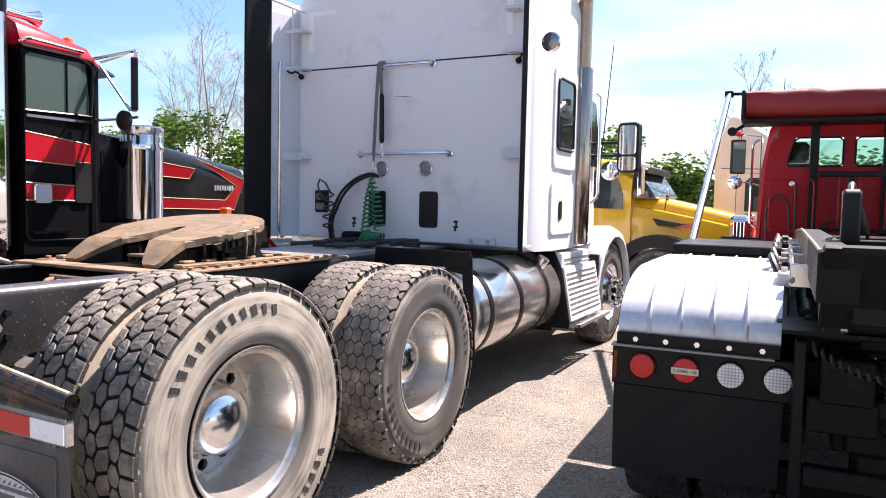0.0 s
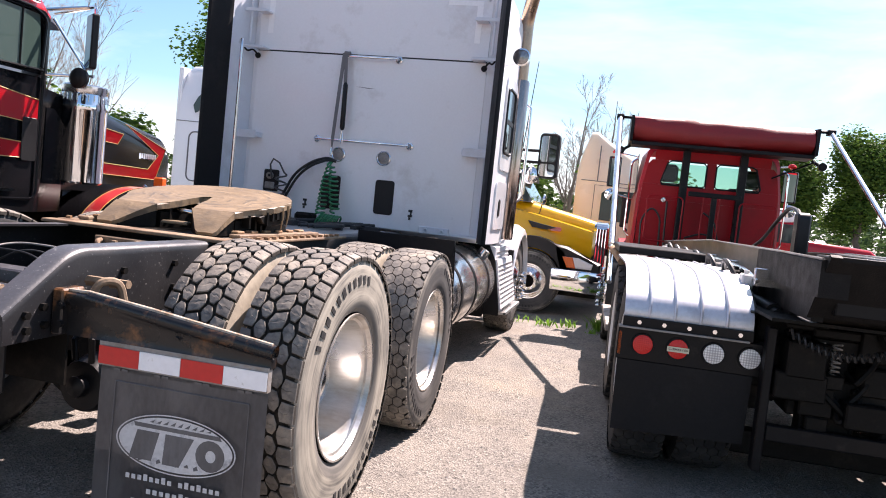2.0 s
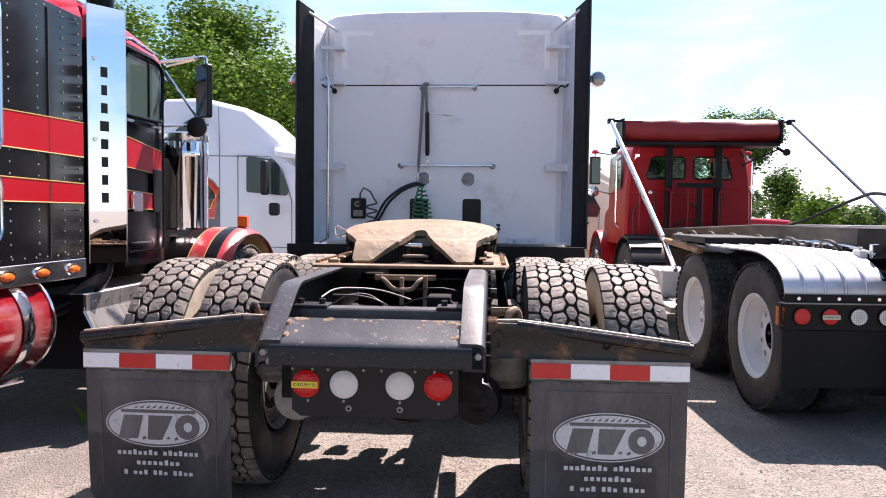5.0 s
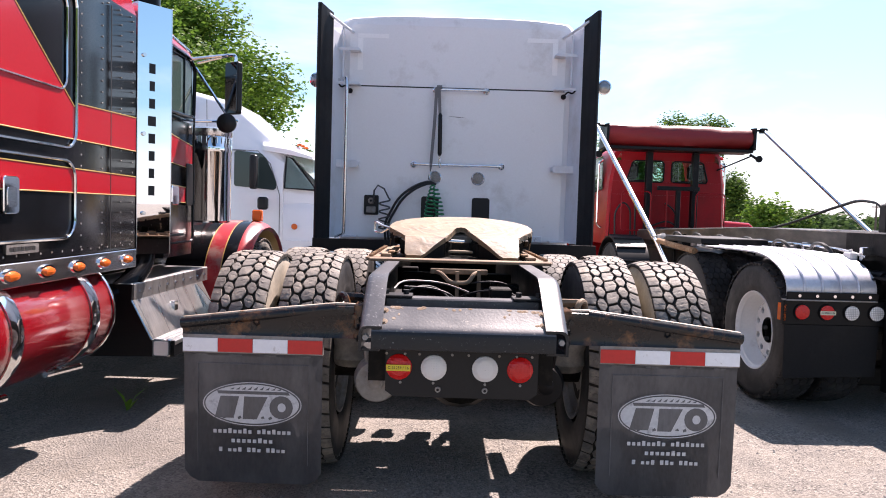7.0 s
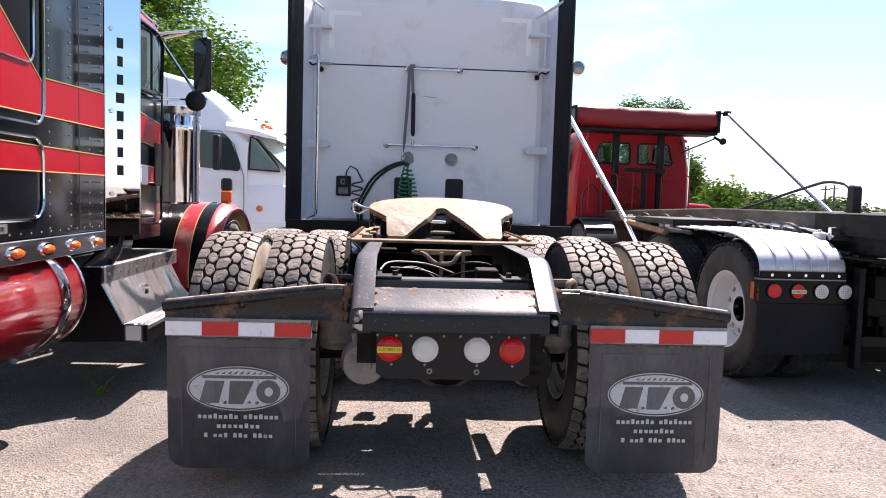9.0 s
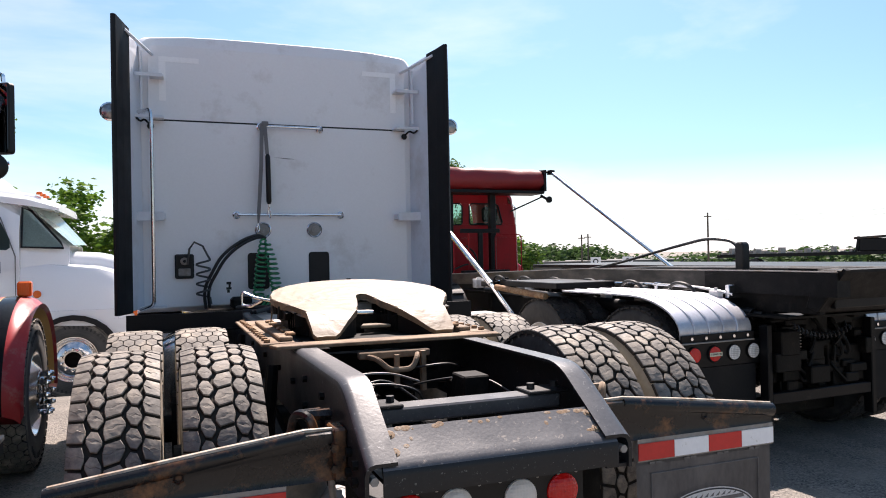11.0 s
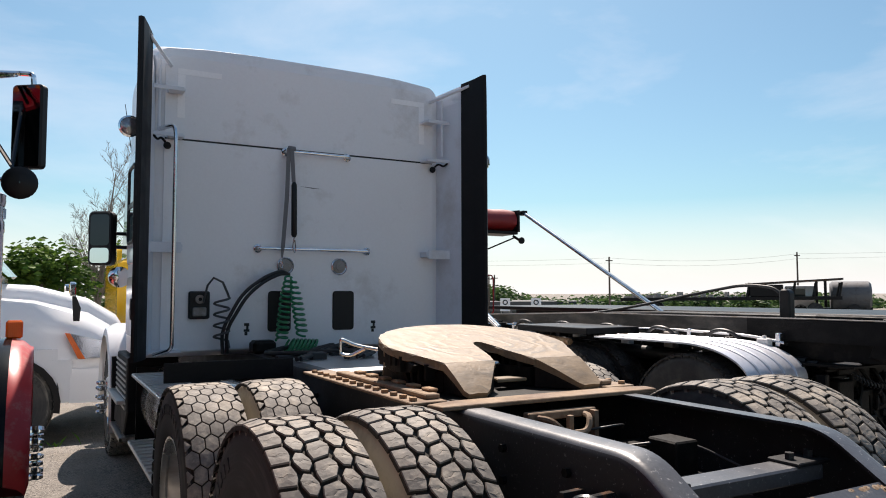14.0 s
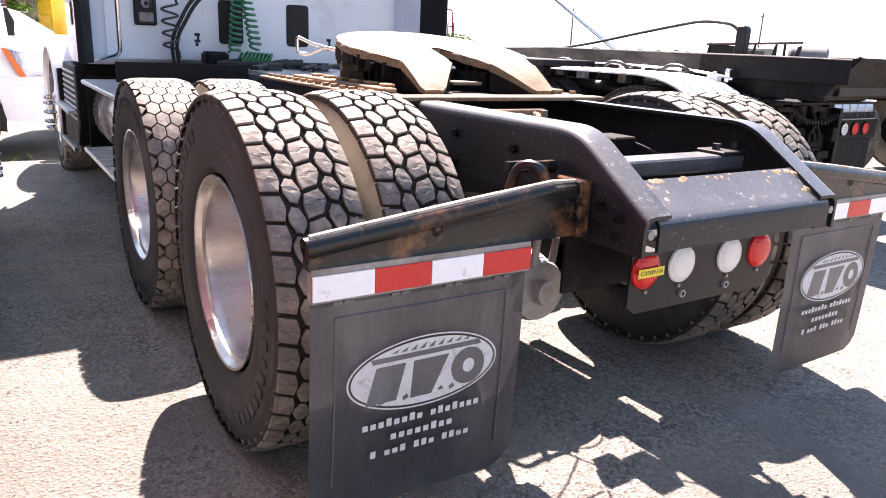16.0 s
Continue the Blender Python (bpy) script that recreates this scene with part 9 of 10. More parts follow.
for k in range(12):
    a0, a1 = radians(160 - 140 * k / 12), radians(160 - 140 * (k + 1) / 12)
    slab(bm, [(-2.09 + 0.59 * math.cos(a0), 0.31 + 0.59 * math.sin(a0)), (-2.09 + 0.59 * math.cos(a1), 0.31 + 0.59 * math.sin(a1)), (-2.09 + 0.59 * math.cos(a1), 0.97), (-2.09 + 0.59 * math.cos(a0), 0.97)], "y", 0.0, 0.03)
part("fender_side", bm, CLEAN_WHITE, wc, "white fender side round the wheel")
bm = mesh()
slab(bm, [(-1.38, 1.30), (-1.31, 1.30), (-1.30, 1.46), (-1.36, 1.62), (-1.40, 1.62)], "y", 0.06, 0.10)
hm = part("hood_mirror_stalk", bm, PLASTIC, wc, "black hood mirror stalk")
for y in (0.04, 2.2):
    bm = mesh()
    slab(bm, rounded(y - 0.06, y + 0.06, 1.60, 1.78, 0.03), "x", -1.43, -1.36, 0.012)
    part("hood_mirror", bm, CHROME, hm, "chrome hood mirror", smooth=True)
bm = mesh()
box(bm, -5.06, -4.98, 0.02, 2.38, 0.9, 3.3, 0.02)
part("rear_trim", bm, CLEAN_WHITE, wc)

# yellow tractor
ye = thing("semi_truck", "yellow conventional tractor with a chrome grille and black fenders", "semi truck", pose(0, 10.15, -0.29))
bm = mesh()
side_body(bm, [(-0.76, 0.9, 2.0, 2.46, 1.14, 1.0), (-0.68, 0.9, 2.0, 2.50, 1.16, 1.0), (0.28, 0.9, 1.95, 2.45, 1.14, 0.98), (0.40, 0.9, 1.90, 2.38, 1.12, 0.95)])
yb = part("cab", bm, YELLOW, ye, "yellow cab", smooth=True)
bm = mesh()
side_body(bm, [(0.38, 0.95, 1.52, 1.90, 1.0, 0.86), (0.8, 0.95, 1.45, 1.84, 0.96, 0.74), (1.5, 0.9, 1.30, 1.70, 0.80, 0.60), (1.86, 0.85, 1.22, 1.62, 0.68, 0.50)])
yh = part("hood", bm, YELLOW, ye, "yellow hood", smooth=True)
bm = mesh()
slab(bm, [(0.42, 2.36), (0.76, 1.87), (0.74, 1.84), (0.40, 1.84)], "y", 0.16, 2.24)
part("windshield", bm, GLASS_SIDE, ye, "raked windshield")
bm = mesh()
slab(bm, [(-0.50, 1.68), (0.28, 1.66), (0.28, 1.90), (0.12, 2.26), (-0.50, 2.30)], "y", 0.03, 0.055)
part("door_window", bm, GLASS_SIDE, yb)
bm = mesh()
side_body(bm, [(0.22, 2.32, 2.40, 2.47, 1.10, 0.96), (0.62, 2.24, 2.29, 2.34, 1.02, 0.9)])
part("sun_visor", bm, BLACK, yb)
for k in range(3):
    bm = mesh()
    lathe(bm, [(0, 0.04), (0.04, 0.03), (0.05, 0.001)], 10, "z", (0.15, 0.35 + 0.35 * k, 2.47))
    part("roof_lamp", bm, AMBER_LENS, yb, "amber roof lamp", smooth=True)
bm = mesh()
slab(bm, rounded(0.46, 1.94, 0.80, 1.62, 0.14), "x", 1.84, 2.10, 0.04)
yg = part("grille_surround", bm, CHROME, ye, "chrome grille surround", smooth=True)
bm = mesh()
slab(bm, rounded(0.62, 1.78, 0.87, 1.52, 0.08), "x", 2.101, 2.104)
# dark backing wraps round the near corner
box(bm, 1.88, 2.07, 0.452, 0.458, 0.86, 1.50)
part("grille_back", bm, INK, yg)
for k in range(4):
    bm = mesh()
    tube(bm, [(1.90 + k * 0.05, 0.445, 0.86), (1.90 + k * 0.05, 0.445, 1.50)], 0.014, 6)
    part("grille_bar", bm, CHROME, yg, smooth=True)
for k in range(7):
    bm = mesh()
    tube(bm, [(2.11, 0.70 + k * 0.166, 0.88), (2.11, 0.70 + k * 0.166, 1.51)], 0.016, 6)
    part("grille_bar", bm, CHROME, yg, smooth=True)
bm = mesh()
lathe(bm, [(2.10, 0.07), (2.12, 0.06), (2.125, 0.001)], 14, "x", (0, 1.2, 1.555))
part("badge", bm, STAINLESS, yg, smooth=True)
bm = mesh()
arch(bm, 0.85, 0.50, 0.78, 0.58, 0.02, 0.62, 195, 20)
slab(bm, [(1.36, 0.70), (2.04, 0.70), (2.02, 0.92), (1.80, 0.99), (1.45, 1.15), (1.20, 1.18), (1.34, 0.95)], "y", 0.02, 0.55, 0.03)
yf = part("front_fender", bm, PLASTIC, ye, "dark fender with headlamp", smooth=True)
bm = mesh()
slab(bm, [(1.40, 0.99), (1.66, 0.985), (1.90, 0.90), (1.88, 0.81), (1.50, 0.81)], "y", -0.01, 0.25, 0.02)
yl = part("headlamp", bm, CLEAR_LENS, yf, "swept clear headlamp")
bm = mesh()
slab(bm, [(1.38, 0.99), (1.56, 0.985), (1.62, 0.81), (1.48, 0.81)], "y", -0.025, 0.05, 0.01)
part("turn_signal", bm, AMBER_LENS, yl, "amber turn signal")
bm = mesh()
box(bm, 1.22, 2.20, -0.04, 2.44, 0.41, 0.78, 0.022, None, 2)
part("bumper", bm, CHROME, ye, "chrome bumper", smooth=True)
bm = mesh()
slab(bm, [(0.72, 1.53), (0.95, 1.49), (1.22, 1.45), (1.05, 1.40), (0.80, 1.42)], "y", 0.20, 0.30)
part("hood_vent", bm, PLASTIC, yh, "black hood side vent")
bm = mesh()
slab(bm, rounded(1.10, 1.30, 1.39, 1.46, 0.03), "y", 0.22, 0.30)
part("badge", bm, RED, yh, "small red oval badge")
side_wheel(ye, 0.85, 0.505, RIM_FRONT, 0.16)
bm = mesh()
box(bm, -0.75, 2.0, 0.35, 2.05, 0.30, 0.92)
part("underbody", bm, DARK, ye)
bm = mesh()
box(bm, -0.75, 0.1, 0.0, 0.5, 0.35, 0.88, 0.05)
part("side_tank", bm, POLISHED, ye)
bm = mesh()
tube(bm, bend([(0.45, 0.10, 1.96), (0.62, -0.22, 1.98), (0.62, -0.22, 2.24)], 0.05), 0.014, 8)
slab(bm, rounded(-0.34, -0.12, 1.85, 2.36, 0.04), "x", 0.58, 0.65, 0.015)
part("mirror", bm, CHROME, ye, "chrome mirror")
bm = mesh()
lathe(bm, [(0.0, 0.02), (0.02, 0.10), (0.05, 0.09), (0.07, 0.001)], 14, "x", (0.95, 0.0, 1.90))
tube(bm, [(0.90, 0.20, 1.66), (0.97, 0.0, 1.90)], 0.012, 6)
part("hood_mirror", bm, CHROME, ye, "round chrome hood mirror", smooth=True)

# cream high-roof tractor behind
be = thing("semi_truck", "cream high-roof sleeper tractor", "semi truck", pose(0, 12.95, -0.33))
bm = mesh()
side_body(bm, [(1.30, 0.9, 2.35, 2.75, 1.20, 1.12), (1.36, 0.9, 2.45, 3.05, 1.21, 1.11), (1.50, 0.9, 2.45, 3.48, 1.22, 1.08), (1.62, 0.9, 2.45, 3.50, 1.22, 1.08), (1.9, 0.9, 2.4, 3.30, 1.22, 1.06), (2.5, 0.9, 2.3, 2.95, 1.22, 1.0), (3.1, 0.9, 2.1, 2.55, 1.18, 0.95)])
bb = part("sleeper_and_cab", bm, BEIGE, be, "cream sleeper and cab with a sloping roof", smooth=True)
bm = mesh()
side_body(bm, [(3.08, 0.85, 1.5, 1.86, 1.15, 0.92), (4.2, 0.8, 1.3, 1.7, 1.12, 0.75), (4.9, 0.6, 1.0, 1.3, 1.0, 0.6)])
part("hood", bm, BEIGE, be, "cream hood", smooth=True)
bm = mesh()
slab(bm, [(1.83, 1.70), (2.74, 1.68), (2.80, 1.86), (2.58, 2.24), (2.40, 2.31), (1.90, 2.31), (1.83, 2.24)], "y", -0.035, -0.018)
part("door_window", bm, GLASS_SIDE, bb, "dark door window")
bm = mesh()
rail(bm, [(1.68, 0.95), (2.75, 0.95), (2.78, 1.80), (2.55, 2.28), (2.40, 2.38), (1.68, 2.40)], "y", -0.022, 0.008)
tube(bm, [(1.4, -0.022, 2.48), (2.5, -0.022, 2.46)], 0.008, 5)
tube(bm, [(1.72, -0.02, 2.48), (1.72, 0.05, 3.2)], 0.012, 6)
part("door_lines", bm, STRAP, bb, smooth=True)
bm = mesh()
slab(bm, rounded(-0.36, -0.16, 1.60, 2.25, 0.05), "x", 2.25, 2.36, 0.02)
tube(bm, bend([(2.55, -0.02, 1.55), (2.45, -0.25, 1.50), (2.35, -0.26, 1.60)], 0.05), 0.02, 8)
part("mirror", bm, PLASTIC, be, "black mirror")
bm = mesh()
side_body(bm, [(3.0, 1.78, 1.90, 2.36, 1.08, 0.92), (3.5, 1.70, 1.75, 1.86, 1.0, 0.86)])
part("windshield", bm, GLASS_SIDE, be)
bm = mesh()
box(bm, 1.2, 3.2, -0.01, 0.6, 0.35, 0.9, 0.05)
box(bm, 1.2, 4.8, 0.3, 2.1, 0.30, 0.92)
part("side_fairing", bm, BEIGE, be)
side_wheel(be, 4.0, 0.505, RIM_FRONT, 0.16)

# a second fender and lamp panel of the truck parked beyond the hoist
far_t = thing("flatbed_trailer", "far black trailer tail with a shiny fender and round lamps", "trailer", pose(7.1, 1.2, 0, 0, 0, 2))
bm = mesh()
arc = [(0.52 - 0.56 * math.cos(radians(-8 + 98 * k / 14)), 0.90 + 0.24 * math.sin(radians(-8 + 98 * k / 14))) for k in range(15)] + [(2.2, 1.14)]
loft(bm, [[(-1.2, v, z), (-0.55, v, z), (-0.55, v, z - 0.012), (-1.2, v, z - 0.012)] for v, z in arc])
part("fender", bm, ALU_FENDER, far_t, "ribbed aluminium fender", smooth=True)
bm = mesh()
box(bm, -1.22, -0.5, -0.05, 0.0, 0.62, 0.86, 0.004)
fp = part("lamp_panel", bm, BLACK, far_t)
for k in range(4):
    bm = mesh()
    lathe(bm, [(-0.05, 0.06), (-0.065, 0.05), (-0.07, 0.001)], 18, "y", (-1.12 + 0.17 * k, 0, 0.74))
    part("tail_lamp", bm, CLEAR_LENS if k < 2 else RED_LENS, fp, smooth=True)
bm = mesh()
slab(bm, [(-1.2, 0.62), (-0.55, 0.62), (-0.56, 0.22), (-1.19, 0.22)], "y", -0.02, -0.008)
part("mud_flap", bm, RUBBER_TRIM, far_t)
for v in (0.5, 1.85):
    wheel(far_t, -1.05, v, 0.53, -1, TYRE_HEX, RIM_WHITE, None, LUGS, 0.3)
    wheel(far_t, 1.05, v, 0.53, 1, TYRE_HEX, RIM_WHITE, None, LUGS, 0.3)
bm = mesh()
for s in (-1, 1):
    box(bm, s * 0.45 - 0.06, s * 0.45 + 0.06, -0.4, 9.0, 0.95, 1.22, 0.008)
box(bm, -1.15, 1.15, 1.6, 9.0, 1.20, 1.26, 0.006)
part("frame", bm, BLACK, far_t)

# ---- small growth by the back row ----
def weeds():
    rng = random.Random(8)
    verts, faces = [], []
    spots = [(1.35, 8.9, 0.22, 34), (1.65, 9.1, 0.14, 18), (2.15, 9.1, 0.16, 60), (2.35, 8.9, 0.22, 24), (0.85, 9.0, 0.3, 18), (-1.5, 8.3, 0.5, 14), (-2.13, 1.52, 0.02, 5), (2.05, 8.2, 0.15, 12)]
    for cx, cy, sp, n in spots:
        for i in range(n):
            x, y = rng.gauss(cx, sp * 0.45), rng.gauss(cy, sp * 0.3)
            h, a = rng.uniform(0.05, 0.17), rng.uniform(0, 6.28)
            if cx == 2.15:
                h *= 1.8
            dx, dy, w = math.cos(a), math.sin(a), rng.uniform(0.010, 0.022)
            z = drop(y)
            b = len(verts)
            verts += [(x, y, z), (x + dx * h * 0.3 - dy * w, y + dy * h * 0.3 + dx * w, z + h * 0.6), (x + dx * h * 0.3 + dy * w, y + dy * h * 0.3 - dx * w, z + h * 0.6), (x + dx * h * 0.8, y + dy * h * 0.8, z + h)]
            faces += [(b, b + 1, b + 3, b + 2)]
    me = bpy.data.meshes.new("weeds")
    me.from_pydata(verts, [], faces)
    me.materials.append(GRASS)
    tagged(new("weeds", me), "bright green weeds growing through the yard", "weeds", kind="stuff")


weeds()

# ---- trees ----
def limbs(bm, base, top, r, depth, rng, spread, tips, steps=4, up=0.2):
    """A branching limb; collects the tips."""
    base, top = Vector(base), Vector(top)
    pts, rs = [], []
    for k in range(steps + 1):
        t = k / steps
        wob = Vector((rng.uniform(-1, 1), rng.uniform(-1, 1), rng.uniform(-0.5, 0.5))) * (top - base).length * 0.045 * (1 if 0 < k < steps else 0)
        pts.append(base.lerp(top, t) + wob)
        rs.append(r * (1 - 0.62 * t))
    tube(bm, pts, rs, 6 if r > 0.05 else 4, caps=False)
    tips.append(pts[-1])
    if depth <= 0:
        return
    d = (top - base)
    for i in range(rng.choice((3, 4)) if depth > 1 else 4):
        t = rng.uniform(0.35, 1.0)
        k = min(steps - 1, int(t * steps))
        p = pts[k].lerp(pts[k + 1], t * steps - k)
        a, b = frame_of(d)
        ang = rng.uniform(0, math.tau)
        nd = (d.normalized() + (a * math.cos(ang) + b * math.sin(ang)) * spread * rng.uniform(0.6, 1.2) + Vector((0, 0, up))).normalized()
        limbs(bm, p, p + nd * d.length * rng.uniform(0.45, 0.68), r * (1 - 0.6 * t) * 0.62, depth - 1, rng, spread, tips, 3, up)


def leaf_cloud(centres, radius, per, size, rng, flat=0.8):
    verts, faces = [], []
    for c in centres:
        for i in range(per):
            v = Vector((rng.gauss(0, 1), rng.gauss(0, 1), rng.gauss(0, 1) * flat))
            v = v.normalized() * radius * rng.random() ** 0.45
            p = c + v
            n = (v.normalized() + Vector((rng.uniform(-1, 1), rng.uniform(-1, 1), rng.uniform(-0.3, 1.2)))).normalized()
            a, b = frame_of(n)
            s = size * rng.uniform(0.6, 1.3)
            k = len(verts)
            verts += [p - a * s, p + b * s * 0.55 + n * s * 0.15, p + a * s, p - b * s * 0.55 + n * s * 0.15]
            faces.append((k, k + 1, k + 2, k + 3))
    me = bpy.data.meshes.new("crown")
    me.from_pydata([tuple(v) for v in verts], [], faces)
    return me


def tree(at, height, seed, leaf, label, width=0.32, leaves=70, size=0.16, trunk=0.28, depth=3, bark=None, clump=0.9):
    rng = random.Random(seed)
    t = thing("tree", label, "tree", Matrix.Translation(at), "leafy trees round the yard")
    bm = mesh()
    tips = []
    limbs(bm, (0, 0, 0), (rng.uniform(-0.3, 0.3), rng.uniform(-0.3, 0.3), height * 0.62), trunk, depth, rng, width * 2.4, tips, 6, 0.25)
    part("trunk", bm, bark or BARK, t, smooth=True)
    if leaf:
        use = [p for p in tips if p.z > height * (0.34 if height > 8 else 0.22)]
        me = leaf_cloud(use, clump, leaves, size, rng)
        me.materials.append(leaf)
        c = new("crown", me)
        c.parent = t
    return t


def bare_tree(at, height, seed):
    """A leafless tree: several steep leaders, each set with side branches and fine twigs."""
    rng = random.Random(seed)
    t = thing("tree", "bare leafless tree with fine pale twigs", "tree", Matrix.Translation(at), "bare trees by the fence")
    bm = mesh()
    def shoot(p, d, length, r, level):
        n = 5 if level < 2 else 3
        pts, q, dd = [p], p.copy(), d.copy()
        for k in range(n):
            dd = (dd + Vector((rng.uniform(-1, 1), rng.uniform(-1, 1), rng.uniform(-0.3, 0.7))) * (0.10 + 0.04 * level)).normalized()
            q = q + dd * length / n
            pts.append(q.copy())
        tube(bm, pts, [max(0.0042, r * (1 - 0.85 * k / n)) for k in range(n + 1)], 6 if level < 1 else 3, caps=False)
        if level >= 3:
            return
        kids = (9, 8, 6)[level]
        for i in range(kids):
            f = rng.uniform(0.22, 0.97)
            k = min(n - 1, int(f * n))
            o = pts[k].lerp(pts[k + 1], f * n - k)
            a, b = frame_of(dd)
            ang = rng.uniform(0, math.tau)
            lean = rng.uniform(0.45, 0.95)
            nd = (dd + (a * math.cos(ang) + b * math.sin(ang)) * lean + Vector((0, 0, 0.12))).normalized()
            shoot(o, nd, length * (1 - 0.55 * f) * rng.uniform(0.42, 0.62), max(0.0062, r * (1 - 0.8 * f) * 0.48), level + 1)
    base = Vector((0, 0, 0))
    for i in range(3):
        d = Vector((rng.uniform(-0.16, 0.16), rng.uniform(-0.16, 0.16), 1)).normalized()
        shoot(base + Vector((0.07 * i - 0.07, 0.05 * (i % 2), 0)), d, height * (0.97, 0.82, 0.7)[i], (0.11, 0.08, 0.07)[i], 0)
    part("trunk", bm, BARK_PALE, t, smooth=True)
    return t


tree((-13.0, 25.5, -0.33), 8.6, 3, LEAF_A, "tall leafy maple in full green leaf", 0.42, 330, 0.105, 0.28, 3, None, 1.15)
tree((-11.0, 27.0, -0.33), 9.0, 21, LEAF_A, "tall leafy maple in full green leaf", 0.42, 300, 0.105, 0.28, 3, None, 1.15)
tree((-9.5, 25.0, -0.33), 8.9, 9, LEAF_A, "leafy maple in full green leaf", 0.40, 330, 0.105, 0.26, 3, None, 1.1)
tree((16.4, 46.5, -0.33), 6.6, 5, LEAF_B, "broad dark green tree behind the yard", 0.30, 430, 0.115, 0.26, 3, None, 1.3)
tree((12.3, 47.0, -0.33), 6.2, 8, LEAF_B, "broad dark green tree behind the yard", 0.36, 330, 0.115, 0.26, 3, None, 1.3)
tree((20.5, 47.5, -0.33), 4.2, 6, LEAF_B, "low dark green tree behind the yard", 0.44, 200, 0.125, 0.18, 2, None, 1.0)
for x, y, h, sd in ((0.1, 28.0, 6.6, 11), (1.5, 30.0, 7.0, 12), (-24.2, 25.5, 10.6, 13), (-26.2, 26.5, 9.6, 14), (-21.9, 26.0, 9.2, 15)):
    bare_tree((x, y, -0.33), h, sd)
for x, y, h, sd in ((-15, 27, 3.6, 41), (-21.5, 24, 5.2, 42), (-24.5, 24, 5.6, 43), (-28, 25, 5.6, 44), (-1.6, 26, 3.6, 45), (1.8, 27, 3.9, 46), (4.0, 28, 3.7, 47), (-4.5, 27, 4.2, 48), (-18.2, 24, 4.6, 49), (-32, 27, 5.5, 50), (-7.5, 30, 4.2, 51), (16.5, 35, 2.4, 52), (20.0, 38, 2.2, 53)):
    tree((x, y, -0.33), h, sd, LEAF_B if sd % 2 else LEAF_A, "dense green bushy tree along the fence", 0.5, 90, 0.13, 0.10, 2, None, 0.75)

# trees on the near side of the yard, seen in polished metal
for x, y, h, sd in ((27.0, -12.0, 5.6, 61), (31.0, -17.0, 6.2, 62), (24.0, -20.0, 6.0, 63), (13.0, -24.0, 7.6, 64), (4.0, -26.0, 8.0, 65), (-6.0, -25.0, 7.4, 66)):
    tree((x, y, 0.0), h, sd, LEAF_A if sd % 2 else LEAF_B, "leafy tree on the near side of the yard", 0.44, 110, 0.17, 0.24, 3, None, 1.2)


def far_woods():
    rng = random.Random(77)
    cs = []
    for i in range(520):
        a = rng.uniform(-60, 85)
        d = rng.uniform(75, 120)
        x, y = d * math.sin(radians(a)), d * math.cos(radians(a))
        top = 4.9 if a < 20 else 4.9 - 2.0 * (a - 20) / 10 if a < 30 else 2.9 if a < 34 else 2.9 - 2.0 * (a - 34) / 3 if a < 37 else 1.75
        h = (top - 1.0) / 0.85 + 0.7 * noise.noise(Vector((a * 0.11, 0.3, 0)))
        for z in (-0.4, 0.15, 0.5, 0.85):
            cs.append(Vector((x + rng.uniform(-1.5, 1.5), y + rng.uniform(-1.5, 1.5), -0.4 + max(0.2, h) * z if z > 0 else -1.4)))
    me = leaf_cloud(cs, 1.1, 34, 0.36, rng)
    me.materials.append(LEAF_FAR)
    tagged(new("far_woods", me), "distant green woods along the horizon", "woods", kind="stuff")


far_woods()

# ---- far side of the road: low building, signs, poles, parked vehicles ----
bd_ = thing("industrial_building", "long low grey industrial building with garage doors", "building", pose(47, 62, drop(62), 0, 0, -12))
WALL_GREY = mat("grey_cladding", (0.17, 0.165, 0.16), 0.8, vary=0.1, scale=1, bump=0.05)
bm = mesh()
box(bm, -11, 13, 0, 14, 0, 2.2)
part("wall", bm, WALL_GREY, bd_)
bm = mesh()
box(bm, -11.4, 13.4, -0.5, 14.2, 2.2, 2.75, 0.05)
part("roof", bm, mat("dark_flat_roof", (0.09, 0.09, 0.09), 0.8, vary=0.1), bd_)
for k in range(9):
    bm = mesh()
    x = -9.6 + k * 2.5
    box(bm, x, x + 1.5, -0.04, 0.02, 0.1, 1.7)
    part("garage_door", bm, (YELLOW if k == 5 else TAPE_WHITE if k % 3 == 0 else GLASS_SIDE), bd_)
for x, y in ((31.7, 48.2), (33.8, 46.8)):
    sg = thing("sign_board", "white roadside sign board with a plain dark mark", "sign", pose(x, y, drop(y), 0, 0, -34), "roadside sign boards")
    bm = mesh()
    for u in (-0.32, 0.32):
        box(bm, u - 0.035, u + 0.035, 0.0, 0.07, 0.0, 1.42)
    pieces("post", bm, GREY_STEEL, sg)
    bm = mesh()
    box(bm, -0.41, 0.41, -0.05, 0.0, 0.36, 1.42, 0.01)
    part("panel", bm, TAPE_WHITE, sg)
    bm = mesh()
    lathe(bm, [(-0.052, 0.22), (-0.053, 0.13)], 16, "y", (0, 0, 1.08))
    part("mark", bm, PLASTIC, sg)
    bm = mesh()
    box(bm, -0.30, 0.30, -0.054, -0.051, 0.52, 0.60)
    part("mark", bm, PLASTIC, sg)
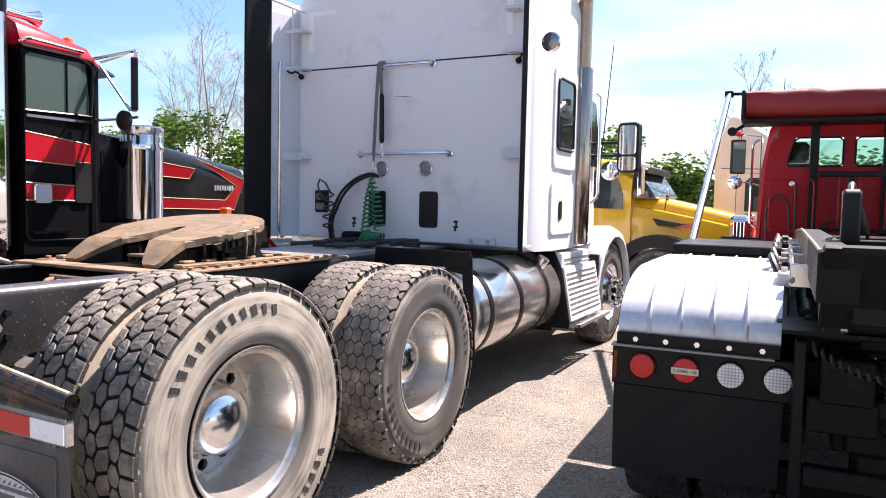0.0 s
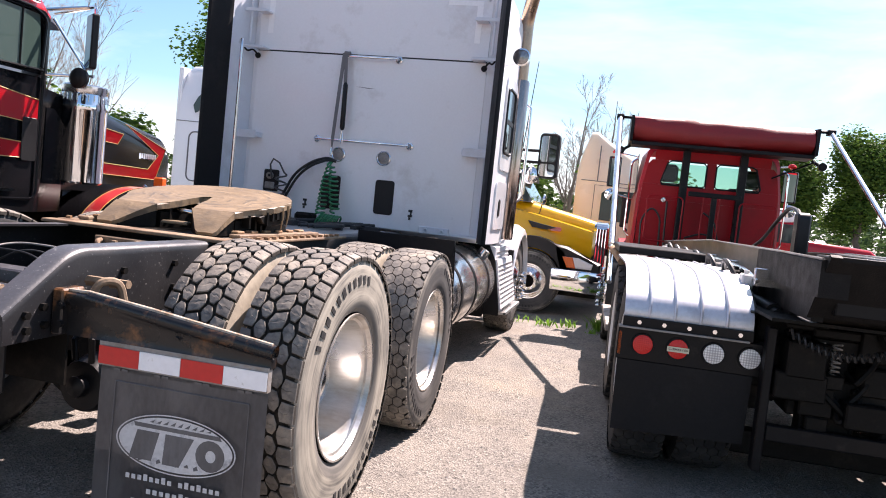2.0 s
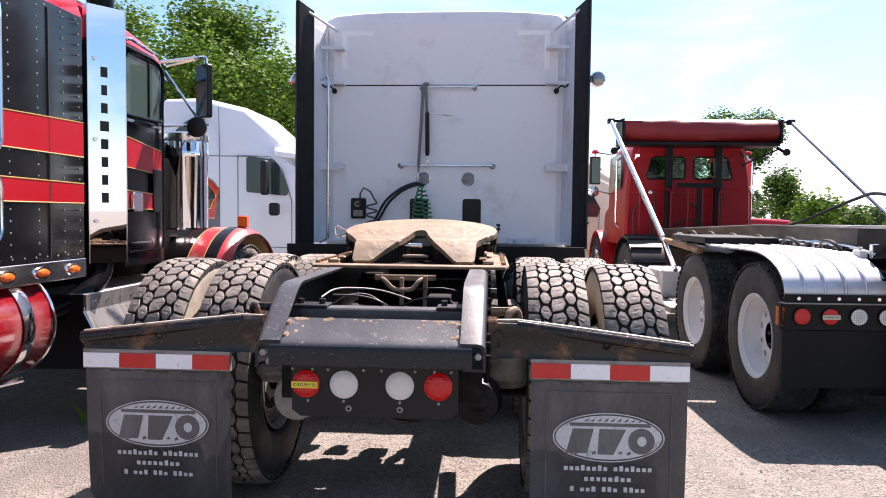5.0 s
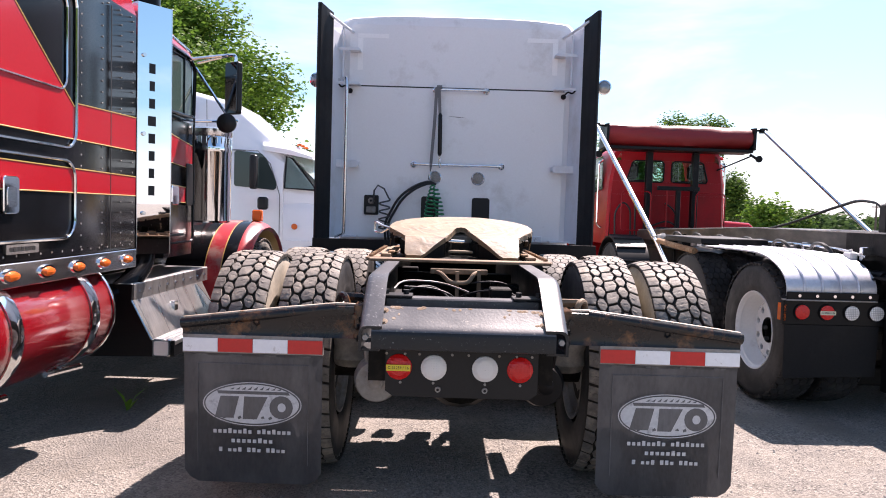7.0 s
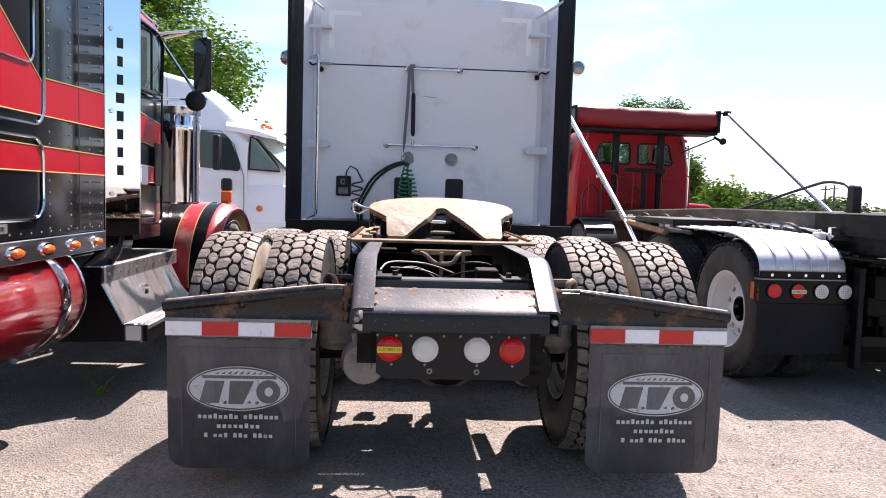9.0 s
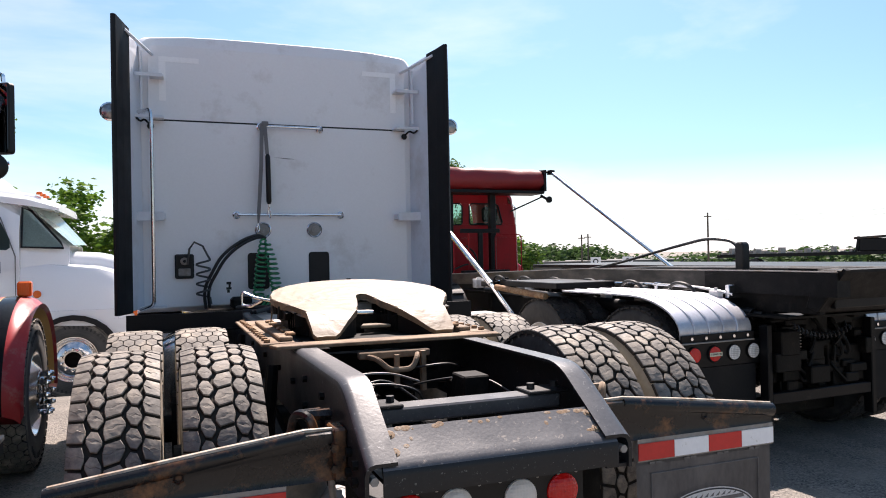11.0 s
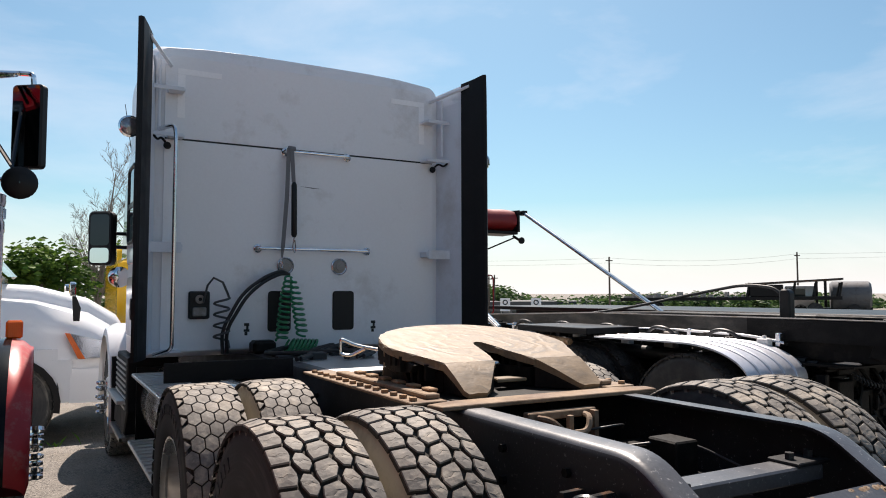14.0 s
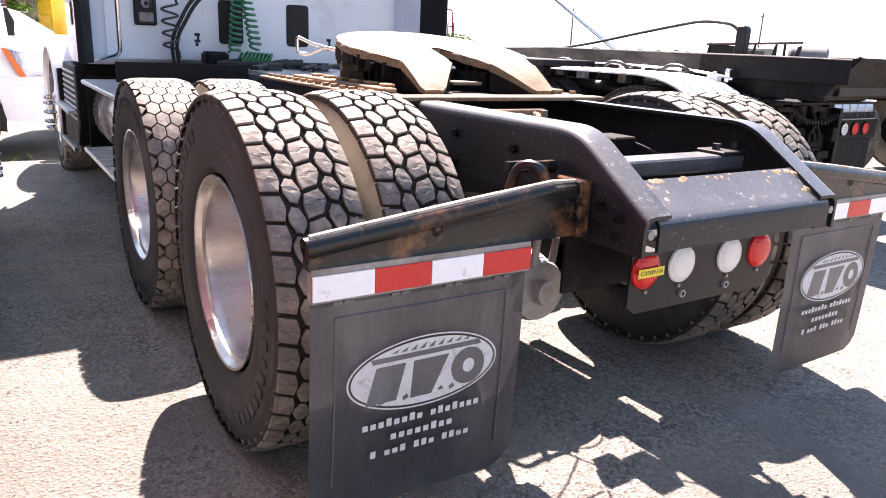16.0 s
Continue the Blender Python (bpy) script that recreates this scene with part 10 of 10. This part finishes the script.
for x, y, h in ((47.7, 53.4, 5.5), (39.0, 62, 3.75), (42.3, 66, 3.95), (31.5, 90, 7.0), (68, 47, 6.2)):
    pl = thing("utility_pole", "wooden utility pole with a crossarm and wires", "utility pole", pose(x, y, drop(y)), "utility poles along the road")
    bm = mesh()
    h -= drop(y) + 0.4
    tube(bm, [(0, 0, 0), (0, 0, h)], [0.11, 0.075], 8)
    part("pole", bm, BARK, pl, smooth=True)
    bm = mesh()
    box(bm, -0.42, 0.42, -0.05, 0.05, h - 0.42, h - 0.32)
    part("crossarm", bm, BARK, pl)
bm = mesh()
for dz in (0, -0.5):
    for (a, b) in (((31.5, 90, 6.5), (47.7, 53.4, 5.0)), ((47.7, 53.4, 5.0), (68, 47, 5.6)), ((68, 47, 5.6), (120, 30, 8.5))):
        a, b = Vector(a), Vector(b)
        tube(bm, [a.lerp(b, t) + Vector((0, 0, dz - 2.0 * t * (1 - t))) for t in [k / 8 for k in range(9)]], 0.008, 4)
tagged(part("overhead_wires", bm, INK), "sagging overhead wires between the poles", "wires", kind="structure")

# parked machinery seen over the hoist: car hauler, small white cab, tank
hauler = thing("car_hauler", "dark car-hauler trailer with an upper deck and open ramps", "trailer", pose(45.6, 35.6, -0.3, 0, 0, -54.5))
bm = mesh()
slab(bm, [(-9.5, 1.15), (6.2, 1.30), (6.2, 1.55), (-9.5, 1.40)], "y", -1.2, 1.2)
part("deck", bm, BLACK, hauler, "long dark lower deck")
bm = mesh()
slab(bm, [(-0.2, 2.35), (6.3, 2.72), (6.3, 2.86), (-0.2, 2.50)], "y", -1.25, 1.25)
part("upper_deck", bm, BLACK_RUST, hauler, "dark sloping upper deck")
bm = mesh()
box(bm, 0.1, 2.4, -1.2, 1.2, 1.5, 2.4, 0.05)
part("front_bulkhead", bm, BLACK, hauler)
for x in (-0.1, 3.0, 4.4, 6.0):
    for y in (-1.15, 1.15):
        bm = mesh()
        tube(bm, [(x, y, 1.4), (x + 0.2, y, 2.55)], 0.08, 8)
        part("post", bm, BLACK, hauler)
bm = mesh()
for k in range(16):
    box(bm, -9.2 + k * 0.58, -9.0 + k * 0.58, -1.15, 1.15, 1.36, 1.56 + 0.22 * (k % 3 == 1) + 0.1 * (k % 2))
pieces("ramp_slat", bm, GREY_STEEL, hauler)
bm = mesh()
for x in (-8.0, -6.9, 4.5):
    for s in (-1, 1):
        lathe(bm, [(s * 1.1, 0.05), (s * 1.1, 0.52), (s * 0.85, 0.52), (s * 0.85, 0.05)], 20, "y", (x, 0, 0.54))
pieces("wheel", bm, RUBBER_DARK, hauler)
mini = thing("box_truck", "small white cab-over truck with a grey tank body", "truck", pose(49.6, 34.1, -0.3, 0, 0, -144.5))
bm = mesh()
box(bm, -1.0, 1.0, -1.1, 1.0, 0.6, 2.35, 0.15, None, 2)
part("cab", bm, CLEAN_WHITE, mini, "white cab", smooth=True)
for s in (-1, 1):
    bm = mesh()
    slab(bm, [(-0.95, 1.45), (0.35, 1.45), (0.35, 2.1), (-0.72, 2.1)], "x", *sorted((s * 1.0, s * 1.012)))
    part("door_window", bm, GLASS_SIDE, mini)
bm = mesh()
box(bm, -0.85, 0.85, -1.115, -1.095, 1.5, 2.15, 0.0)
part("windshield", bm, GLASS_SIDE, mini)
bm = mesh()
lathe(bm, [(2.0, 0.01), (2.05, 0.95), (2.2, 1.1), (4.6, 1.1), (4.75, 0.95), (4.8, 0.01)], 24, "y", (0, 0, 1.55))
part("tank", bm, mat("weathered_grey_tank_paint", (0.13, 0.13, 0.135), 0.55, vary=0.25, scale=2, bump=0.1, dirt=(0.07, 0.065, 0.06), dirt_amount=0.4), mini, "dull grey tank", smooth=True)
bm = mesh()
for s in (-1, 1):
    tube(bm, bend([(s * 0.95, 1.15, 0.7), (s * 0.95, 1.15, 2.75), (s * 0.95, 1.75, 2.75), (s * 0.95, 1.75, 0.7)], 0.15), 0.06, 8)
for k in range(4):
    tube(bm, [(-0.95, 1.15, 1.0 + 0.45 * k), (0.95, 1.15, 1.0 + 0.45 * k)], 0.04, 6)
box(bm, -0.5, 0.5, -0.9, 4.8, 0.45, 0.65)
part("rack", bm, BLACK, mini, "black tubular rack")
bm = mesh()
for y in (0.0, 3.6):
    for s in (-1, 1):
        lathe(bm, [(s * 1.0, 0.05), (s * 1.0, 0.46), (s * 0.75, 0.46), (s * 0.75, 0.05)], 18, "x", (0, y, 0.46))
pieces("wheel", bm, RUBBER_DARK, mini)
redt = thing("red_truck", "red tractor with white roof parked far behind the hoist truck", "truck", pose(5.55, 15.0, -0.06, 0, 0, -102))
bm = mesh()
loft(bm, [[(x, y, z) for x, z in rounded(-w, w, 0.8, zt, 0.10, 3)] for y, w, zt in ((-0.9, 1.0, 1.80), (0.55, 1.0, 1.82), (0.62, 0.98, 1.40))])
part("cab", bm, RED, redt, smooth=True)
bm = mesh()
loft(bm, [[(x, y, z) for x, z in rounded(-w, w, z0, zt, 0.06, 3)] for y, w, z0, zt in ((-0.9, 0.96, 1.75, 2.02), (0.2, 0.98, 1.75, 2.06), (0.62, 0.95, 1.80, 1.92))])
part("roof", bm, CLEAN_WHITE, redt, "white roof with a sun visor", smooth=True)
bm = mesh()
loft(bm, [[(x, y, z) for x, z in rounded(-w, w, 0.7, zt, 0.12, 3)] for y, w, zt in ((0.5, 0.86, 1.46), (1.8, 0.74, 1.38), (2.0, 0.68, 1.22))])
part("hood", bm, RED, redt, smooth=True)
bm = mesh()
slab(bm, [(-0.88, 1.46), (0.88, 1.46), (0.82, 1.82), (-0.82, 1.82)], "y", 0.625, 0.645)
part("windshield", bm, GLASS_SIDE, redt)
for q in (-1, 1):
    bm = mesh()
    slab(bm, [(-0.45, 1.36), (0.45, 1.36), (0.40, 1.74), (-0.42, 1.74)], "x", *sorted((q * 1.0, q * 1.012)))
    part("door_glass", bm, GLASS_SIDE, redt)
for q in (-1, 1):
    for y in (1.45, -2.2):
        bm = mesh()
        lathe(bm, [(q * 0.75, 0.05), (q * 0.75, 0.46), (q * 0.80, 0.49), (q * 0.95, 0.49), (q * 1.0, 0.46), (q * 0.98, 0.28), (q * 0.93, 0.05)], 20, "x", (0, y, 0.49))
        part("wheel", bm, RUBBER_DARK, redt, smooth=True)
bm = mesh()
box(bm, -0.45, 0.45, -2.9, 1.9, 0.62, 0.80, 0.02)
part("chassis", bm, BLACK, redt)

for ob in STORE:
    bpy.data.objects.remove(ob)
# small fastenings and loose clutter too small to count
for ob in scene.objects:
    if ob.name.split(".")[0] in ("bolts", "screws", "rivets", "rust_staining", "deck_clutter", "lug_nut_ring", "hoses", "underbody", "grease_marks", "printed_lines", "dark_strokes", "pipe_fittings", "badge_bars"):
        ob["kind"] = "stuff"
